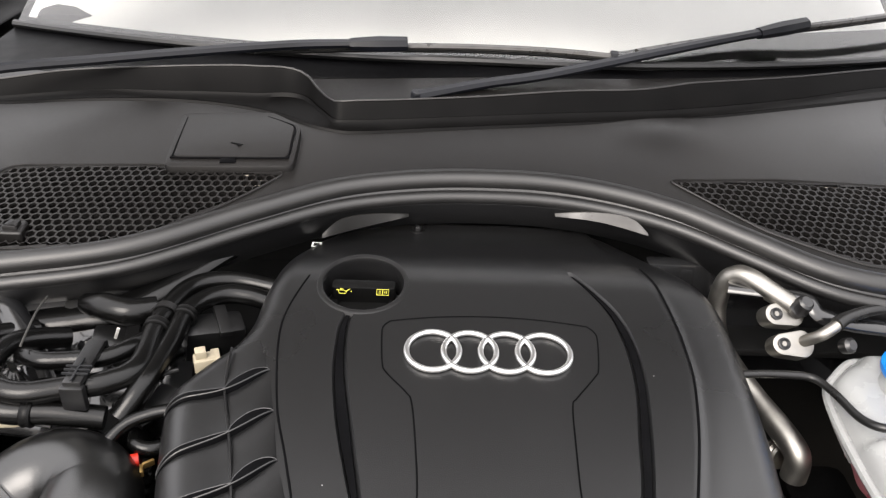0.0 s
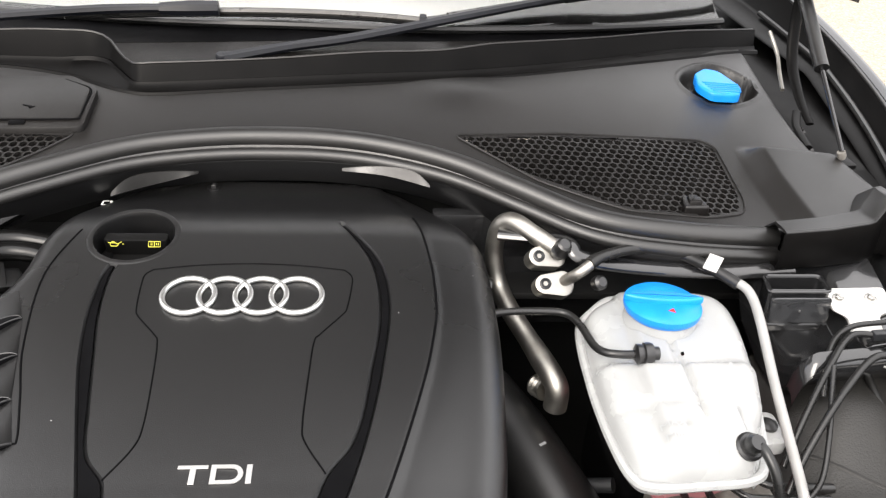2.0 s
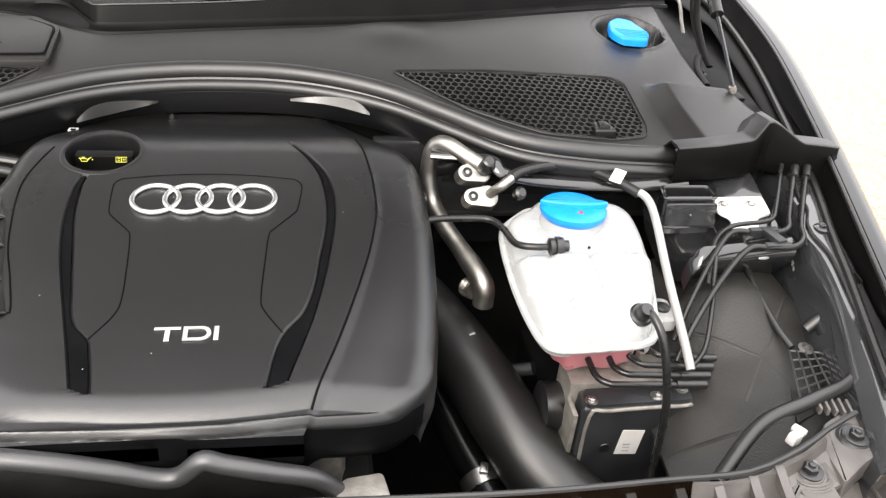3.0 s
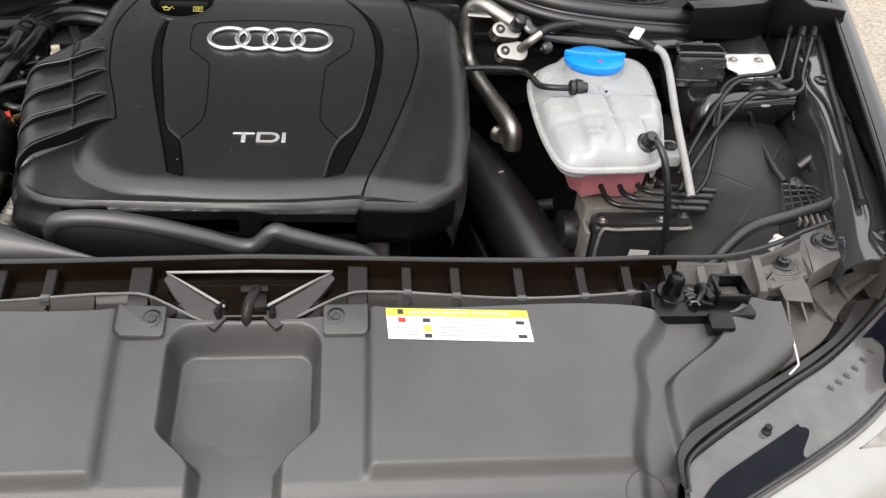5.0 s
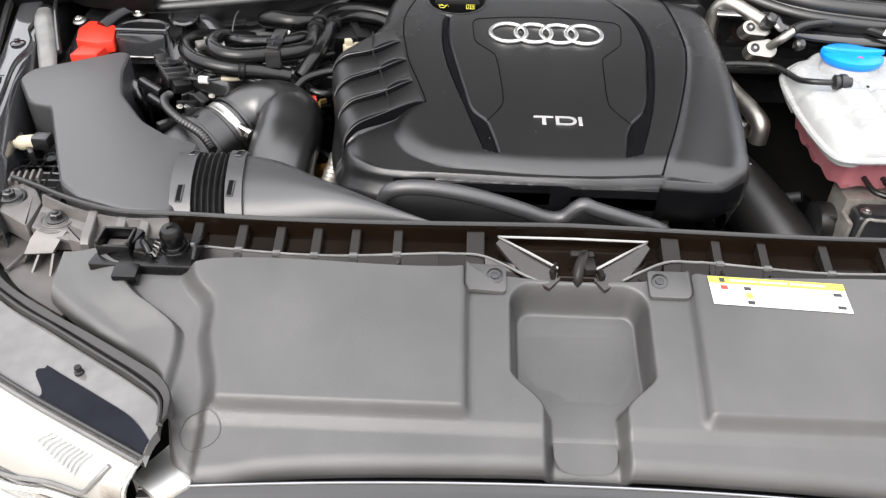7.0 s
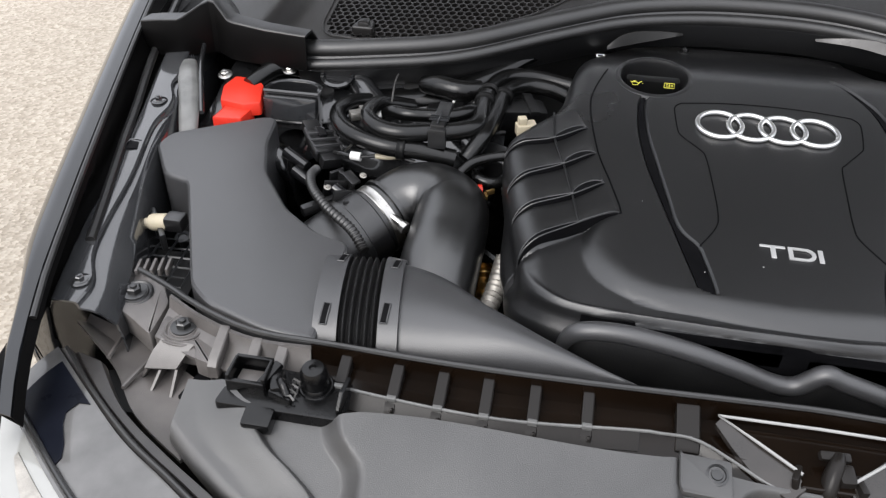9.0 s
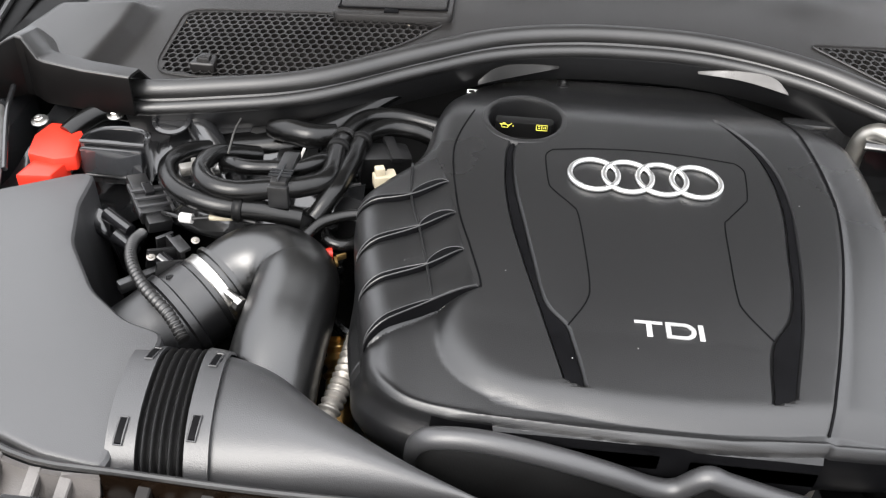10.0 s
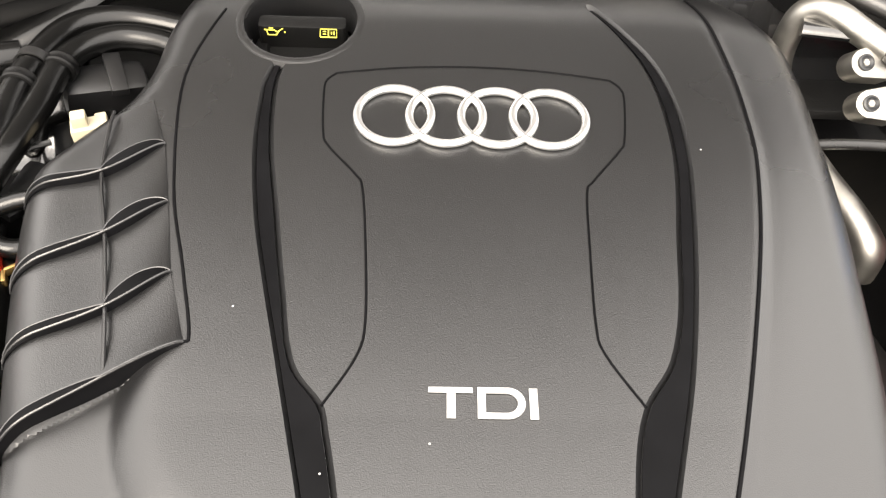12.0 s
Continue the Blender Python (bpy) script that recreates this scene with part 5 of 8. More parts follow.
def duct_rows(x0, x1, n, grow):
    rows = []
    for i, x in enumerate(np.linspace(x0, x1, n)):
        b, f = float(DB(x)), -0.334
        c, h = (b + f) / 2, (b - f) / 2
        g = grow(i / (n - 1), i)
        top = 0.800 + 0.006 * math.sin((x + 0.41) * 9) - 0.02 * float(smooth01((x + 0.25) / 0.15))
        row = []
        for a in np.linspace(-0.25, math.pi + 0.25, 22):
            ca, sa = math.cos(a), math.sin(a)
            ex = abs(ca) ** 0.8 * (1 if ca > 0 else -1)
            row.append((x + 0.020 * (c + (h + g) * ex - c) / 0.07 * -1 * 0.5, c + (h + g) * ex, top - 0.050 + (0.050 + g) * (sa if sa > 0 else sa * 2)))
        rows.append(row)
    return np.array(rows)


dk = thing("intake_duct", (-0.26, -0.28, 0.72), "matt black intake duct with a corrugated joint", "air duct")
part("duct_body", thick(duct_rows(-0.338, -0.128, 44, lambda t, i: 0.0), (0, 0, -0.003)), DUCT, dk, angle=50)
part("corrugated_joint", thick(duct_rows(-0.392, -0.352, 61, lambda t, i: 0.0035 * math.cos(t * 2 * math.pi * 6) - 0.001), (0, 0, -0.003)), RUBBER, dk, "ribbed rubber joint", 60)
part("collar", thick(duct_rows(-0.354, -0.336, 6, lambda t, i: 0.004), (0, 0, -0.003)), DUCT, dk)
part("collar", thick(duct_rows(-0.412, -0.390, 6, lambda t, i: 0.003), (0, 0, -0.003)), DUCT, dk)
for x, y, g in ((-0.4005, -0.232, 0.003), (-0.3955, -0.308, 0.003), (-0.3475, -0.238, 0.004), (-0.3425, -0.304, 0.004)):
    # each slot follows the curve of its collar
    def on_collar(dx, dy):
        bk, fr = float(DB(x)), -0.334
        c, h = (bk + fr) / 2, (bk - fr) / 2
        e = max(-1.0, min(1.0, (y + dy - c) / (h + g)))
        ca = abs(e) ** 1.25
        return (x + dx, y + dy, 0.800 + 0.006 * math.sin((x + 0.41) * 9) - 0.050 + (0.050 + g) * math.sqrt(max(0.0, 1 - ca * ca)))
    E = np.array([[tuple(np.array(on_collar(dx, dy)) + np.array((0, 0, 0.0012))) for dy in np.linspace(-0.008, 0.008, 6)] for dx in (-0.0022, 0.0022)])
    sl = part("slot", thick(E[::-1], (0, 0, -0.002)), STRIPE, dk, "dark slot")
    ring = [on_collar(dx, dy) for dx, dy in [(-0.0030, q) for q in np.linspace(-0.009, 0.009, 6)] + [(0.0030, q) for q in np.linspace(0.009, -0.009, 6)]]
    part("slot_frame", tube([(a, b2_, c2 + 0.0008) for a, b2_, c2 in ring], 0.0007, 6, raw=True, closed=True), DUCT, sl)

el = thing("intake_elbow", (-0.34, -0.11, 0.66), "smooth black rubber intake elbow with a steel hose clamp", "intake hose")
bend = [(-0.359 + 0.040 * math.cos(radians(q)), -0.108 + 0.040 * math.sin(radians(q)), 0.771 - 0.012 * (max(0, q - 60) / 80) ** 2) for q in range(138, -1, -23)]
elb = part("elbow", tube([(-0.406, -0.102, 0.751), (-0.397, -0.092, 0.7555)] + bend + [(-0.319, -0.135, 0.764), (-0.320, -0.18, 0.752), (-0.318, -0.24, 0.720)], [0.037, 0.037, 0.0375, 0.038, 0.0385, 0.039, 0.039, 0.0395, 0.040, 0.041, 0.041, 0.038], 36, 8), ELBOW, el)
AX = Vector((0.62, 0.72, 0.25)).normalized()
CP = Vector((-0.402, -0.097, 0.753))
part("clamp_band", lathe([(0.0385, -0.0055), (0.0400, -0.0055), (0.0408, -0.0045), (0.0402, 0.0), (0.0408, 0.0045), (0.0400, 0.0055), (0.0385, 0.0055)], CP, AX, 40, caps=False), STEEL, elb, "bright steel clamp band")
part("clamp_screw", join(tube([(-0.385, -0.118, 0.775), (-0.369, -0.126, 0.769)], 0.0045, 10, 3), lathe([(0.007, 0), (0.007, 0.006), (0.004, 0.008)], (-0.370, -0.1255, 0.767), (0.7, -0.4, -0.2), 8)), STEEL, elb)
part("lip", lathe([(0.036, -0.003), (0.0415, -0.002), (0.0415, 0.002), (0.036, 0.003)], CP + AX * 0.013, AX, 36, caps=False), ELBOW, elb)
ms = thing("air_mass_sensor", (-0.45, -0.14, 0.66), "black air mass sensor housing with a wired plug", "air sensor")
part("housing", lathe([(0.040, -0.11), (0.043, -0.10), (0.043, -0.045), (0.046, -0.043), (0.046, -0.036), (0.042, -0.034), (0.042, -0.012), (0.0395, -0.010), (0.0395, 0.0)], CP, AX, 36), COVER, ms)
part("flange_rib", box((0.055, 0.010, 0.012), (-0.462, -0.105, 0.770), 0.003, (0, 0, 45)), COVER, ms)
PM = pose(-0.490, -0.014, 0.790, 12, 8, 38)
at = lambda x, y, z: tuple(PM @ Vector((x, y, z)))
plug = part("plug", join(box((0.030, 0.040, 0.016), at(0, 0, 0), 0.002, (12, 8, 38)), box((0.020, 0.022, 0.012), at(-0.004, 0.030, 0.002), 0.002, (12, 8, 38)), box((0.024, 0.014, 0.014), at(0.0, -0.026, -0.002), 0.002, (12, 8, 38))), COVER, ms, "black ribbed cable plug")
for k in range(3):
    part("plug_rib", box((0.034, 0.0028, 0.005), at(0, -0.012 + 0.012 * k, 0.0085), 0.0006, (12, 8, 38)), DUCT, plug)
for sx in (-1, 1):
    part("plug_guide", box((0.003, 0.046, 0.005), at(sx * 0.016, 0.002, 0.007), 0.0006, (12, 8, 38)), DUCT, plug)
part("latch", box((0.010, 0.016, 0.005), at(0, 0.012, 0.011), 0.001, (12, 8, 38)), GLOSS, plug)
part("clip_arm", tube([at(0.018, -0.020, 0.004), at(0.034, -0.008, 0.006), at(0.046, 0.006, 0.006)], 0.0014, 8, 4), ALU, plug)
for k, (x, y, z, w) in enumerate(((-0.530, -0.030, 0.785, 0.030), (-0.515, -0.048, 0.772, 0.024), (-0.455, -0.085, 0.778, 0.022))):
    part("side_tube", tube([(x, y, z), (x + w, y - w * 0.55, z - 0.006)], [0.0075, 0.006], 12, 4), GLOSS, ms)
part("bracket", join(box((0.030, 0.005, 0.024), (-0.448, -0.066, 0.772), 0.001, (0, 10, -42)), box((0.022, 0.012, 0.004), (-0.440, -0.072, 0.786), 0.001, (0, 10, -42)), box((0.004, 0.018, 0.018), (-0.462, -0.056, 0.776), 0.001, (0, 10, -42))), COVER, ms)
for k, (x, y) in enumerate(((-0.430, -0.058), (-0.462, -0.090))):
    hexbolt(ms, (x, y, 0.782), 0.0024, CAST, (0.3, -0.3, 1), name="screw")
part("corrugated_sleeve", tube([(-0.490, -0.045, 0.775), (-0.487, -0.072, 0.783), (-0.472, -0.108, 0.790), (-0.443, -0.148, 0.795), (-0.408, -0.182, 0.796), (-0.39, -0.20, 0.785)], lambda t: 0.0050 + 0.0008 * math.cos(t * 2 * math.pi * 38), 10, 60), RUBBER, ms, "corrugated cable sleeve")
for k in range(3):
    part("bracket_fin", box((0.030, 0.004, 0.020), (-0.456 + 0.016 * k, -0.080 - 0.018 * k, 0.775), 0.001, (0, 15, 40)), COVER, ms)

wt = thing("sensor_lead", (-0.45, -0.03, 0.77), "thin black sensor lead with a white sleeve", "wire lead")
part("wire", tube([(-0.474, -0.026, 0.790), (-0.462, -0.036, 0.795), (-0.440, -0.043, 0.797), (-0.405, -0.036, 0.798), (-0.375, -0.036, 0.794)], 0.0022, 8, 8), LINE, wt)
part("sleeve", tube([(-0.448, -0.042, 0.797), (-0.436, -0.043, 0.797)], 0.0052, 10, 2), WHITE, wt, "white sleeve")
part("tip", tube([(-0.420, -0.040, 0.798), (-0.390, -0.034, 0.798)], [0.003, 0.0042, 0.003], 10, 4), BEIGE, wt)

# coolant hoses behind the intake
h1 = thing("coolant_hose", (-0.42, 0.0, 0.80), "thick black rubber coolant hose in a loop", "hose", "coolant hoses")
part("hose", tube([(-0.440, 0.092, 0.800), (-0.471, 0.061, 0.812), (-0.480, 0.020, 0.816), (-0.457, -0.020, 0.815), (-0.413, -0.038, 0.812), (-0.372, -0.034, 0.808), (-0.330, -0.030, 0.800)], 0.0105, 14, 10), HOSE, h1)
h2 = thing("coolant_hose", (-0.35, 0.02, 0.81), "thick black rubber coolant hose running to the engine", "hose", "coolant hoses")
part("hose", tube([(-0.402, 0.075, 0.805), (-0.434, 0.043, 0.822), (-0.438, 0.003, 0.827), (-0.422, -0.023, 0.827), (-0.395, -0.031, 0.826), (-0.363, -0.023, 0.826), (-0.330, -0.013, 0.826), (-0.310, 0.010, 0.826), (-0.311, 0.076, 0.826), (-0.298, 0.135, 0.826), (-0.260, 0.157, 0.822), (-0.205, 0.152, 0.815)], 0.0105, 14, 10), HOSE, h2)
part("strap", lathe([(0.0112, -0.004), (0.0125, -0.004), (0.0125, 0.004), (0.0112, 0.004)], (-0.3095, 0.09, 0.826), (0, 1, 0), 20, caps=False), RUBBER, h2)
h3 = thing("coolant_hose", (-0.35, 0.02, 0.81), "black coolant hose with a moulded twin clip", "hose", "coolant hoses")
part("hose", tube([(-0.425, 0.030, 0.815), (-0.412, 0.018, 0.826), (-0.394, 0.009, 0.829), (-0.371, 0.011, 0.829), (-0.342, 0.016, 0.829), (-0.322, 0.036, 0.828), (-0.318, 0.07, 0.815)], 0.0085, 14, 10), HOSE, h3)
clip = part("twin_clip", join(box((0.016, 0.060, 0.006), (-0.350, -0.004, 0.839), 0.002), box((0.016, 0.006, 0.024), (-0.350, 0.027, 0.828), 0.002), box((0.020, 0.008, 0.024), (-0.350, -0.034, 0.826), 0.002)), COVER, h3, "ribbed black twin hose clip")
for k in range(3):
    part("clip_rib", box((0.022, 0.0016, 0.0016), (-0.350, -0.024 + 0.005 * k, 0.8435), 0), ABSBOX, clip)
part("clip_rib", box((0.0016, 0.030, 0.0016), (-0.350, -0.018, 0.8437), 0), ABSBOX, clip)
h4 = thing("coolant_hose", (-0.28, 0.09, 0.80), "black rubber hose beside the engine cover", "hose", "coolant hoses")
part("hose", tube([(-0.318, -0.03, 0.800), (-0.302, -0.006, 0.818), (-0.294, 0.044, 0.822), (-0.290, 0.100, 0.824), (-0.266, 0.130, 0.822), (-0.234, 0.134, 0.818), (-0.205, 0.13, 0.808)], 0.010, 14, 10), HOSE, h4)
for hose, at, way, r in ((h2, (-0.311, 0.066, 0.826), (0, 1, 0), 0.0118), (h4, (-0.291, 0.090, 0.8237), (0.08, 1, 0.03), 0.0112), (h1, (-0.390, -0.0375, 0.8098), (1, 0.02, -0.07), 0.0117)):
    part("hose_band", lathe([(r - 0.002, -0.005), (r, -0.0045), (r + 0.0008, -0.003), (r, -0.001), (r, 0.001), (r + 0.0008, 0.003), (r, 0.0045), (r - 0.002, 0.005)], at, way, 20, caps=False), CAPBLACK, hose, "ribbed black band")
h5 = thing("vacuum_pipe", (-0.25, -0.02, 0.80), "black vacuum pipe with a metal end", "pipe")
part("pipe", tube([(-0.330, -0.062, 0.785), (-0.312, -0.040, 0.800), (-0.290, -0.030, 0.806), (-0.272, -0.026, 0.808)], 0.006, 12, 8), HOSE, h5)
part("metal_end", tube([(-0.276, -0.027, 0.808), (-0.252, -0.022, 0.808)], 0.0045, 12, 3), ALU, h5, "bright metal pipe end")
part("red_ring", tube([(-0.300, -0.062, 0.782), (-0.294, -0.060, 0.782)], 0.006, 12, 2), RED, h5)

wcn = thing("sensor_plug", (-0.262, 0.036, 0.80), "off-white plastic sensor plug beside the cover", "plug")
part("plug", join(box((0.020, 0.015, 0.014), (-0.259, 0.034, 0.812), 0.002, (0, 0, 20)), box((0.010, 0.010, 0.010), (-0.262, 0.034, 0.822), 0.0015, (0, 0, 20)), box((0.008, 0.018, 0.007), (-0.250, 0.039, 0.815), 0.0015, (0, 0, 20))), BEIGE, wcn)
part("wire", tube([(-0.280, 0.022, 0.812), (-0.30, 0.012, 0.81), (-0.32, -0.012, 0.80)], 0.0022, 8, 6), LINE, wcn)

# red jump terminal
rt = thing("jump_terminal", (-0.60, 0.02, 0.79), "red plastic cover of the jump-start terminal", "terminal cover")
part("cover", prism(rounded([(-0.622, -0.022), (-0.587, -0.018), (-0.584, 0.014), (-0.618, 0.020)], 0.0025), 0.785, 0.817, 0.0025, 2), RED, rt)
part("shoulder", prism(rounded([(-0.624, 0.010), (-0.592, 0.003), (-0.574, 0.012), (-0.588, 0.060), (-0.602, 0.077), (-0.632, 0.078), (-0.636, 0.048)], 0.003), 0.808, 0.824, 0.0025, 2), RED, rt)
part("cable", tube([(-0.607, 0.062, 0.820), (-0.594, 0.084, 0.828), (-0.576, 0.100, 0.832), (-0.545, 0.118, 0.82)], 0.011, 12, 8), HOSE, rt)


# suspension towers with a moulded tray
TOWER_FRONT = curve_of([(0.44, -0.085), (0.48, -0.066), (0.522, -0.043), (0.574, -0.035), (0.606, -0.034), (0.73, -0.03)])


def tower(s):
    t = thing("suspension_tower", (s * 0.57, 0.10, 0.50), "glossy black suspension tower with a moulded tray", "suspension tower", "suspension towers")
    X = lambda v: 0.008 + s * v
    us = np.concatenate([np.linspace(0.530, 0.555, 9)[:-1], np.linspace(0.555, 0.662, 24)])
    P = np.zeros((len(us), 14, 3))
    for i, u in enumerate(us):
        f = float(TOWER_FRONT(u))
        d = 1.8 * float(roll(u - 0.530, 0.024)) + 0.004 * math.sin((u - 0.5) * 28)
        low = 0.020 * float(smooth01((0.612 - u) / 0.016))
        sec = [(f + 0.060, 0.70), (f + 0.030, 0.755), (f + 0.010, 0.780), (f + 0.001, 0.793), (f, 0.801), (f + 0.006, 0.809), (f + 0.015, 0.812), (f + 0.026, 0.808 - 0.4 * low), (f + 0.046, 0.8085 - low), (0.035, 0.8125 - low), (0.06, 0.8195 - low), (0.09, 0.829 - low), (0.12, 0.836), (0.16, 0.84)]
        P[i] = [(X(u), y, z - d - (0.022 if s < 0 else 0.0)) for y, z in sec]
    part("dome", thick(P if s > 0 else P[::-1], (0, 0, -0.003)), BAYPAINT, t, angle=50)
    tx, ty, z0 = (0.555, 0.058, 0.834) if s > 0 else (0.549, 0.044, 0.832)
    hw, hh = 0.034, 0.015
    if s > 0:
        o = rounded([(tx - hw, ty - hh), (tx + hw, ty - hh), (tx + hw * 1.05, ty + hh), (tx - hw * 0.80, ty + hh)], 0.006)
    else:
        o = [(tx - hw, ty - hh), (tx + hw, ty - hh)] + [(tx + hw * math.cos(q), ty - hh + 0.034 * math.sin(q) ** 0.55) for q in np.linspace(0.12, math.pi - 0.12, 12)]
    o2 = [(tx + (x - tx) * 0.88, ty + (y - ty) * 0.72) for x, y in o]
    R = np.array([[(X(x), y - 0.006 * (y < ty), z0 - 0.045) for x, y in o], [(X(x), y, z0) for x, y in o], [(X(x), y, z0 + 0.001) for x, y in o2], [(X(x), y, z0 - 0.018) for x, y in o2]])
    v, f = sheet(R, False, True)
    f.append(tuple(range(3 * len(o), 4 * len(o))))
    tray = part("tray", (v, f), BAYPAINT, t, "moulded black tray")
    part("rim", tube([(X(x), y, z0 + 0.0006) for x, y in o], 0.0019, 8, raw=True, closed=True), BAYPAINT, tray)
    fy = ty - hh - 0.002
    part("pocket", prism(rounded([(-hw * 0.92, -0.032), (hw * 0.92, -0.032), (hw * 0.97, -0.003), (-hw * 0.97, -0.003)], 0.004), 0, 0.003, 0.0012, 2, Matrix(((s, 0, 0, X(tx)), (0, 0.12, -1, fy - 0.002), (0, 1, 0.12, z0), (0, 0, 0, 1)))), FLANGE, tray, "dusty black pocket face")
    part("pocket_lip", tube([(X(tx - hw), fy - 0.004, z0 - 0.022), (X(tx - hw * 0.93), fy - 0.006, z0 - 0.031), (X(tx - hw * 0.80), fy - 0.0065, z0 - 0.034), (X(tx + hw * 0.80), fy - 0.0065, z0 - 0.034), (X(tx + hw * 0.93), fy - 0.006, z0 - 0.031), (X(tx + hw), fy - 0.004, z0 - 0.022)], 0.0022, 8, 4), BAYPAINT, tray)
    if s > 0:
        hexbolt(t, (X(tx), fy - 0.0035, z0 - 0.018), 0.0028, STEEL, (0, -1, 0.2), name="screw")
    for x, y, z in (((-0.564, 0.092, 0.832), (-0.650, 0.086, 0.820)) if s < 0 else ()):
        hexbolt(t, (x, y, z), 0.0055, STEEL, (0, -0.3, 1), label="bright zinc bolt")
    return t


for s in (-1, 1):
    tower(s)

lb = thing("wing_support", (-0.68, 0.05, 0.74), "shiny black stamped support beside the inner fender", "support")
# pale colour stands for the sky reflected in a black moulding
part("strip", tube([(-0.692, 0.078, 0.838), (-0.684, 0.055, 0.834), (-0.670, 0.025, 0.826), (-0.657, -0.01, 0.812), (-0.646, -0.045, 0.790)], [0.009, 0.013, 0.013, 0.012, 0.010], 14, 8, flat=0.4), PALESTRIP, lb, "moulding painted pale for its sky reflection")
part("edge", tube([(-0.682, 0.105, 0.850), (-0.672, 0.07, 0.842), (-0.656, 0.03, 0.830), (-0.641, -0.008, 0.814)], 0.0032, 10, 8), BAYPAINT, lb)

bs = thing("bonnet_switch", (-0.61, -0.18, 0.75), "beige plastic switch by the air filter box", "switch")
part("body", join(lathe([(0.008, 0), (0.009, 0.003), (0.009, 0.018), (0.007, 0.020)], (-0.626, -0.183, 0.775), (1, 0.1, 0.1), 14), lathe([(0.0055, 0), (0.0055, 0.006)], (-0.631, -0.184, 0.774), (1, 0.1, 0.1), 12)), BEIGE, bs)
part("plug", box((0.020, 0.018, 0.016), (-0.598, -0.181, 0.778), 0.003), COVER, bs)


def lattice(q, z, rows, cols, material):
    """A small open plastic grid beside the wheel arch, spread between four corners."""
    q = np.array(q)
    at = lambda u, w: tuple((q[0] * (1 - u) + q[1] * u) * (1 - w) + (q[3] * (1 - u) + q[2] * u) * w)
    c = at(0.5, 0.5)
    g = thing("drain_grid", (c[0], c[1], z - 0.02), "small open black plastic grid by the wheel arch", "grid", "drain grids")
    for k in range(rows + 1):
        part("bar", tube([(*at(0, k / rows), z), (*at(1, k / rows), z)], 0.0013, 4, 2), material, g)
    for k in range(cols + 1):
        part("bar", tube([(*at(k / cols, 0), z + 0.001), (*at(k / cols, 1), z + 0.001)], 0.0013, 4, 2), material, g)
    top = at(0.55, -0.06)
    part("clip_eye", lathe([(0.008, 0), (0.0085, 0.002), (0.005, 0.003), (0.004, 0.001)], (top[0], top[1], z), (0, -0.2, 1), 18), material, g)
    part("backing", prism([at(0, 0), at(0, 1), at(1, 1), at(1, 0)] if q[1][0] > q[0][0] else [at(0, 0), at(1, 0), at(1, 1), at(0, 1)], z - 0.020, z - 0.016, 0, 1), DARK, g)
    return g


lattice([(-0.640, -0.170), (-0.575, -0.168), (-0.568, -0.245), (-0.640, -0.245)], 0.745, 5, 4, ABSBOX)
lattice([(0.624, -0.137), (0.659, -0.142), (0.652, -0.198), (0.590, -0.228)], 0.746, 6, 4, PANEL)

# odds and ends in the gap between hoses and engine
br = thing("heat_tinted_pipe", (-0.27, -0.12, 0.58), "brass-tinted exhaust pipe with ribbed bellows below", "exhaust pipe")
part("pipe", tube([(-0.285, -0.09, 0.70), (-0.279, -0.12, 0.675), (-0.272, -0.16, 0.655), (-0.262, -0.20, 0.62)], lambda t: 0.014 + (0.0025 * math.cos(t * 60) if t < 0.35 else 0), 14, 24), GOLD, br)
cs = thing("braided_sleeve", (-0.25, -0.20, 0.60), "corrugated grey cable sleeve beside the cover", "cable sleeve")
part("sleeve", tube([(-0.258, -0.13, 0.74), (-0.262, -0.18, 0.735), (-0.272, -0.225, 0.72), (-0.278, -0.26, 0.68)], lambda t: 0.0095 + 0.0014 * math.cos(t * 2 * math.pi * 22), 12, 40), CAST, cs)
rnd = random.Random(11)
for k in range(7):
    a = (rnd.uniform(-0.50, -0.28), rnd.uniform(0.02, 0.16), rnd.uniform(0.72, 0.78))
    wv = thing("wiring_branch", a, "thin black wiring branch behind the hoses", "wire", "wiring branches")
    pts = [a]
    for _ in range(4):
        pts.append((pts[-1][0] + rnd.uniform(0.0, 0.06), pts[-1][1] + rnd.uniform(-0.05, 0.04), pts[-1][2] + rnd.uniform(-0.02, 0.02)))
    part("wire", tube(pts, rnd.choice((0.003, 0.004, 0.006)), 8, 6), HOSE, wv)
for k, (x, y, z, r) in enumerate(((-0.36, 0.095, 0.775, 10), (-0.27, 0.10, 0.79, 25), (-0.33, -0.005, 0.76, 60), (-0.275, 0.0, 0.775, -15))):
    bx = thing("fuel_part", (x, y, z - 0.03), "dark moulded fitting behind the coolant hoses", "fitting", "dark fittings")
    part("body", box((0.060, 0.032, 0.045), (x, y, z), 0.008, (10, 8, r)), COVER, bx)
    part("tab", box((0.012, 0.040, 0.006), (x + 0.012, y, z + 0.022), 0.001, (10, 8, r)), COVER, bx)
dp = thing("dipstick_rod", (-0.42, 0.04, 0.80), "thin metal rod among the hoses", "rod")
part("rod", tube([(-0.424, 0.095, 0.838), (-0.420, 0.06, 0.842), (-0.412, 0.012, 0.842)], 0.0010, 8, 4), STRIPGREY, dp)
sp = thing("fender_spring_clip", (-0.443, 0.02, 0.81), "small pale metal clip on a hose", "hose clip")
part("clip", join(box((0.016, 0.012, 0.010), (-0.452, 0.002, 0.826), 0.002, (0, 0, 30)), box((0.006, 0.018, 0.006), (-0.445, 0.006, 0.830), 0.001, (0, 0, 30))), ALU, sp)
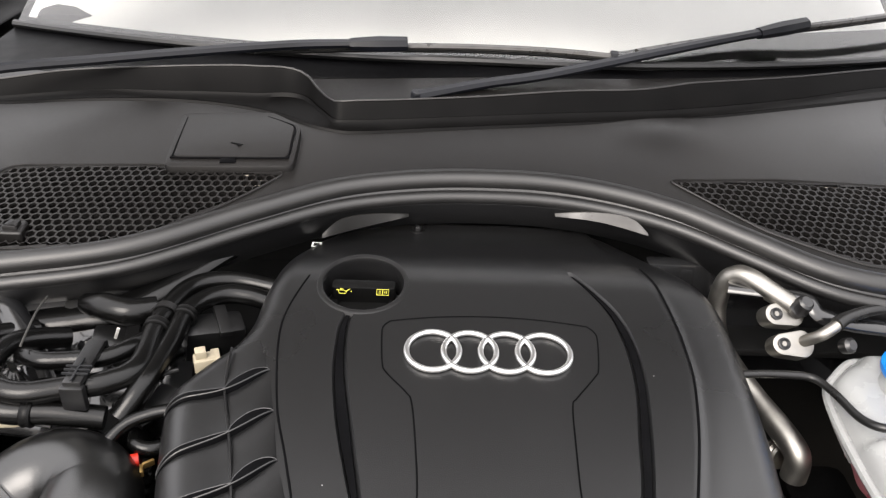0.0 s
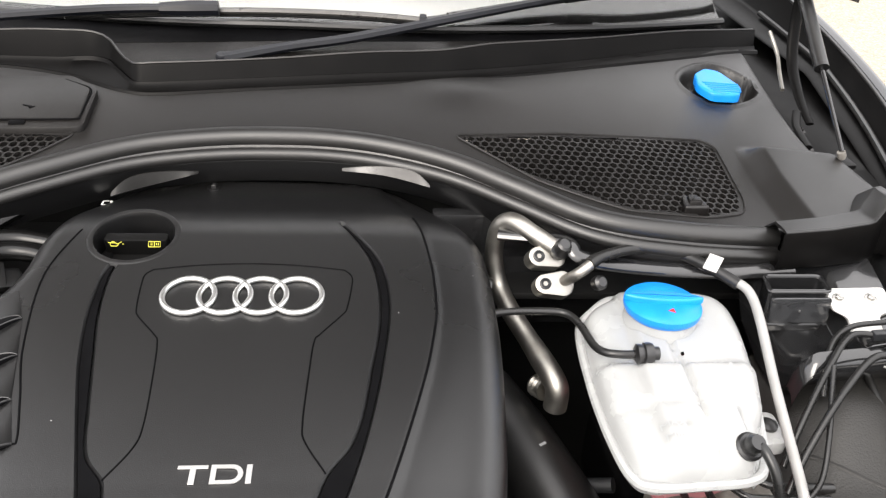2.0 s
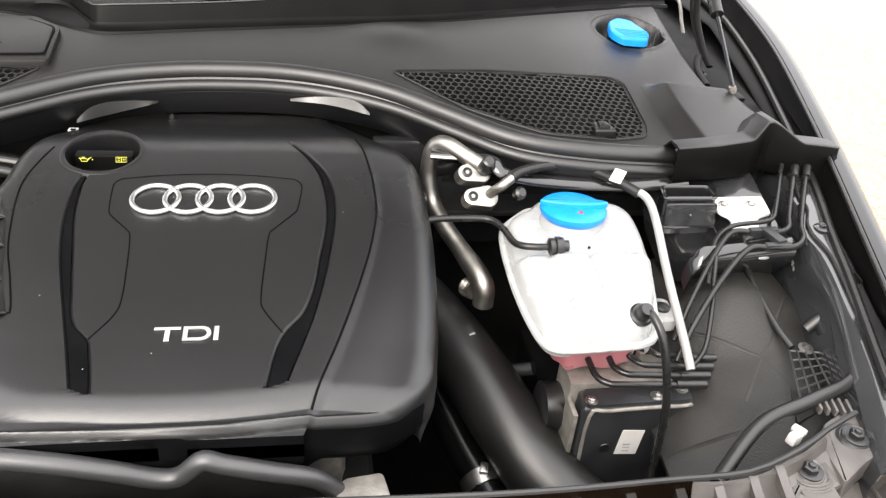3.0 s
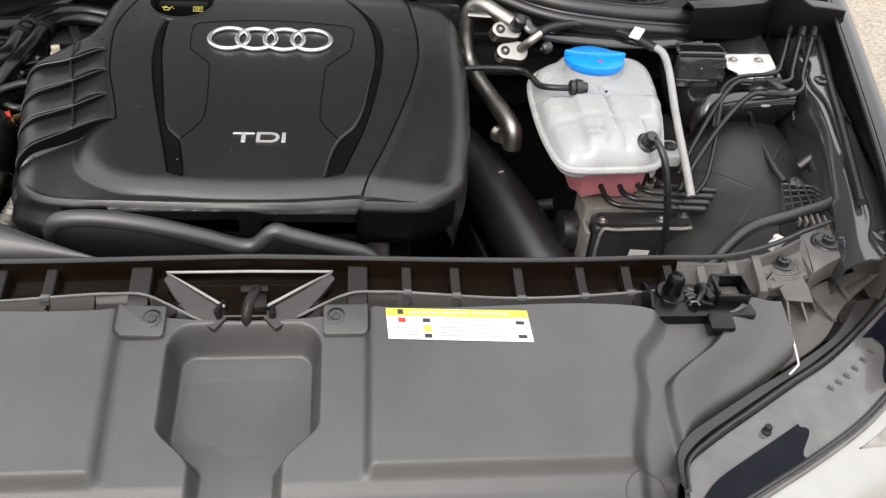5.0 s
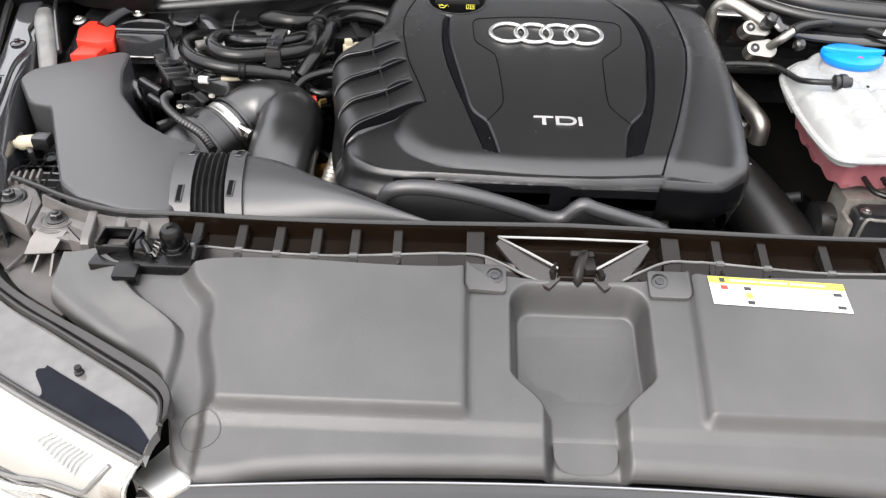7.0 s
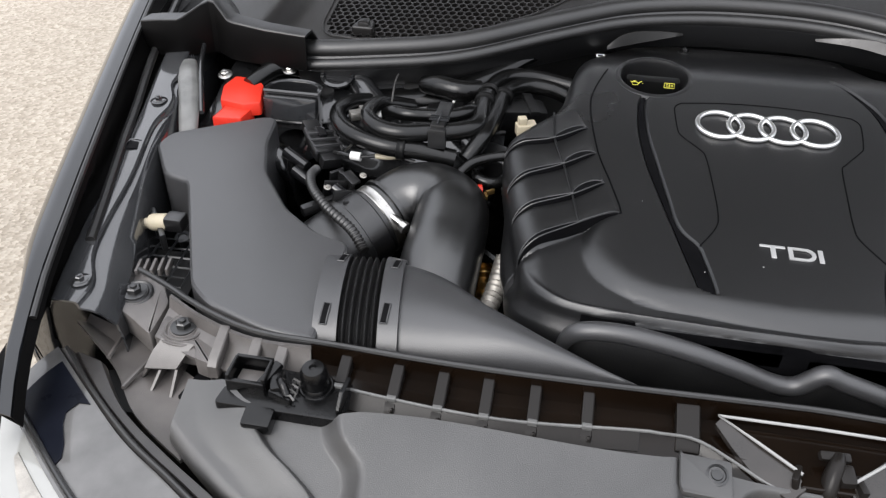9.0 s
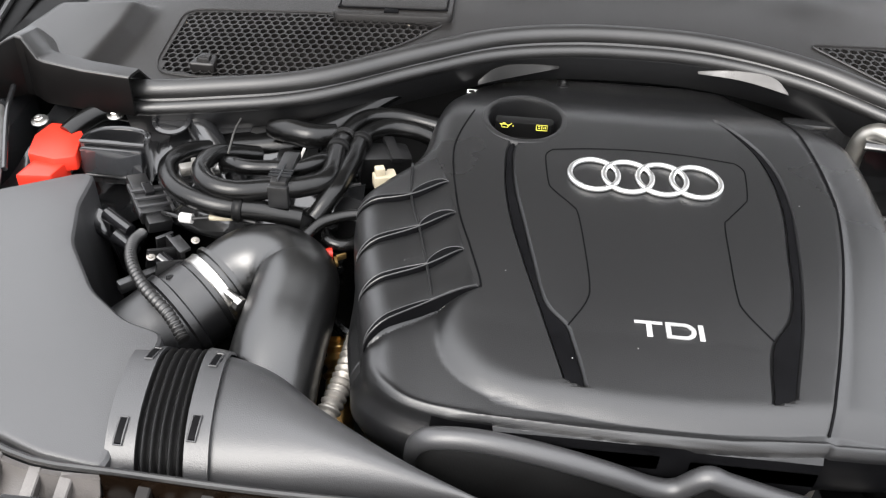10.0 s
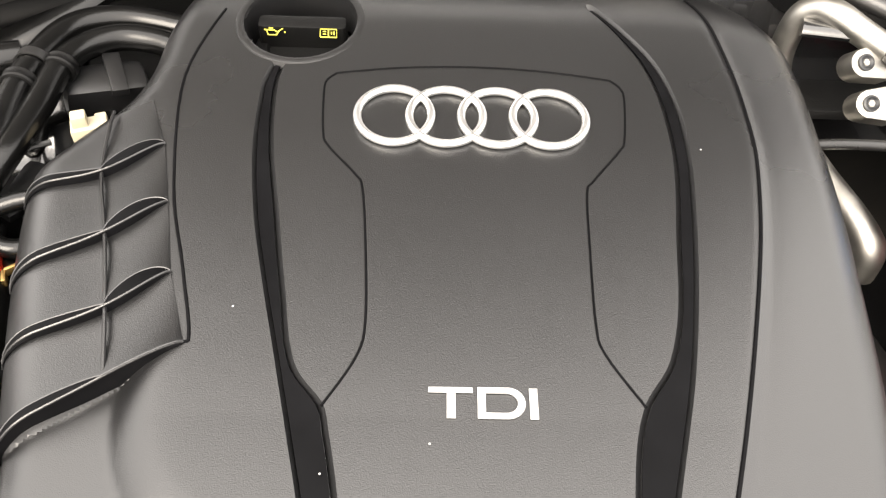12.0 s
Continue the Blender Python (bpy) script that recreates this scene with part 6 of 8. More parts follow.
tr0 = thing("chassis_tube", (-0.46, 0.05, 0.74), "glossy black strut brace behind the hoses", "brace")
part("tube", tube([(-0.515, 0.15, 0.83), (-0.45, 0.08, 0.80), (-0.41, 0.02, 0.785)], 0.016, 14, 6), BAYPAINT, tr0)
tr1 = thing("chassis_tube", (-0.25, 0.20, 0.80), "glossy black moulded brace under the seal", "brace")
part("tube", tube([(-0.47, 0.105, 0.795), (-0.38, 0.125, 0.80), (-0.33, 0.150, 0.815), (-0.27, 0.20, 0.835), (-0.22, 0.232, 0.84)], [0.018, 0.022, 0.02, 0.016, 0.014], 14, 8, flat=0.6), HOSE, tr1)
part("housing", box((0.06, 0.03, 0.03), (-0.395, 0.125, 0.795), 0.008, (20, 0, 12)), DARK, tr1)

fh = thing("fuel_line_fitting", (-0.285, -0.03, 0.76), "black fuel line elbow with a copper-coloured clip", "fitting")
part("elbow", tube([(-0.305, -0.035, 0.785), (-0.300, -0.048, 0.788), (-0.288, -0.052, 0.787), (-0.276, -0.046, 0.786), (-0.272, -0.034, 0.786)], 0.0065, 12, 8), HOSE, fh)
part("coil", tube([(-0.297 + 0.011 * math.cos(q * 0.55), -0.066 + 0.009 * math.sin(q * 0.55), 0.780 - 0.0011 * q) for q in range(34)], 0.0042, 8, raw=True), HOSE, fh)
part("clip", join(box((0.010, 0.003, 0.006), (-0.284, -0.066, 0.784), 0.001, (0, 0, 35)), box((0.003, 0.010, 0.006), (-0.288, -0.072, 0.782), 0.001, (0, 0, 20))), GOLD, fh, "copper-coloured clip")
part("nut", lathe([(0.006, 0), (0.006, 0.010), (0.004, 0.012)], (-0.272, -0.058, 0.780), (1, 0.3, 0.1), 6), STEEL, fh)
for x, y, z, r in ((-0.270, -0.010, 0.790, -20), (-0.432, 0.030, 0.812, 15)):
    cl = thing("hose_clamp", (x, y, z - 0.01), "small bright spring clamp on a hose", "clamp", "spring clamps")
    part("band", join(lathe([(0.0112, -0.003), (0.0122, -0.003), (0.0122, 0.003), (0.0112, 0.003)], (x, y, z), (math.cos(radians(r)), math.sin(radians(r)), 0.1), 18, caps=False), box((0.006, 0.004, 0.007), (x, y, z + 0.013), 0.001, (0, 0, r))), STEEL, cl)

# stamped bulkhead metal behind the hoses
bk = thing("inner_bulkhead", (-0.42, 0.09, 0.70), "glossy black stamped bulkhead metal behind the hoses", "bulkhead")
ux, uy = np.linspace(-0.535, -0.285, 60), np.linspace(0, 1, 30)
P = np.zeros((60, 30, 3))
for i, x in enumerate(ux):
    for j, w in enumerate(uy):
        dome = 0.022 * math.exp(-((x + 0.50) / 0.035) ** 2)
        fold = 0.014 * math.exp(-((x + 0.40 - 0.35 * (w - 0.5)) / 0.010) ** 2) * math.sin(math.pi * min(1, w * 1.1))
        pan = -0.016 * float(smooth01((0.030 - abs(x + 0.345)) / 0.012)) * float(smooth01((w - 0.2) / 0.2)) * float(smooth01((0.9 - w) / 0.2))
        P[i, j] = (x, 0.005 + 0.150 * w, 0.742 + 0.075 * float(smooth01(w)) + dome * (1 - 0.5 * w) + fold + pan)
part("panel", thick(P, (0, 0, -0.003)), BAYPAINT, bk, angle=60)
part("flange_bead", tube([(-0.500, 0.118, 0.822), (-0.465, 0.092, 0.806), (-0.438, 0.072, 0.796), (-0.420, 0.055, 0.790)], [0.004, 0.006, 0.006, 0.004], 10, 8), BAYPAINT, bk)
part("drain_cup", lathe([(0.020, 0.0), (0.021, 0.004), (0.017, 0.005), (0.013, -0.003), (0.004, -0.006)], (-0.505, 0.100, 0.824), (0.1, -0.35, 1), 28), BAYPAINT, bk)
part("clip_tag", box((0.003, 0.002, 0.016), (-0.352, 0.070, 0.815), 0.0006, (10, 24, 0)), WHITE, bk, "small pale tag")
part("capped_pipe", tube([(-0.395, 0.108, 0.822), (-0.372, 0.098, 0.826), (-0.345, 0.090, 0.826), (-0.320, 0.100, 0.826)], [0.010, 0.014, 0.014, 0.011], 14, 8), HOSE, bk)


# ---- coolant tank side ----
TC = (0.418, -0.026)


TANK_EDGE = spline(np.array([(0.378, 0.086), (0.355, 0.066), (0.339, 0.045), (0.333, 0.012), (0.331, -0.030), (0.331, -0.070), (0.334, -0.112), (0.341, -0.146), (0.357, -0.157), (0.400, -0.156), (0.442, -0.152), (0.459, -0.136), (0.474, -0.090), (0.490, -0.025), (0.496, 0.030), (0.492, 0.060), (0.474, 0.081), (0.432, 0.087), (0.415, 0.081), (0.400, 0.087)]), 7, True)


def tank_top(x, y):
    z = 0.817 + 0.09 * (y - 0.04) - 0.010 * smooth01((y - 0.055) / 0.04)
    z = z + 0.009 * smooth01((-0.040 - y) / 0.008) * smooth01((x - 0.365) / 0.01)
    z = z - 0.005 * np.exp(-((x - 0.412) / 0.0035) ** 2) * smooth01((0.01 - y) / 0.02)
    z = z - 0.004 * np.exp(-((x - 0.392) / 0.003) ** 2) * smooth01((-0.10 - y) / 0.008)
    z = z - 0.016 * smooth01((x - 0.440) / 0.010) * smooth01((-0.095 - y) / 0.010)
    z = z - 0.003 * np.exp(-((y + 0.092) / 0.004) ** 2) * smooth01((0.40 - x) / 0.01)
    z = z - 0.008 * smooth01((0.385 - x) / 0.012) * smooth01((y + 0.04) / 0.01)
    return z


def coolant_tank():
    t = thing("coolant_tank", (TC[0], TC[1], 0.66), "milky plastic coolant expansion tank with pink coolant", "coolant tank")
    n = len(TANK_EDGE)
    ring = [tuple(TANK_EDGE[k]) for k in range(n)]
    rows = []
    for q in np.linspace(0.02, 1.0, 30):
        row = []
        for x, y in ring:
            px, py = TC[0] + (x - TC[0]) * q, TC[1] + (y - TC[1]) * q
            dd = (1 - q) * 0.085
            row.append((px, py, float(tank_top(px, py)) - float(roll(dd, 0.022)) * 0.9))
        rows.append(row)
    for dz, g in ((0.008, 1.012), (0.020, 1.018)):
        rows.append([(TC[0] + (x - TC[0]) * g, TC[1] + (y - TC[1]) * g, min(rows[29][i][2] - dz * 0.6, 0.812 - dz + 0.10 * (y + 0.02))) for i, (x, y) in enumerate(ring)])
    rows.append([(TC[0] + (x - TC[0]) * 1.02, TC[1] + (y - TC[1]) * 1.02, 0.786 + 0.05 * (y + 0.02)) for x, y in ring])
    up = part("upper_shell", sheet(np.array(rows), False, True), TANK, t, "milky translucent upper shell", 50)
    seam = [(TC[0] + (x - TC[0]) * 1.025, TC[1] + (y - TC[1]) * 1.025, 0.784 + 0.05 * (y + 0.02)) for x, y in ring]
    part("weld_flange", tube(seam, 0.0048, 8, raw=True, closed=True), TANK, t)
    low = []
    for g, z in ((1.0, 0.782), (0.93, 0.772), (0.90, 0.755), (0.88, 0.732), (0.84, 0.716), (0.5, 0.712), (0.02, 0.712)):
        low.append([(TC[0] + 0.012 + (x - TC[0]) * g * 0.86, TC[1] + 0.012 + (y - TC[1]) * g * 0.94, z + 0.05 * (y + 0.02) * (1 if z > 0.74 else 0.3) + 0.0025 * math.cos(k * 2 * math.pi / n * 14) * (0.71 < z < 0.76)) for k, (x, y) in enumerate(ring)])
    part("lower_shell", sheet(np.array(low), False, True), COOLANT, t, "pink coolant-filled lower shell", 50)
    # ear with a rubber grommet
    ear = part("mounting_ear", prism(rounded([(0.480, -0.095), (0.512, -0.092), (0.514, -0.050), (0.482, -0.048)], 0.008), 0.742, 0.756, 0.003, 2), TANK, t)
    part("grommet", lathe([(0.009, 0), (0.009, 0.003), (0.005, 0.005)], (0.500, -0.070, 0.7565), (0, 0, 1), 18), RUBBER, ear)
    # level marks
    for word, dx, dy in (("MAX", -0.006, 0.0), ("MIN", -0.006, -0.017)):
        cu = bpy.data.curves.new("level_text", "FONT")
        cu.body, cu.size, cu.align_x = word, 0.0115, "CENTER"
        ob = bpy.data.objects.new("level_text_source", cu)
        me = bpy.data.meshes.new_from_object(ob)
        bpy.data.objects.remove(ob)
        v = np.array([tuple(q.co) for q in me.vertices])
        f = [tuple(p.vertices) for p in me.polygons]
        bpy.data.meshes.remove(me)
        bpy.data.curves.remove(cu)
        px, py = 0.3835 + dx + v[:, 0] * 0.9, -0.1235 + 0.7 * dy + v[:, 1] * 0.75
        q = np.stack([px, py, tank_top(px, py) - roll(np.maximum(0.0, (py + 0.158) * 0.75), 0.022) * 0.9 + 0.0022], 1)
        part("level_mark", (q, f), GREYPRINT, up, "moulded level mark " + word)
    # cap
    cp = part("cap", lathe([(0.033, -0.008), (0.0375, -0.004), (0.039, 0.0), (0.039, 0.004), (0.036, 0.0065), (0.020, 0.0075), (0.001, 0.008)], (0.412, 0.030, 0.826), (0, 0.05, 1), 48), BLUE, t, "blue screw cap")
    m = pose(0.412, 0.030, 0.833, -3, 0, -5)
    lens = [(0.040 * math.cos(a), 0.0085 * math.sin(a) * abs(math.sin(a)) ** 0.2) for a in np.linspace(0, 2 * math.pi, 32, endpoint=False)]
    part("grip", prism(lens, 0, 0.0065, 0.0025, 3, m), BLUE, cp)
    for k in range(20):
        a = math.pi * (1.08 + 0.84 * k / 19)
        c0 = Vector((0.412, 0.030, 0.8265))
        part("knurl", box((0.0022, 0.0022, 0.006), tuple(c0 + Vector((0.0378 * math.cos(a), 0.0378 * math.sin(a), 0.001 - 0.0019 * math.sin(a)))), 0.0006, (10, 0, math.degrees(a))), BLUE, cp)
    part("warning_mark", moved(lathe([(0.0045, 0.0), (0.0045, 0.0004)], (0, 0, 0), (0, 0, 1), 3), pose(0.415, 0.011, 0.8345, -3, 0, 0)), RED, cp)
    part("neck", lathe([(0.040, -0.03), (0.037, -0.012), (0.034, -0.004)], (0.412, 0.030, 0.824), (0, 0.05, 1), 36), TANK, t)
    # hose stubs
    part("vent_stub", join(lathe([(0.0095, -0.006), (0.0105, -0.003), (0.0105, 0.002), (0.0085, 0.003), (0.0095, 0.006), (0.0095, 0.009), (0.006, 0.011)], (0.376, -0.038, 0.821), (-1, 0, -0.05), 20), lathe([(0.0065, 0), (0.0065, 0.010)], (0.378, -0.038, 0.821), (1, 0, 0), 14)), COVER, t, "black plastic quick coupling")
    part("return_stub", join(lathe([(0.0115, 0), (0.0125, 0.003), (0.0125, 0.006), (0.0105, 0.008)], (0.4385, -0.139, 0.800), (0.1, -0.50, 0.86), 24), lathe([(0.0080, 0.007), (0.0085, 0.016), (0.0065, 0.020)], (0.4385, -0.139, 0.800), (0.1, -0.50, 0.86), 18)), COVER, t, "black plastic quick coupling")
    return t


coolant_tank()
th = thing("vent_hose", (0.30, 0.03, 0.78), "thin black vent hose to the coolant tank", "hose")
part("hose", tube([(0.225, 0.050, 0.795), (0.255, 0.055, 0.800), (0.300, 0.055, 0.801), (0.322, 0.050, 0.801), (0.331, 0.028, 0.803), (0.333, -0.012, 0.811), (0.338, -0.032, 0.818), (0.352, -0.038, 0.820), (0.368, -0.038, 0.820)], 0.0040, 12, 10), LINE, th)
oh = thing("return_hose", (0.455, -0.17, 0.62), "black return hose falling from the coolant tank", "hose")
part("hose", tube([(0.442, -0.142, 0.812), (0.446, -0.156, 0.811), (0.453, -0.172, 0.795), (0.461, -0.186, 0.755), (0.466, -0.194, 0.71), (0.468, -0.20, 0.62)], 0.0044, 12, 10), LINE, oh)

# air conditioning pipes
ac = thing("air_con_pipes", (0.30, 0.10, 0.66), "bare aluminium air conditioning pipes with bolted blocks", "air con pipes")
part("u_pipe", tube([(0.318, 0.125, 0.836), (0.296, 0.138, 0.845), (0.282, 0.150, 0.850), (0.271, 0.160, 0.848), (0.262, 0.165, 0.834), (0.260, 0.164, 0.80), (0.267, 0.152, 0.767), (0.277, 0.12, 0.754), (0.292, 0.085, 0.743), (0.303, 0.055, 0.737), (0.312, 0.031, 0.731), (0.316, 0.021, 0.722), (0.316, 0.019, 0.700)], [0.0105] * 6 + [0.0112] * 3 + [0.0128] * 4, 16, 10), ALU, ac)
part("threaded_nut", lathe([(0.012, 0), (0.013, 0.003), (0.011, 0.006), (0.013, 0.009), (0.011, 0.012), (0.013, 0.015), (0.012, 0.018)], (0.300, 0.050, 0.705), (0.3, -0.6, 0.2), 16), ALU, ac)


def block(at, tilt):
    o = [(0.020 * math.cos(a) * 0.62 - 0.010, 0.0115 * math.sin(a)) for a in np.linspace(math.pi / 2, 3 * math.pi / 2, 10)] + [(0.0125 * math.cos(a) + 0.009, 0.0145 * math.sin(a)) for a in np.linspace(-math.pi / 2, math.pi / 2, 12)]
    b = part("block", prism(o, 0, 0.018, 0.003, 2, pose(*at, 42, 0, tilt)), ALU, ac, "bolted aluminium block")
    m = pose(*at, 42, 0, tilt)
    p = m @ Vector((-0.011, 0, 0.018))
    ax = m.to_3x3() @ Vector((0, 0, 1))
    sb0 = part("socket_bolt", lathe([(0.0064, 0), (0.0064, 0.002), (0.005, 0.0026), (0.0035, 0.0012)], p, ax, 18), ABSBOX, b)
    part("hex_socket", lathe([(0.0028, 0.0012), (0.0026, 0.0020)], p, ax, 6), CAST, sb0)
    return m


m1 = block((0.308, 0.128, 0.818), 12)
m2 = block((0.316, 0.106, 0.796), 4)
part("service_valve", join(lathe([(0.010, 0), (0.011, 0.006), (0.009, 0.009), (0.0085, 0.018), (0.006, 0.02)], m1 @ Vector((0.012, 0.002, 0.018)), m1.to_3x3() @ Vector((0.1, 0.2, 1)), 10)), COVER, ac, "black service valve cap")
part("short_pipe", tube([tuple(m2 @ Vector((0.008, 0.002, 0.010))), (0.338, 0.088, 0.826), (0.354, 0.092, 0.838)], 0.0062, 12, 6), ALU, ac)
part("black_hose", tube([(0.350, 0.090, 0.838), (0.365, 0.098, 0.842), (0.400, 0.112, 0.842), (0.440, 0.118, 0.838), (0.462, 0.108, 0.836), (0.482, 0.085, 0.836), (0.503, 0.060, 0.832)], [0.0075, 0.0062, 0.006, 0.006, 0.006, 0.006, 0.0066], 12, 8), LINE, ac)
part("white_tag", box((0.015, 0.020, 0.002), (0.482, 0.084, 0.843), 0.0005, (28, 0, -40)), WHITE, ac, "white paper tag")
part("grey_pipe", tube([(0.500, 0.064, 0.834), (0.511, 0.050, 0.830), (0.513, 0.020, 0.818), (0.508, -0.05, 0.787), (0.506, -0.125, 0.752), (0.507, -0.150, 0.735)], 0.0050, 14, 8), GREYCOAT, ac, "pale grey coated pipe")
part("pressure_switch", lathe([(0.007, 0), (0.008, 0.003), (0.008, 0.010), (0.005, 0.013)], (0.356, 0.078, 0.820), (0.3, -0.6, 0.6), 12), COVER, ac)

# anti-lock brake unit
au = thing("brake_control_unit", (0.44, -0.14, 0.50), "brake hydraulic unit with alloy block and black control box", "brake unit")
part("valve_block", box((0.118, 0.045, 0.13), (0.443, -0.112, 0.642), 0.003), CAST, au, "cast alloy valve block")
cb = part("control_box", prism(rounded([(0.390, -0.166), (0.518, -0.162), (0.520, -0.134), (0.392, -0.135)], 0.006), 0.56, 0.700, 0.006, 3), ABSBOX, au, "dusty black control box")
lid0 = prism(rounded([(0.394, -0.1655), (0.514, -0.1615), (0.516, -0.138), (0.396, -0.139)], 0.006), 0.700, 0.704, 0.002, 2)
part("box_lid", lid0, ABSBOX, cb)
for x, y in ((0.400, -0.158), (0.474, -0.155), (0.506, -0.146)):
    hexbolt(cb, (x, y, 0.704), 0.0042, STEEL, name="screw")
part("sticker", box((0.026, 0.0008, 0.036), (0.452, -0.1648, 0.646), 0, (0, 6, 2)), WHITE, cb, "small white sticker")
for k in range(3):
    part("sticker_bar", box((0.008, 0.0008, 0.0022), (0.449, -0.1654, 0.634 + 0.005 * k), 0, (0, 6, 2)), GREYPRINT, cb)
part("face_frame", tube([(0.398, -0.1665, 0.60), (0.398, -0.1665, 0.690), (0.420, -0.166, 0.696), (0.500, -0.1635, 0.696), (0.514, -0.163, 0.688), (0.514, -0.163, 0.60)], 0.0022, 8, 4), CAST, cb, "dusty metal edge")
part("face_dimple", lathe([(0.006, 0), (0.0055, 0.001), (0.001, 0.0012)], (0.424, -0.1655, 0.640), (0, -1, 0), 16), COVER, cb)
part("motor", lathe([(0.026, 0), (0.028, 0.004), (0.028, 0.022), (0.022, 0.026)], (0.386, -0.112, 0.655), (-1, 0, 0), 28), COVER, au)
part("side_plate", box((0.006, 0.030, 0.09), (0.384, -0.150, 0.645), 0.002), CAST, au)
for k in range(4):
    x0, y0 = 0.402 + 0.024 * k, -0.098
    part("union_nut", lathe([(0.006, 0), (0.006, 0.012), (0.004, 0.014)], (x0, y0, 0.707), (0, 0, 1), 6), CAST, au)
    ye = -0.138 + 0.018 * k
    xe, ye = 0.519 + 0.0098 * k, -0.160 + 0.0138 * k
    part("brake_pipe", tube([(x0, y0, 0.716), (x0, y0 - 0.003, 0.731), (x0, (y0 + ye) / 2, 0.731), (x0 + 0.002, ye + 0.012, 0.729), (x0 + 0.012, ye + 0.002, 0.728), (x0 + 0.03, ye, 0.727), (xe, ye, 0.722)], 0.0036, 10, 8), LINE, au, "black coated brake pipe")
    part("pipe_end", tube([(xe - 0.03, ye, 0.7245), (xe + 0.004, ye, 0.7225)], 0.0046, 10, 2), RUBBER, au)

# brake lines climbing to the bulkhead
bl = thing("brake_lines", (0.60, 0.0, 0.70), "black coated brake lines in a plastic holder", "brake lines")
for pts, r in (([(0.706, 0.100, 0.852), (0.690, 0.070, 0.842), (0.670, 0.032, 0.828), (0.658, 0.014, 0.824), (0.640, 0.007, 0.823), (0.600, 0.002, 0.820), (0.575, -0.015, 0.808), (0.560, -0.05, 0.775)], 0.0030),
               ([(0.720, 0.092, 0.853), (0.702, 0.060, 0.842), (0.678, 0.014, 0.827), (0.668, -0.006, 0.823), (0.650, -0.014, 0.822), (0.620, -0.013, 0.822), (0.592, -0.013, 0.820), (0.562, -0.040, 0.803), (0.530, -0.075, 0.770), (0.505, -0.105, 0.738)], 0.0034),
               ([(0.737, 0.092, 0.853), (0.718, 0.058, 0.842), (0.684, -0.004, 0.827), (0.674, -0.030, 0.823), (0.656, -0.044, 0.821), (0.628, -0.044, 0.820), (0.600, -0.044, 0.818), (0.563, -0.070, 0.798), (0.525, -0.103, 0.760), (0.500, -0.130, 0.730)], 0.0036),
               ([(0.566, -0.040, 0.806), (0.558, -0.062, 0.790), (0.545, -0.098, 0.765), (0.532, -0.125, 0.742), (0.515, -0.138, 0.728)], 0.0028)):
    part("line", tube(pts, r, 10, 8), LINE, bl)
part("line_sleeve", tube([(0.737, 0.092, 0.853), (0.728, 0.075, 0.8475)], 0.0055, 10, 3), RUBBER, bl)
part("line_sleeve", tube([(0.720, 0.092, 0.853), (0.711, 0.075, 0.8475)], 0.0055, 10, 3), RUBBER, bl)
part("holder", join(box((0.013, 0.032, 0.007), (0.638, -0.026, 0.824), 0.0015, (0, 0, 14)), box((0.036, 0.008, 0.009), (0.632, -0.013, 0.822), 0.0015, (0, 0, 3)), box((0.032, 0.008, 0.009), (0.636, -0.043, 0.820), 0.0015)), ABSBOX, bl, "grey-black plastic pipe holder")
pb = thing("steel_bracket", (0.62, 0.03, 0.80), "bright zinc bracket with two nuts", "bracket")
# zinc plate drawn larger to carry sky glare from the black tower
part("plate", prism(rounded([(0.600, 0.064), (0.598, 0.036), (0.610, 0.026), (0.606, 0.004), (0.640, 0.004), (0.646, 0.026), (0.668, 0.034), (0.668, 0.066)], 0.005), 0, 0.003, 0.001, 1, pose(0, 0, 0.8085, 14, 0, 0)), ZINC, pb)
for x in (0.606, 0.642):
    hexbolt(pb, (x + 0.004, 0.047, 0.8232), 0.0040, STEEL, (0, -0.24, 1), name="nut")
part("foot", tube([(0.617, -0.020, 0.802), (0.620, -0.029, 0.799), (0.630, -0.032, 0.798), (0.640, -0.029, 0.799), (0.643, -0.020, 0.802)], 0.0026, 8, 6), ZINC, pb)
sg = thing("level_sensor", (0.672, -0.03, 0.76), "small bright metal sensor beside the inner fender", "sensor")
part("body", lathe([(0.004, 0), (0.0055, 0.003), (0.0055, 0.008), (0.0070, 0.009), (0.0070, 0.014), (0.0055, 0.015), (0.0055, 0.022), (0.0070, 0.023), (0.0070, 0.030), (0.0045, 0.033)], (0.683, -0.030, 0.775), (0.30, 0.75, 0.45), 14), ZINC, sg)
part("tip", lathe([(0.003, 0), (0.004, 0.002), (0.003, 0.006)], (0.682, -0.034, 0.772), (-0.3, -0.7, -0.4), 10), STEEL, sg)

# felt liner of the wheel arch
def liner_z(x, y):
    u, w = (x - 0.475) / 0.20, (y + 0.30) / 0.36
    return 0.640 + 0.045 * math.sin(math.pi * min(1, u * 0.9)) + 0.045 * u + 0.025 * math.sin(2.6 * w) + 0.004 * math.sin(40 * x) * math.sin(30 * y) + 0.030 * float(smooth01((y + 0.13) / 0.09))


P = np.zeros((70, 100, 3))
for i, x in enumerate(np.linspace(0.475, 0.675, 70)):
    for j, y in enumerate(np.linspace(-0.30, 0.06, 100)):
        P[i, j] = (x, y, liner_z(x, y))
al = thing("wheel_arch_liner", (0.575, -0.12, 0.60), "dusty black felt wheel arch liner", "arch liner")
part("felt_sheet", thick(P, (0, 0, -0.005)), LINER, al, "dusty black felt sheet")
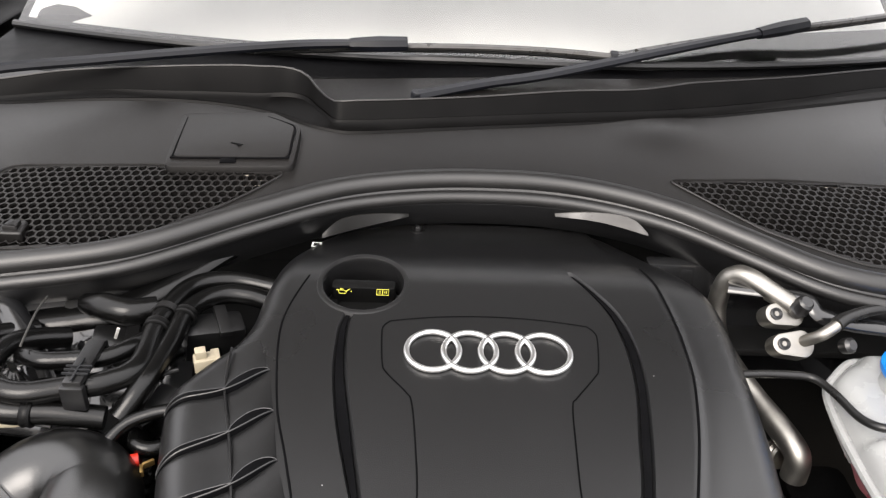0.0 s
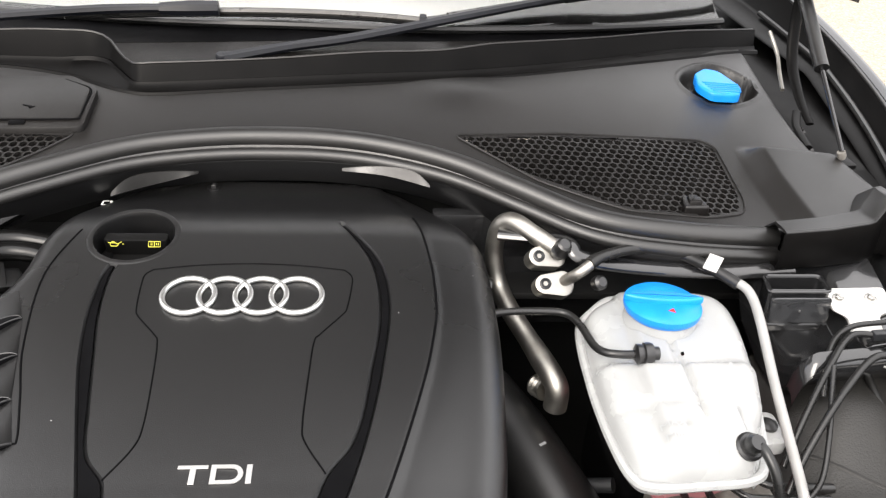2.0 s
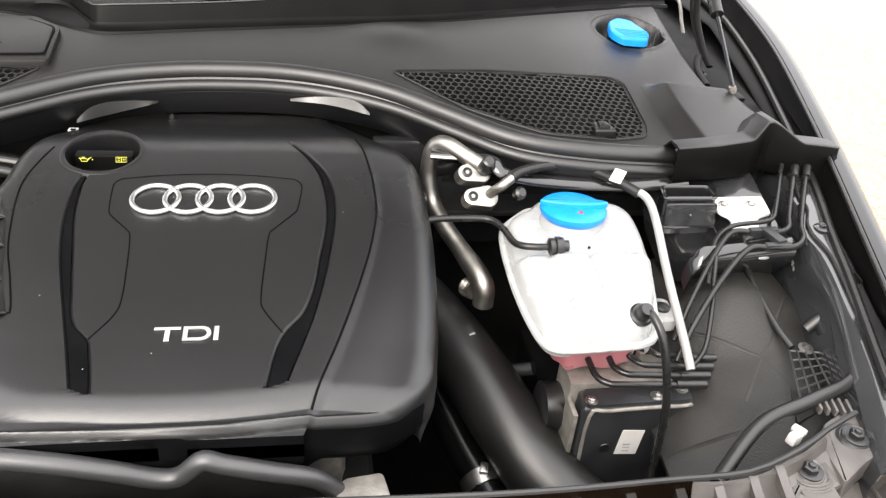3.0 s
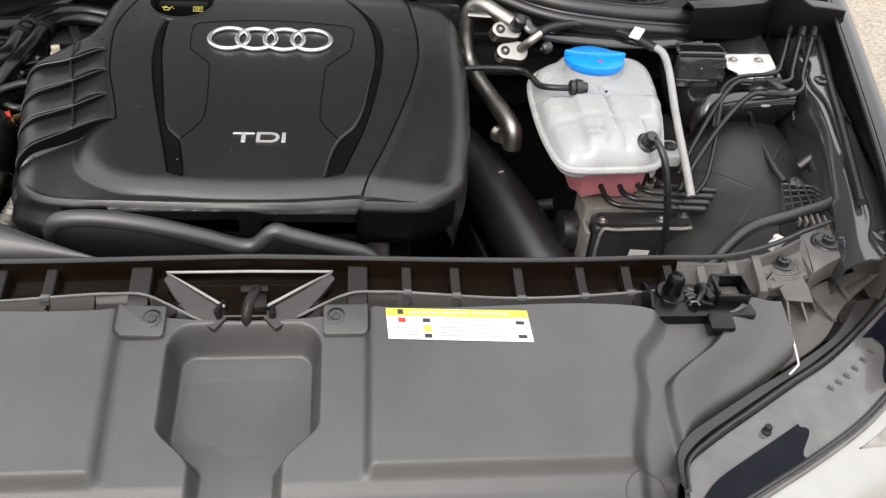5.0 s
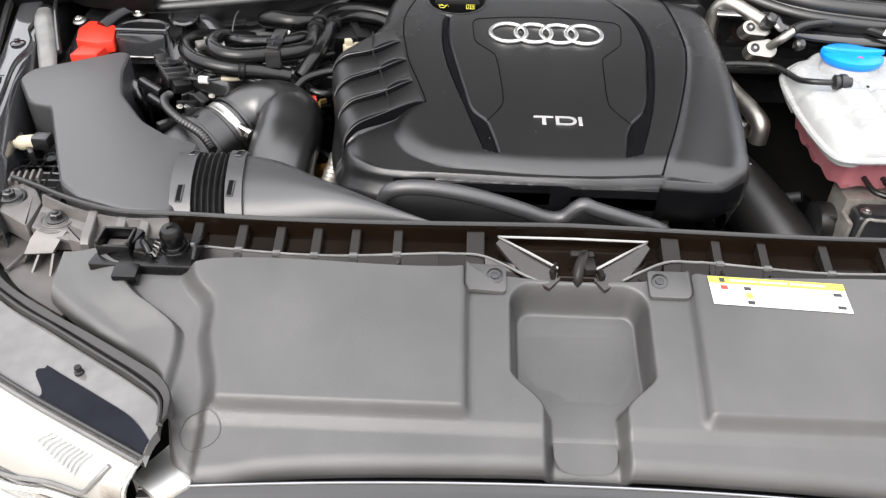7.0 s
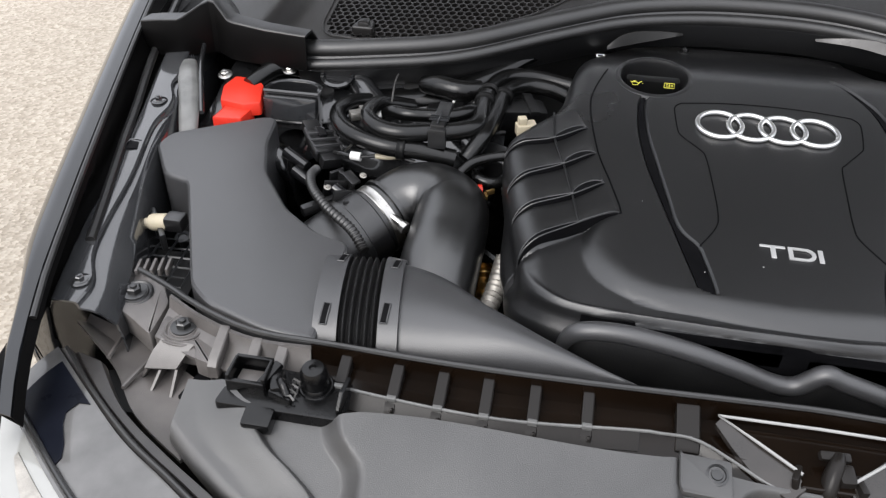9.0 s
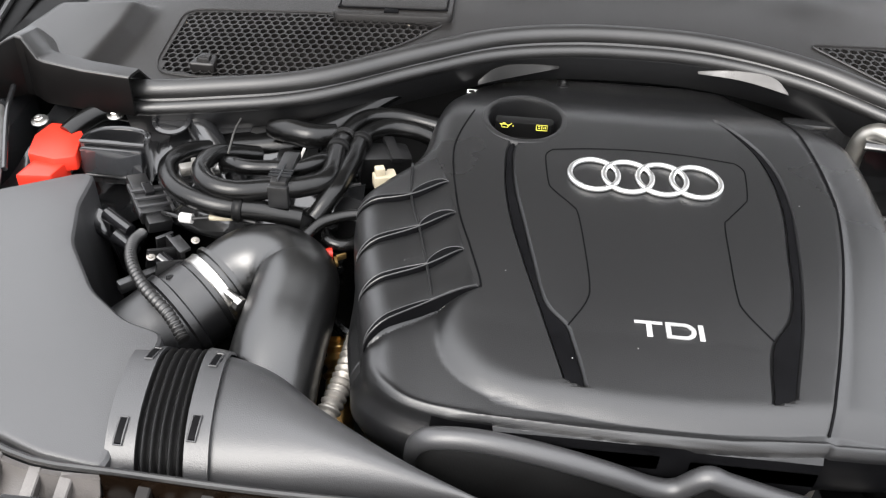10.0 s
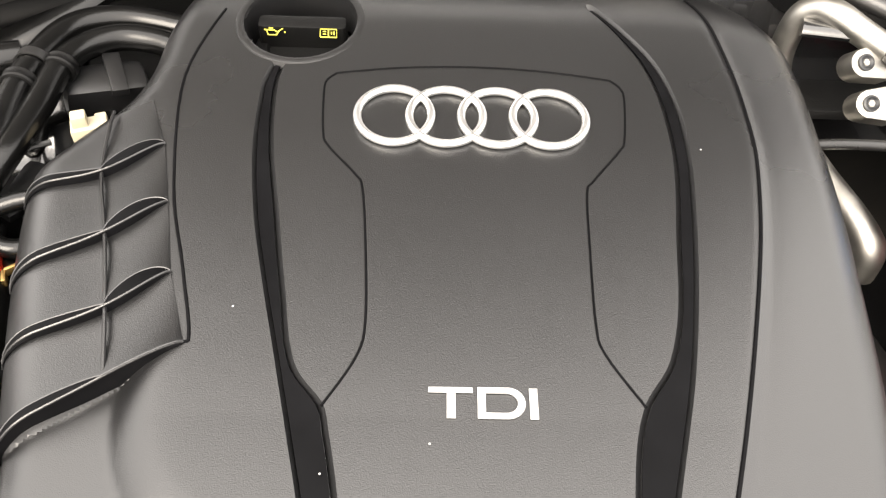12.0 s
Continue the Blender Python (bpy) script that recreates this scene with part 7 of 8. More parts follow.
for pts in ([(0.478, -0.033), (0.520, -0.066), (0.560, -0.098), (0.600, -0.130)], [(0.560, -0.183), (0.600, -0.130), (0.630, -0.090), (0.668, -0.040)], [(0.480, -0.201), (0.540, -0.213), (0.610, -0.227), (0.665, -0.238)], [(0.600, -0.130), (0.612, -0.180), (0.618, -0.228)]):
    part("pressed_crease", tube([(x, y, liner_z(x, y) - 0.0018) for x, y in spline(np.array(pts), 6)], 0.0036, 8, raw=True, flat=0.6), LINER, al, "pressed crease in the felt")
cr = thing("crease_rod", (0.60, -0.05, 0.72), "dusty black rod over the arch liner", "rod")
part("rod", tube([(0.628, 0.0, 0.775), (0.625, -0.05, 0.762), (0.627, -0.10, 0.750), (0.632, -0.13, 0.744)], 0.004, 10, 8), RUBBER, cr)
rh = thing("washer_hose", (0.60, -0.22, 0.73), "dusty black rubber hose curving to the fender", "hose")
part("hose", tube([(0.462, -0.308, 0.745), (0.520, -0.262, 0.765), (0.584, -0.238, 0.770), (0.640, -0.215, 0.772), (0.683, -0.174, 0.778), (0.694, -0.135, 0.782), (0.676, -0.112, 0.775), (0.655, -0.112, 0.755)], 0.0070, 12, 10), RUBBER, rh)
bd = thing("charge_air_hose", (0.31, -0.10, 0.50), "wide black charge air hose beside the engine", "hose")
part("hose", tube([(0.245, 0.08, 0.66), (0.276, 0.024, 0.65), (0.303, -0.04, 0.64), (0.333, -0.11, 0.622), (0.365, -0.168, 0.598), (0.412, -0.212, 0.575), (0.48, -0.222, 0.565)], 0.042, 24, 10), RUBBER, bd)
part("raised_mark", box((0.008, 0.003, 0.001), (0.2975, -0.020, 0.6855), 0, (0, 0, 30)), GREYPRINT, bd)
lh = thing("lower_hose", (0.28, -0.10, 0.50), "black lower hose with a pale metal clamp", "hose")
part("hose", tube([(0.250, 0.02, 0.60), (0.266, -0.033, 0.59), (0.283, -0.09, 0.575), (0.299, -0.133, 0.565), (0.312, -0.175, 0.555), (0.32, -0.23, 0.54)], 0.021, 18, 8), HOSE, lh)
part("clamp", lathe([(0.0225, -0.009), (0.0245, -0.009), (0.025, 0.0), (0.0245, 0.009), (0.0225, 0.009)], (0.301, -0.139, 0.563), (0.27, -0.9, -0.22), 28, caps=False), STEEL, lh, "pale metal clamp")
part("clamp_screw", box((0.010, 0.014, 0.008), (0.300, -0.142, 0.590), 0.002, (10, 0, -15)), STEEL, lh)
b2 = thing("coolant_stub", (0.35, -0.06, 0.60), "dull dark pipe stub below the tank", "pipe")
part("pipe", tube([(0.29, 0.00, 0.62), (0.33, -0.03, 0.635), (0.37, -0.05, 0.655)], 0.008, 12, 6), ABSBOX, b2)
part("hose_end", tube([(0.335, -0.16, 0.60), (0.36, -0.13, 0.62), (0.37, -0.09, 0.62)], 0.020, 14, 6), HOSE, b2)
fp = thing("front_bracket", (0.155, -0.29, 0.70), "small bright alloy bracket under the cover", "bracket")
part("plate", prism(rounded([(0.125, -0.305), (0.175, -0.300), (0.170, -0.270), (0.135, -0.275)], 0.006), 0.728, 0.740, 0.002, 2), CAST, fp)
sb = thing("heater_pipe", (0.24, 0.10, 0.74), "black heater pipe stub behind the cover", "pipe")
part("pipe", tube([(0.205, 0.115, 0.785), (0.232, 0.118, 0.79), (0.252, 0.116, 0.79)], [0.010, 0.012, 0.009], 12, 4), COVER, sb)
bw = thing("bulkhead_rail", (0.42, 0.12, 0.78), "glossy black stamped rail below the seal", "rail")
part("rail", tube([(0.26, 0.150, 0.838), (0.33, 0.128, 0.842), (0.345, 0.112, 0.832), (0.40, 0.110, 0.822), (0.50, 0.100, 0.822), (0.58, 0.095, 0.83)], 0.010, 10, 8, flat=0.6), BAYPAINT, bw)
part("panel", box((0.42, 0.02, 0.16), (0.40, 0.215, 0.75), 0.006), BAYPAINT, bw)
# crescents painted pale as sky reflections on the glossy wall under the seal
for xs, lo, up in ((np.linspace(-0.172, -0.078, 26), [(-0.20, 0.841), (-0.12, 0.856), (-0.078, 0.865)], [(-0.172, 0.849), (-0.160, 0.860), (-0.150, 0.865), (-0.11, 0.868), (-0.078, 0.866)]),
                   (np.linspace(0.085, 0.186, 26), [(0.085, 0.870), (0.134, 0.869), (0.186, 0.862)], [(0.085, 0.871), (0.12, 0.877), (0.15, 0.879), (0.172, 0.875), (0.186, 0.863)])):
    gl = thing("reflection_crescent", (float(xs[12]), 0.21, 0.82), "crescent painted as a sky reflection behind the cover", "heat shield", "heat shields")
    lo, up = curve_of(lo), curve_of(up)
    E = np.array([[(x, float(SEAL_Y(x)) - 0.0300 + 0.004 * w, float(lo(x)) * (1 - w) + float(up(x)) * w) for x in xs] for w in (0, 0.33, 0.67, 1)])
    part("plate", thick(E, (0, 0.002, 0)), CRESCENT if xs[0] > 0 else GLINT, gl)
wf = thing("white_fitting", (0.562, -0.262, 0.735), "small white plastic fitting beside the lock carrier", "fitting")
part("body", join(box((0.014, 0.010, 0.012), (0.560, -0.264, 0.748), 0.003, (0, 10, 25)), box((0.008, 0.014, 0.006), (0.567, -0.258, 0.752), 0.002, (0, 0, 35))), WHITE, wf)


# ---- nose: latch, catches, brackets, lamps, grille ----
hk = thing("bonnet_latch", (0.012, -0.39, 0.72), "black bonnet latch hook in a moulded triangle", "latch")
part("triangle_frame", tube([(-0.010, -0.395, 0.783), (-0.038, -0.3735, 0.785), (-0.066, -0.3525, 0.7865), (0.008, -0.3515, 0.7865), (0.082, -0.3525, 0.7865), (0.054, -0.3735, 0.785), (0.026, -0.395, 0.783)], 0.0013, 8, raw=True), GREYCOAT, hk, "pale moulded edge")
# dark plate stands for the shade inside the triangle
part("shadow_plate", prism([(-0.062, -0.3545), (-0.011, -0.3935), (-0.011, -0.403), (0.027, -0.403), (0.027, -0.3935), (0.078, -0.3545)], 0.774, 0.779, 0.001, 1), SMOKE, hk)
for sx in (-1, 1):
    pl = [(0.008 + sx * 0.074, -0.353), (0.008 + sx * 0.050, -0.360), (0.008 + sx * 0.018, -0.384), (0.008 + sx * 0.018, -0.412), (0.008 + sx * 0.034, -0.406)]
    if sx > 0:
        pl = pl[::-1]
    E = np.array([[(0.008 + sx * 0.072, -0.3535, 0.785), (0.008 + sx * 0.045, -0.3705, 0.783), (0.008 + sx * 0.020, -0.392, 0.780), (0.008 + sx * 0.016, -0.404, 0.778)], [(0.008 + sx * 0.076, -0.357, 0.782), (0.008 + sx * 0.064, -0.376, 0.778), (0.008 + sx * 0.050, -0.395, 0.774), (0.008 + sx * 0.026, -0.411, 0.771)]])
    part("shield", thick(E[::-1] if sx > 0 else E, (0, 0, -0.004)), SHIELD, hk, "glossy smoke-brown shield")
part("guide_cheek", box((0.005, 0.016, 0.030), (-0.011, -0.396, 0.770), 0.0015, (0, -14, -20)), RIBS, hk)
part("guide_cheek", box((0.006, 0.016, 0.026), (0.029, -0.396, 0.770), 0.0015, (0, 8, 12)), RIBS, hk)
part("hook", tube([(0.009, -0.399, 0.764), (0.009, -0.398, 0.774), (0.011, -0.392, 0.782), (0.014, -0.385, 0.787), (0.017, -0.377, 0.788)], [0.0085, 0.0085, 0.0080, 0.007, 0.005], 12, 6, flat=0.8), RIBS, hk)
part("lever", join(box((0.012, 0.016, 0.030), (0.020, -0.389, 0.773), 0.003, (12, 0, 6)), box((0.024, 0.007, 0.005), (0.014, -0.3775, 0.787), 0.0018, (20, 8, 10))), RIBS, hk)
hb = thing("lower_belt_cover", (-0.04, -0.285, 0.70), "gloss black moulded belt cover below the engine cover", "belt cover")
bc = [(-0.188, -0.276, 0.760), (-0.184, -0.283, 0.785), (-0.170, -0.288, 0.798), (-0.137, -0.290, 0.801), (-0.091, -0.291, 0.794), (-0.045, -0.290, 0.780), (-0.013, -0.289, 0.768), (0.006, -0.289, 0.769), (0.024, -0.289, 0.785), (0.040, -0.290, 0.781), (0.075, -0.290, 0.770), (0.110, -0.288, 0.757), (0.13, -0.284, 0.735)]
# rim in paler plastic for its lit roll, face in black for shade
part("rim", tube(bc, 0.0085, 14, 8), DUCT, hb)
q = spline(np.array(bc), 6)
P = np.stack([q + np.array((0, -0.004, -0.004)), q + np.array((0, -0.012, -0.020)), q * np.array((1, 1, 0)) + np.array((0, -0.012, 0.70)), q * np.array((1, 1, 0)) + np.array((0, 0.0, 0.66))], 0)
part("face", thick(P, (0, 0.004, 0)), CAPBLACK, hb)


def catch(s):
    """The bonnet catch beside the radiator cover: plate, spring pin, rubber stop."""
    cx = 0.008 + s * 0.412
    k = thing("bonnet_catch", (cx, -0.385, 0.74), "black metal bonnet catch with a rubber stop", "bonnet catch", "bonnet catches")
    base = part("plate", prism(rounded([(cx - 0.054, -0.408), (cx + 0.052, -0.408), (cx + 0.050, -0.366), (cx - 0.048, -0.360)], 0.005), 0.748, 0.763, 0.002, 2), CATCH, k, "black catch plate")
    w = cx + s * 0.032
    part("window_frame", join(box((0.032, 0.0035, 0.016), (w, -0.368, 0.770), 0.001), box((0.0035, 0.024, 0.016), (w - 0.015, -0.380, 0.770), 0.001), box((0.0035, 0.024, 0.016), (w + 0.015, -0.380, 0.770), 0.001), box((0.032, 0.004, 0.012), (w, -0.392, 0.768), 0.001)), CATCH, base)
    part("window", box((0.022, 0.016, 0.003), (w, -0.380, 0.7655), 0.001), CORNER, base)
    part("pawl", join(box((0.012, 0.022, 0.012), (cx + s * 0.008, -0.384, 0.768), 0.003, (0, 0, 20)), box((0.020, 0.008, 0.008), (cx + s * 0.002, -0.394, 0.766), 0.002, (0, 10, -12)), box((0.008, 0.026, 0.006), (cx + s * 0.016, -0.380, 0.772), 0.002, (15, 0, -25))), CATCH, k)
    part("side_cheek", prism([(0, 0), (0.034, 0.004), (0.034, 0.016), (0.012, 0.022), (0.0, 0.014)], -0.0016, 0.0016, 0.0008, 1, Matrix(((0, 0, 1, cx - s * 0.048), (1, 0, 0, -0.404), (0, 1, 0, 0.756), (0, 0, 0, 1)))), CATCH, k)
    part("spring", tube([(cx - s * 0.006 + 0.004 * math.cos(q * 1.3), -0.398 + 0.0012 * q, 0.767 + 0.004 * math.sin(q * 1.3)) for q in range(20)], 0.0011, 6, raw=True), LAMPGREY, k, "small dark steel spring")
    part("striker", tube([(cx - s * 0.004, -0.396, 0.770), (cx + s * 0.001, -0.390, 0.776), (cx + s * 0.006, -0.384, 0.772)], 0.0034, 10, 5), CATCH, k)
    q = 1.0 if s < 0 else 0.72
    part("rubber_stop", lathe([(0.0128 * q, 0), (0.0125 * q, 0.004), (0.0110 * q, 0.006), (0.0118 * q, 0.010), (0.0110 * q, 0.020), (0.0085 * q, 0.0245), (0.003, 0.0255), (0.002, 0.0235)], (cx - s * 0.022, -0.377, 0.764), (0, -0.15, 1), 20), CATCH, k, "round rubber stop")
    part("stop_collar", lathe([(0.0145, 0), (0.015, 0.002), (0.0135, 0.004), (0.012, 0.004)], (cx - s * 0.022, -0.377, 0.762), (0, -0.15, 1), 20), CATCH, k)
    part("peg", box((0.024, 0.018, 0.014), (cx + s * 0.014, -0.414, 0.757), 0.003, (12, 0, 0)), CATCH, k)
    k.location.z += 0.015


def fin(p, q, r, w):
    """A thin three-cornered web."""
    P = np.array([[p, q], [r, r]], float)
    v, f = thick(P, (w, 0, 0))
    return v, f


def corner_bracket(s):
    """Screwed plastic corner of the lock carrier with its ribbed support."""
    b = thing("carrier_corner", (0.008 + s * 0.56, -0.33, 0.73), "grey-black plastic carrier corner with two screws", "carrier corner", "carrier corners")
    X = lambda x: 0.006 + s * x
    turn = lambda o: [(X(x), y) for x, y in (o if s < 0 else o[::-1])]
    plate = part("outer_plate", prism(rounded(turn([(0.562, -0.288), (0.580, -0.262), (0.612, -0.246), (0.634, -0.262), (0.630, -0.292), (0.590, -0.313), (0.559, -0.333)]), 0.006), 0.740, 0.7645, 0.003, 2), CORNER, b)
    inner = part("inner_plate", prism(rounded(turn([(0.498, -0.312), (0.530, -0.298), (0.558, -0.288), (0.5555, -0.333), (0.546, -0.336), (0.514, -0.337), (0.508, -0.352), (0.492, -0.356)]), 0.004), 0.738, 0.7635, 0.003, 2), CORNER, b)
    for k, (x, y, z, o) in enumerate(((0.599, -0.283, 0.7650, plate), (0.533, -0.318, 0.7640, inner))):
        part("washer", lathe([(0.017, 0.0), (0.0175, 0.0012), (0.016, 0.002), (0.0145, 0.001), (0.0135, 0.0012), (0.0125, 0.0028), (0.010, 0.003)], (X(x), y, z - 0.0008), (0, -0.1, 1), 28), CORNER if k else COVER, o)
        hexbolt(b, (X(x), y, z + 0.001), 0.0070, COVER, name="screw", label="black flanged screw")
    for k in range(3):
        a = np.linspace(-2.6, 0.3, 12)
        r = 0.0175 + 0.0028 * k
        part("raised_ring", tube([(X(0.533) - s * r * math.cos(t), -0.320 + r * math.sin(t) * 0.8, 0.7642 - 0.0012 * k) for t in a], 0.0011, 6, raw=True), CORNER, inner)
    T = np.array([[(X(0.547), -0.334, 0.7635), (X(0.515), -0.336, 0.7635)], [(X(0.552), -0.344, 0.757), (X(0.521), -0.343, 0.757)], [(X(0.557), -0.355, 0.745), (X(0.529), -0.351, 0.745)]])
    tongue = part("tongue", thick(T if s < 0 else T[:, ::-1], (0, 0.002, -0.003)), CORNER, b)
    for p, q in (((0.556, -0.355), (0.566, -0.354)), ((0.544, -0.354), (0.549, -0.374)), ((0.530, -0.351), (0.529, -0.373))):
        part("support_rib", fin((X(p[0]), p[1], 0.744), (X(q[0]), q[1], 0.728), (X(p[0] + 0.004), p[1] + 0.030, 0.728), 0.0024), CORNER, tongue)
    # black block stands for the shaded gap behind the tongue
    part("gap", box((0.014, 0.040, 0.004), (X(0.503), -0.362, 0.743), 0.001, (0, 0, 10 * s)), STRIPE, b)
    for k in range(5):
        part("comb_rib", box((0.003, 0.020, 0.008), (X(0.585 + 0.007 * k), -0.240 - 0.002 * k, 0.767), 0.0008, (0, 0, -12 * s)), CORNER, plate)
    hexbolt(b, (X(0.655), -0.271, 0.768), 0.0085, BAYPAINT, name="screw")


def headlamp(s):
    h = thing("headlamp", (s * 0.50, -0.50, 0.50), "clear headlamp with a glossy grey housing strip", "headlamp", "headlamps")
    X = lambda q, z: np.array([(0.008 + s * x, y, z + 0.0 * x) for x, y in q])
    edge = spline(X([(0.346, -0.562), (0.350, -0.540), (0.364, -0.520), (0.393, -0.501), (0.440, -0.473), (0.489, -0.445), (0.548, -0.407), (0.592, -0.360)], 0.744), 8)
    a = spline(X([(0.354, -0.570), (0.364, -0.541), (0.395, -0.518), (0.445, -0.487), (0.495, -0.456), (0.545, -0.426), (0.60, -0.383), (0.655, -0.338)], 0.737), 8)
    b = spline(X([(0.362, -0.590), (0.395, -0.573), (0.430, -0.555), (0.476, -0.531), (0.530, -0.500), (0.570, -0.472), (0.625, -0.428), (0.675, -0.385)], 0.726), 8)
    n = len(a)
    face = (lambda P: P) if s < 0 else (lambda P: P[::-1])
    # broad rubber seal: a flat band, a groove and a bead against the lamp
    across = ((0.0, -0.006), (0.02, 0.0), (0.10, 0.003), (0.55, 0.003), (0.62, -0.001), (0.70, 0.0025), (0.80, 0.003), (0.88, -0.001), (1.0, -0.004))
    S = np.array([edge * (1 - w) + a * w + np.array((0, 0, 0.002 + dz)) for w, dz in across])
    part("seal", thick(face(S), (0, 0, -0.004)), SEALBAND, h, "broad dusty rubber lamp seal", 30)
    part("seal_bead", tube(edge * 0.2 + a * 0.8 + np.array((0, 0, 0.004)), 0.0022, 8, raw=True), RUBBER, h)
    row = lambda w, lift=0.0: a * (1 - w) + b * w + np.array((0, 0, lift + 0.003 * math.sin(w * math.pi)))
    strip = part("housing_strip", thick(face(np.array([row(w) for w in (0, 0.05, 0.25, 0.5, 0.75, 0.95, 1)])), (0, 0, -0.012)), LAMPGREY, h, "glossy grey housing strip")
    ws = np.linspace(0.50, 0.96, 9)
    I = np.zeros((9, 24, 3))
    for i, w in enumerate(ws):
        end = n * (0.44 + 0.03 * math.sin((w - 0.5) * 11) + 0.02 * (w < 0.55))
        r = row(w, 0.0012)
        for j, u in enumerate(np.linspace(0.5, end, 24)):
            k = int(u)
            I[i, j] = r[k] * (1 - u + k) + r[min(k + 1, n - 1)] * (u - k)
    part("dark_inset", thick(face(I), (0, 0, -0.001)), INSET, strip, "blue-black inset")
    J = np.array([[row(w, 0.0012)[int(u)] for u in np.linspace(n * (0.80 + 0.04 * math.sin(w * 5)), n * 0.94, 10)] for w in np.linspace(0.08, 0.96, 8)])
    part("dark_inset", thick(face(J), (0, 0, -0.001)), INSET, strip, "blue-black inset")
    c0 = row(0.33)[int(n * 0.40)]
    part("clip_stud", join(lathe([(0.0042, 0), (0.0042, 0.002), (0.0025, 0.003), (0.0025, 0.005), (0.0034, 0.006), (0.003, 0.008)], tuple(c0), (0, 0, 1), 12)), DARK, strip)
    part("edge_trim", tube(b + np.array((0, 0, 0.002)), 0.0022, 8, raw=True), COVER, h)
    part("lens_rim", tube(b + np.array((s * 0.002, -0.004, -0.001)), 0.0026, 8, raw=True), LAMPGREY, h)
    # lens falls and bulges towards a bright lower rim
    low = spline(X([(0.372, -0.600), (0.415, -0.594), (0.455, -0.586), (0.495, -0.573), (0.539, -0.556), (0.589, -0.543), (0.635, -0.505), (0.690, -0.440)], 0.650), 8)
    d = np.array((s * 0.35, -0.94, 0))
    lrow = lambda w, lift=0.0: b * (1 - w) + low * w + d * (0.020 * math.sin(math.pi * w ** 0.8) + lift) + np.array((0, 0, 0.014 * math.sin(math.pi * w) - 0.001 + lift))
    L = np.array([lrow(w) for w in np.linspace(0, 1, 12)])
    lens = part("lens", thick(face(L), (0, 0.003, -0.003)), LENS, h, "bright clear lens", 50)
    part("chrome_bezel", tube(low + np.array((0, -0.004, -0.006)), 0.0085, 12, raw=True), CHROME, h, "chrome lower rim")
    k0, k1 = int(n * 0.10), int(n * 0.86)
    ring = [lrow(0.14, 0.001)[k0], lrow(0.35, 0.001)[k0 + 1], lrow(0.58, 0.001)[k0 + 3]] + [lrow(0.68 - 0.10 * math.sin((k - k0) * 0.22), 0.001)[k] for k in range(k0 + 6, k1, 4)]
    part("reflector_rim", tube(ring, 0.0022, 8, 6), PALESTRIP, lens, "yellowed reflector rim")
    part("reflector_edge", tube([p + np.array((0, -0.004, -0.008)) for p in ring[2:]], 0.0026, 8, 6), REFLECT, lens, "chrome reflector edge")
    band = np.array([[lrow(w, 0.0007)[k] for k in range(2, int(n * 0.92))] for w in (0.70, 0.76, 0.82)])
    part("lower_reflector", thick(face(band), (0, 0.0005, -0.0005)), DARKCHROME, lens, "dark polished lower reflector")
    band = np.array([[lrow(w, 0.0009)[k] for k in range(4, int(n * 0.90))] for w in (0.86, 0.90)])
    part("light_guide", thick(face(band), (0, 0.0005, -0.0005)), CAST, lens, "grey light guide")
    # grey wedge paints a dark reflection on the lens
    wedge = np.array([[lrow(0.10 + 0.12 * q * math.sin(math.pi * (k - n * 0.55) / (n * 0.32)), 0.0008)[k] for k in range(int(n * 0.55), int(n * 0.87))] for q in (0.0, 0.5, 1.0)])
    part("reflection_wedge", thick(face(wedge), (0, 0.0006, -0.0006)), CAST, lens, "grey wedge painted as a reflection in the lens")
    inner_end = np.array([[lrow(w, 0.0006)[k] for k in range(1, k0 + 1)] for w in np.linspace(0.03, 0.75, 6)])
    part("inner_cell", thick(face(inner_end), (0, 0.0005, -0.0005)), CAST, lens, "dull grey inner cell")
    for k in range(10):
        i0 = int(n * 0.16) + k
        part("optic_ridge", tube([tuple(lrow(0.12, 0.0012)[i0]), tuple(lrow(0.24 - 0.006 * k, 0.0014)[i0 + 1]), tuple(lrow(0.38 - 0.016 * k, 0.0012)[i0 + 1])], 0.0007, 6, 2), GREYPRINT, lens)
    for k in range(7 if s > 0 else 0):
        i0 = int(n * 0.62) + 2 * k
        part("type_mark", box((0.006, 0.004, 0.0004), tuple(row(0.35, 0.0006)[i0]), 0, (0, 12, -38 * s)), STRIPGREY, strip)


def wing_shelf(s):
    """Grey shelf between carrier corner and lamp seal."""
    q = [(0.470, -0.372), (0.530, -0.340), (0.600, -0.305), (0.655, -0.285)]
    inn = [(0.486, -0.440), (0.545, -0.402), (0.592, -0.352), (0.655, -0.305)]
    A, B = spline(np.array([(s * x + 0.008, y, 0.732) for x, y in q]), 8), spline(np.array([(s * x + 0.008, y, 0.740) for x, y in inn]), 8)
    P = np.stack([A, A * 0.6 + B * 0.4 + np.array((0, 0, -0.006)), B], 0)
    g = thing("lamp_shelf", (s * 0.56, -0.36, 0.70), "grey-black plastic shelf beside the headlamp", "shelf", "lamp shelves")
    part("shelf", thick(P if s > 0 else P[::-1], (0, 0, -0.004)), CORNER, g)
    for k in range(2):
        i0 = 12 + 5 * k
        part("rib", tube([tuple(A[i0] + np.array((0, 0, 0.001))), tuple(B[i0] + np.array((0, 0, 0.001)))], 0.0022, 6, 3), CORNER, g)


# thin white rod stands for the light showing in the edge gap
lg = thing("light_gap_rod", (0.505, -0.42, 0.73), "white rod painted as light in the radiator cover's edge gap", "wire")
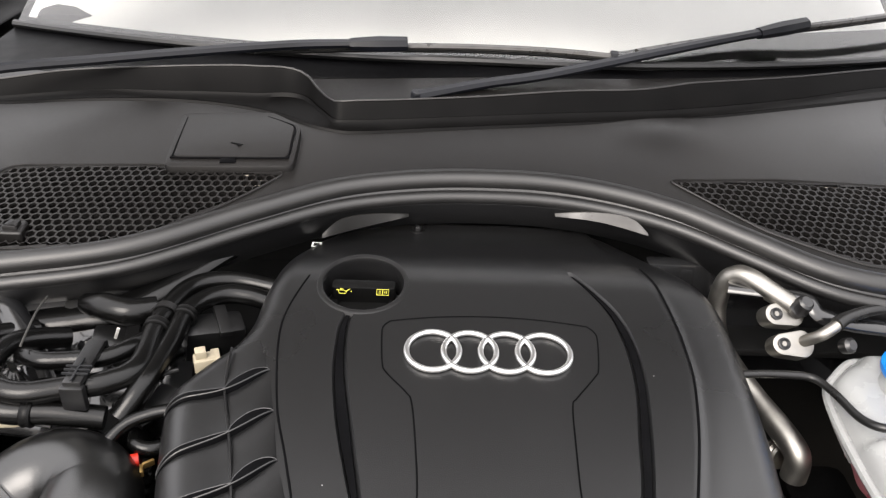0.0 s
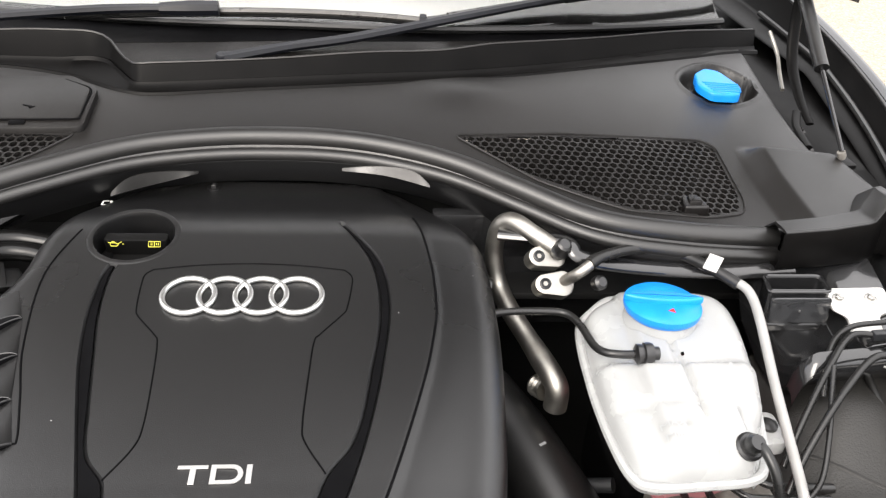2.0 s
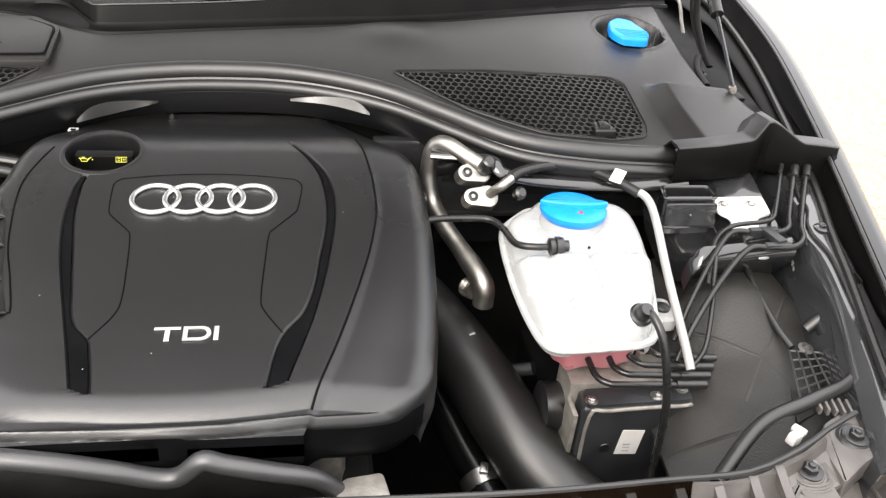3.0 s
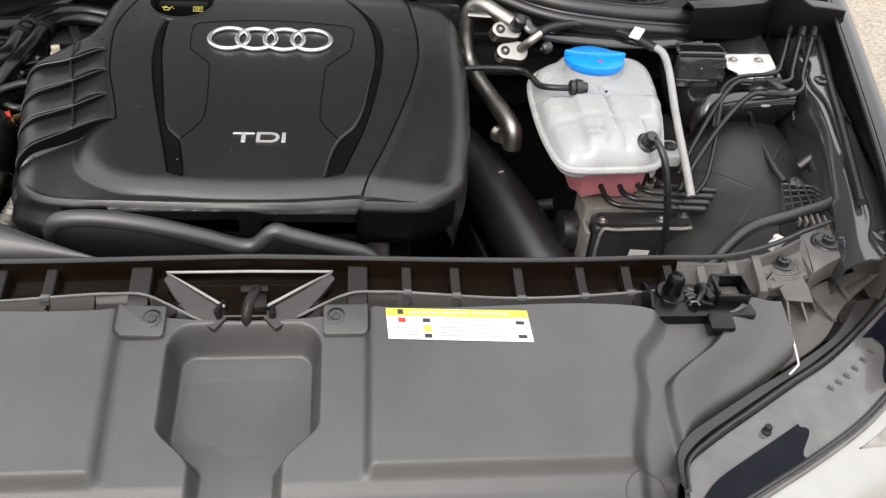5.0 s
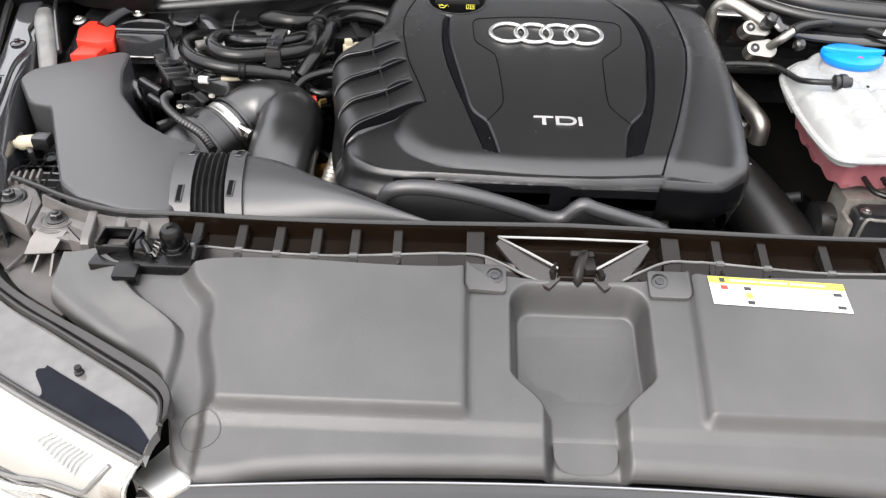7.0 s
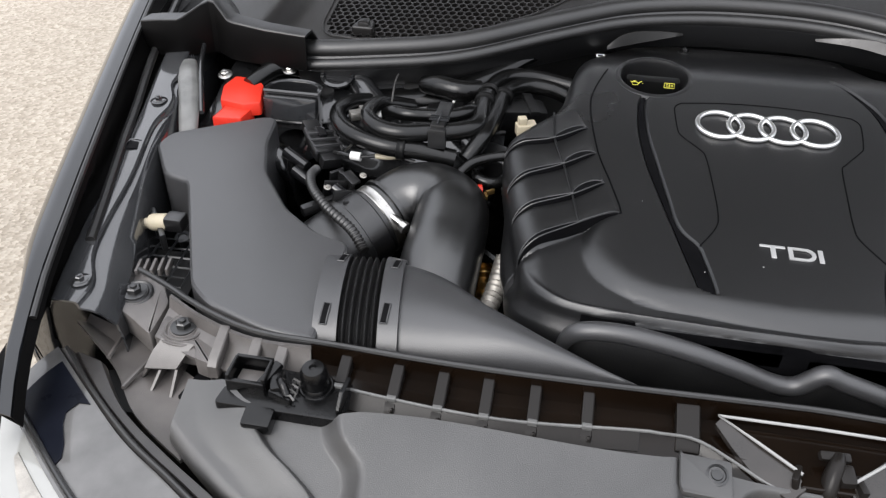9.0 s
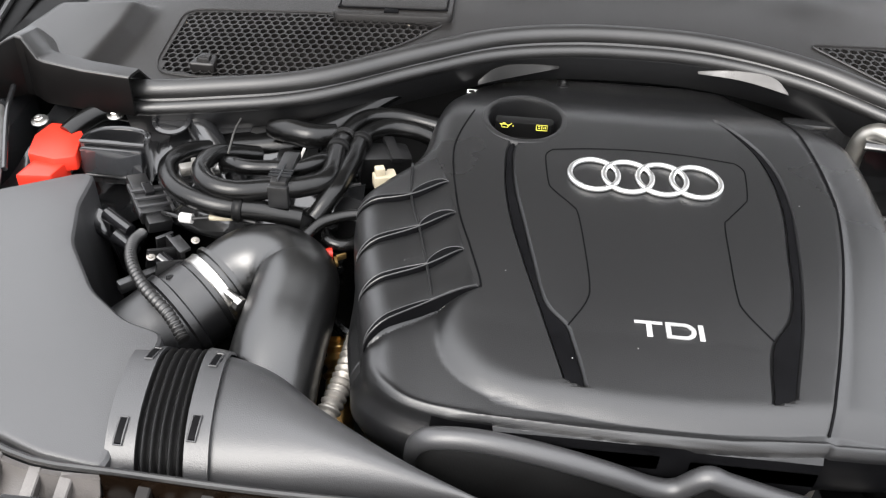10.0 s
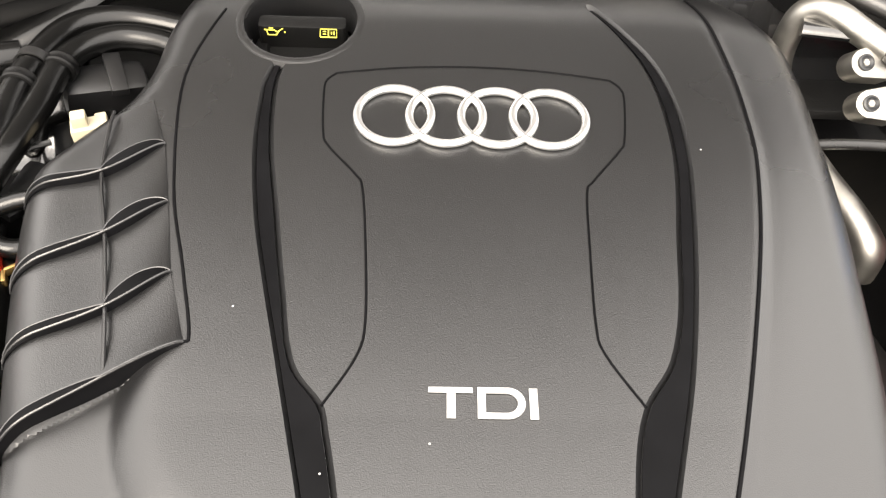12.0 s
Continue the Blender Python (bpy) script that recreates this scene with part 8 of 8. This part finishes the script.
part("wire", tube([(0.510, -0.404, 0.759), (0.506, -0.426, 0.757), (0.501, -0.447, 0.755), (0.498, -0.451, 0.754), (0.488, -0.459, 0.753)], 0.0009, 8, 4), WHITE, lg)

for s in (-1, 1):
    catch(s)
    corner_bracket(s)
    headlamp(s)
    wing_shelf(s)

# grille surround and bumper
gr = thing("grille_surround", (0, -0.60, 0.45), "gloss black grille surround with a thin polished bead", "grille trim")
xs = np.linspace(-0.36, 0.376, 60)
P = np.zeros((8, 60, 3))
for j, x in enumerate(xs):
    y0 = -0.5775 - 0.0125 * (abs(x - 0.008) / 0.30) ** 2
    for i, (dy, dz) in enumerate(((0.004, 0.694), (-0.003, 0.698), (-0.010, 0.697), (-0.016, 0.690), (-0.024, 0.688), (-0.032, 0.680), (-0.038, 0.660), (-0.040, 0.620))):
        P[i, j] = (x, y0 + dy, dz)
part("frame", thick(P, (0, 0.004, -0.002)), GLOSS, gr, "gloss black frame", 35)
part("bright_bead", tube([tuple(p) for p in P[1] + np.array((0, 0.001, 0.0004))], 0.0014, 8, raw=True), DARKCHROME, gr, "thin polished bead")
G = np.zeros((3, 40, 3))
for j, x in enumerate(np.linspace(-0.262, 0.285, 40)):
    y0 = -0.5775 - 0.0125 * (abs(x - 0.008) / 0.30) ** 2
    for i, (dy, dz) in enumerate(((-0.0165, 0.6915), (-0.024, 0.690), (-0.033, 0.681))):
        G[i, j] = (x, y0 + dy, dz)
part("shadow_gap", thick(G, (0, 0.001, -0.002)), STRIPE, gr, "black slot")
for k in range(6):
    part("slat", box((0.68, 0.02, 0.010), (0.008, -0.62, 0.60 - 0.045 * k), 0.003), COVER, gr)
for s in (-1, 1):
    part("chrome_foot", prism(rounded([(0.006 + s * 0.350, -0.548), (0.006 + s * 0.332, -0.575), (0.006 + s * 0.322, -0.594), (0.006 + s * 0.345, -0.612), (0.006 + s * 0.376, -0.590)][::-s], 0.006), 0.66, 0.702, 0.004, 2), CHROME, gr)
bp = thing("bumper", (0, -0.55, 0.25), "glossy black front bumper skin", "bumper")
P = np.zeros((6, 60, 3))
for j, u in enumerate(np.linspace(-1, 1, 60)):
    x = 0.80 * u
    y = -0.665 + 0.34 * abs(u) ** 3.2
    for i, (g, z) in enumerate(((0.0, 0.643 - 0.02 * abs(u)), (0.010, 0.62), (0.016, 0.54), (0.010, 0.42), (0.0, 0.30), (-0.02, 0.24))):
        P[i, j] = (x + g * u, y - g * 0.6, z)
part("skin", thick(P, (0, 0.006, 0)), PAINT, bp, angle=50)

# gas strut and hinge by the washer cap
gs = thing("gas_strut", (0.704, 0.262, 0.88), "black gas strut with a slim grey rod", "gas strut")
part("rod", tube([(0.704, 0.263, 0.893), (0.711, 0.379, 0.965)], 0.0030, 12, 3), GLOSS, gs, "slim polished rod")
part("barrel", tube([(0.7105, 0.374, 0.962), (0.718, 0.50, 1.041), (0.722, 0.56, 1.08)], 0.0095, 14, 3), COVER, gs)
part("ball_joint", lathe([(0.0045, 0), (0.0058, 0.004), (0.0050, 0.010)], (0.7065, 0.263, 0.884), (-0.4, 0, 1), 14), CAST, gs)
part("ball_plate", prism(rounded([(0.698, 0.248), (0.722, 0.250), (0.720, 0.285), (0.700, 0.282)], 0.004), 0.876, 0.881, 0.001, 2), WALL, gs, "black mounting plate")
hg = thing("hinge_unit", (0.68, 0.50, 0.88), "black bonnet hinge arm beside the cowl", "hinge")
part("arm", tube([(0.735, 0.40, 0.872), (0.735, 0.45, 0.895), (0.738, 0.50, 0.930), (0.742, 0.53, 0.985), (0.744, 0.54, 1.06)], [0.006, 0.008, 0.009, 0.009, 0.009], 10, 8, flat=0.5), WALL, hg)
part("strip", tube([(0.662, 0.368, 0.933), (0.668, 0.398, 0.945), (0.672, 0.425, 0.962), (0.668, 0.455, 0.985)], 0.0028, 8, 6), ALU, hg, "pale metal strip")
part("link", tube([(0.700, 0.33, 0.868), (0.705, 0.38, 0.875), (0.722, 0.42, 0.882)], 0.006, 8, 6, flat=0.6), WALL, hg)
for hx, hy in ((0.708, 0.345), (0.726, 0.405), (0.715, 0.315)):
    hexbolt(hg, (hx, hy, 0.858), 0.0055, RIBS, name="hinge_bolt")
part("corner", tube([(0.64, 0.50, 1.10), (0.68, 0.49, 1.075), (0.73, 0.48, 1.085), (0.77, 0.48, 1.11)], [0.018, 0.024, 0.022, 0.014], 12, 8), RUBBER, hg)
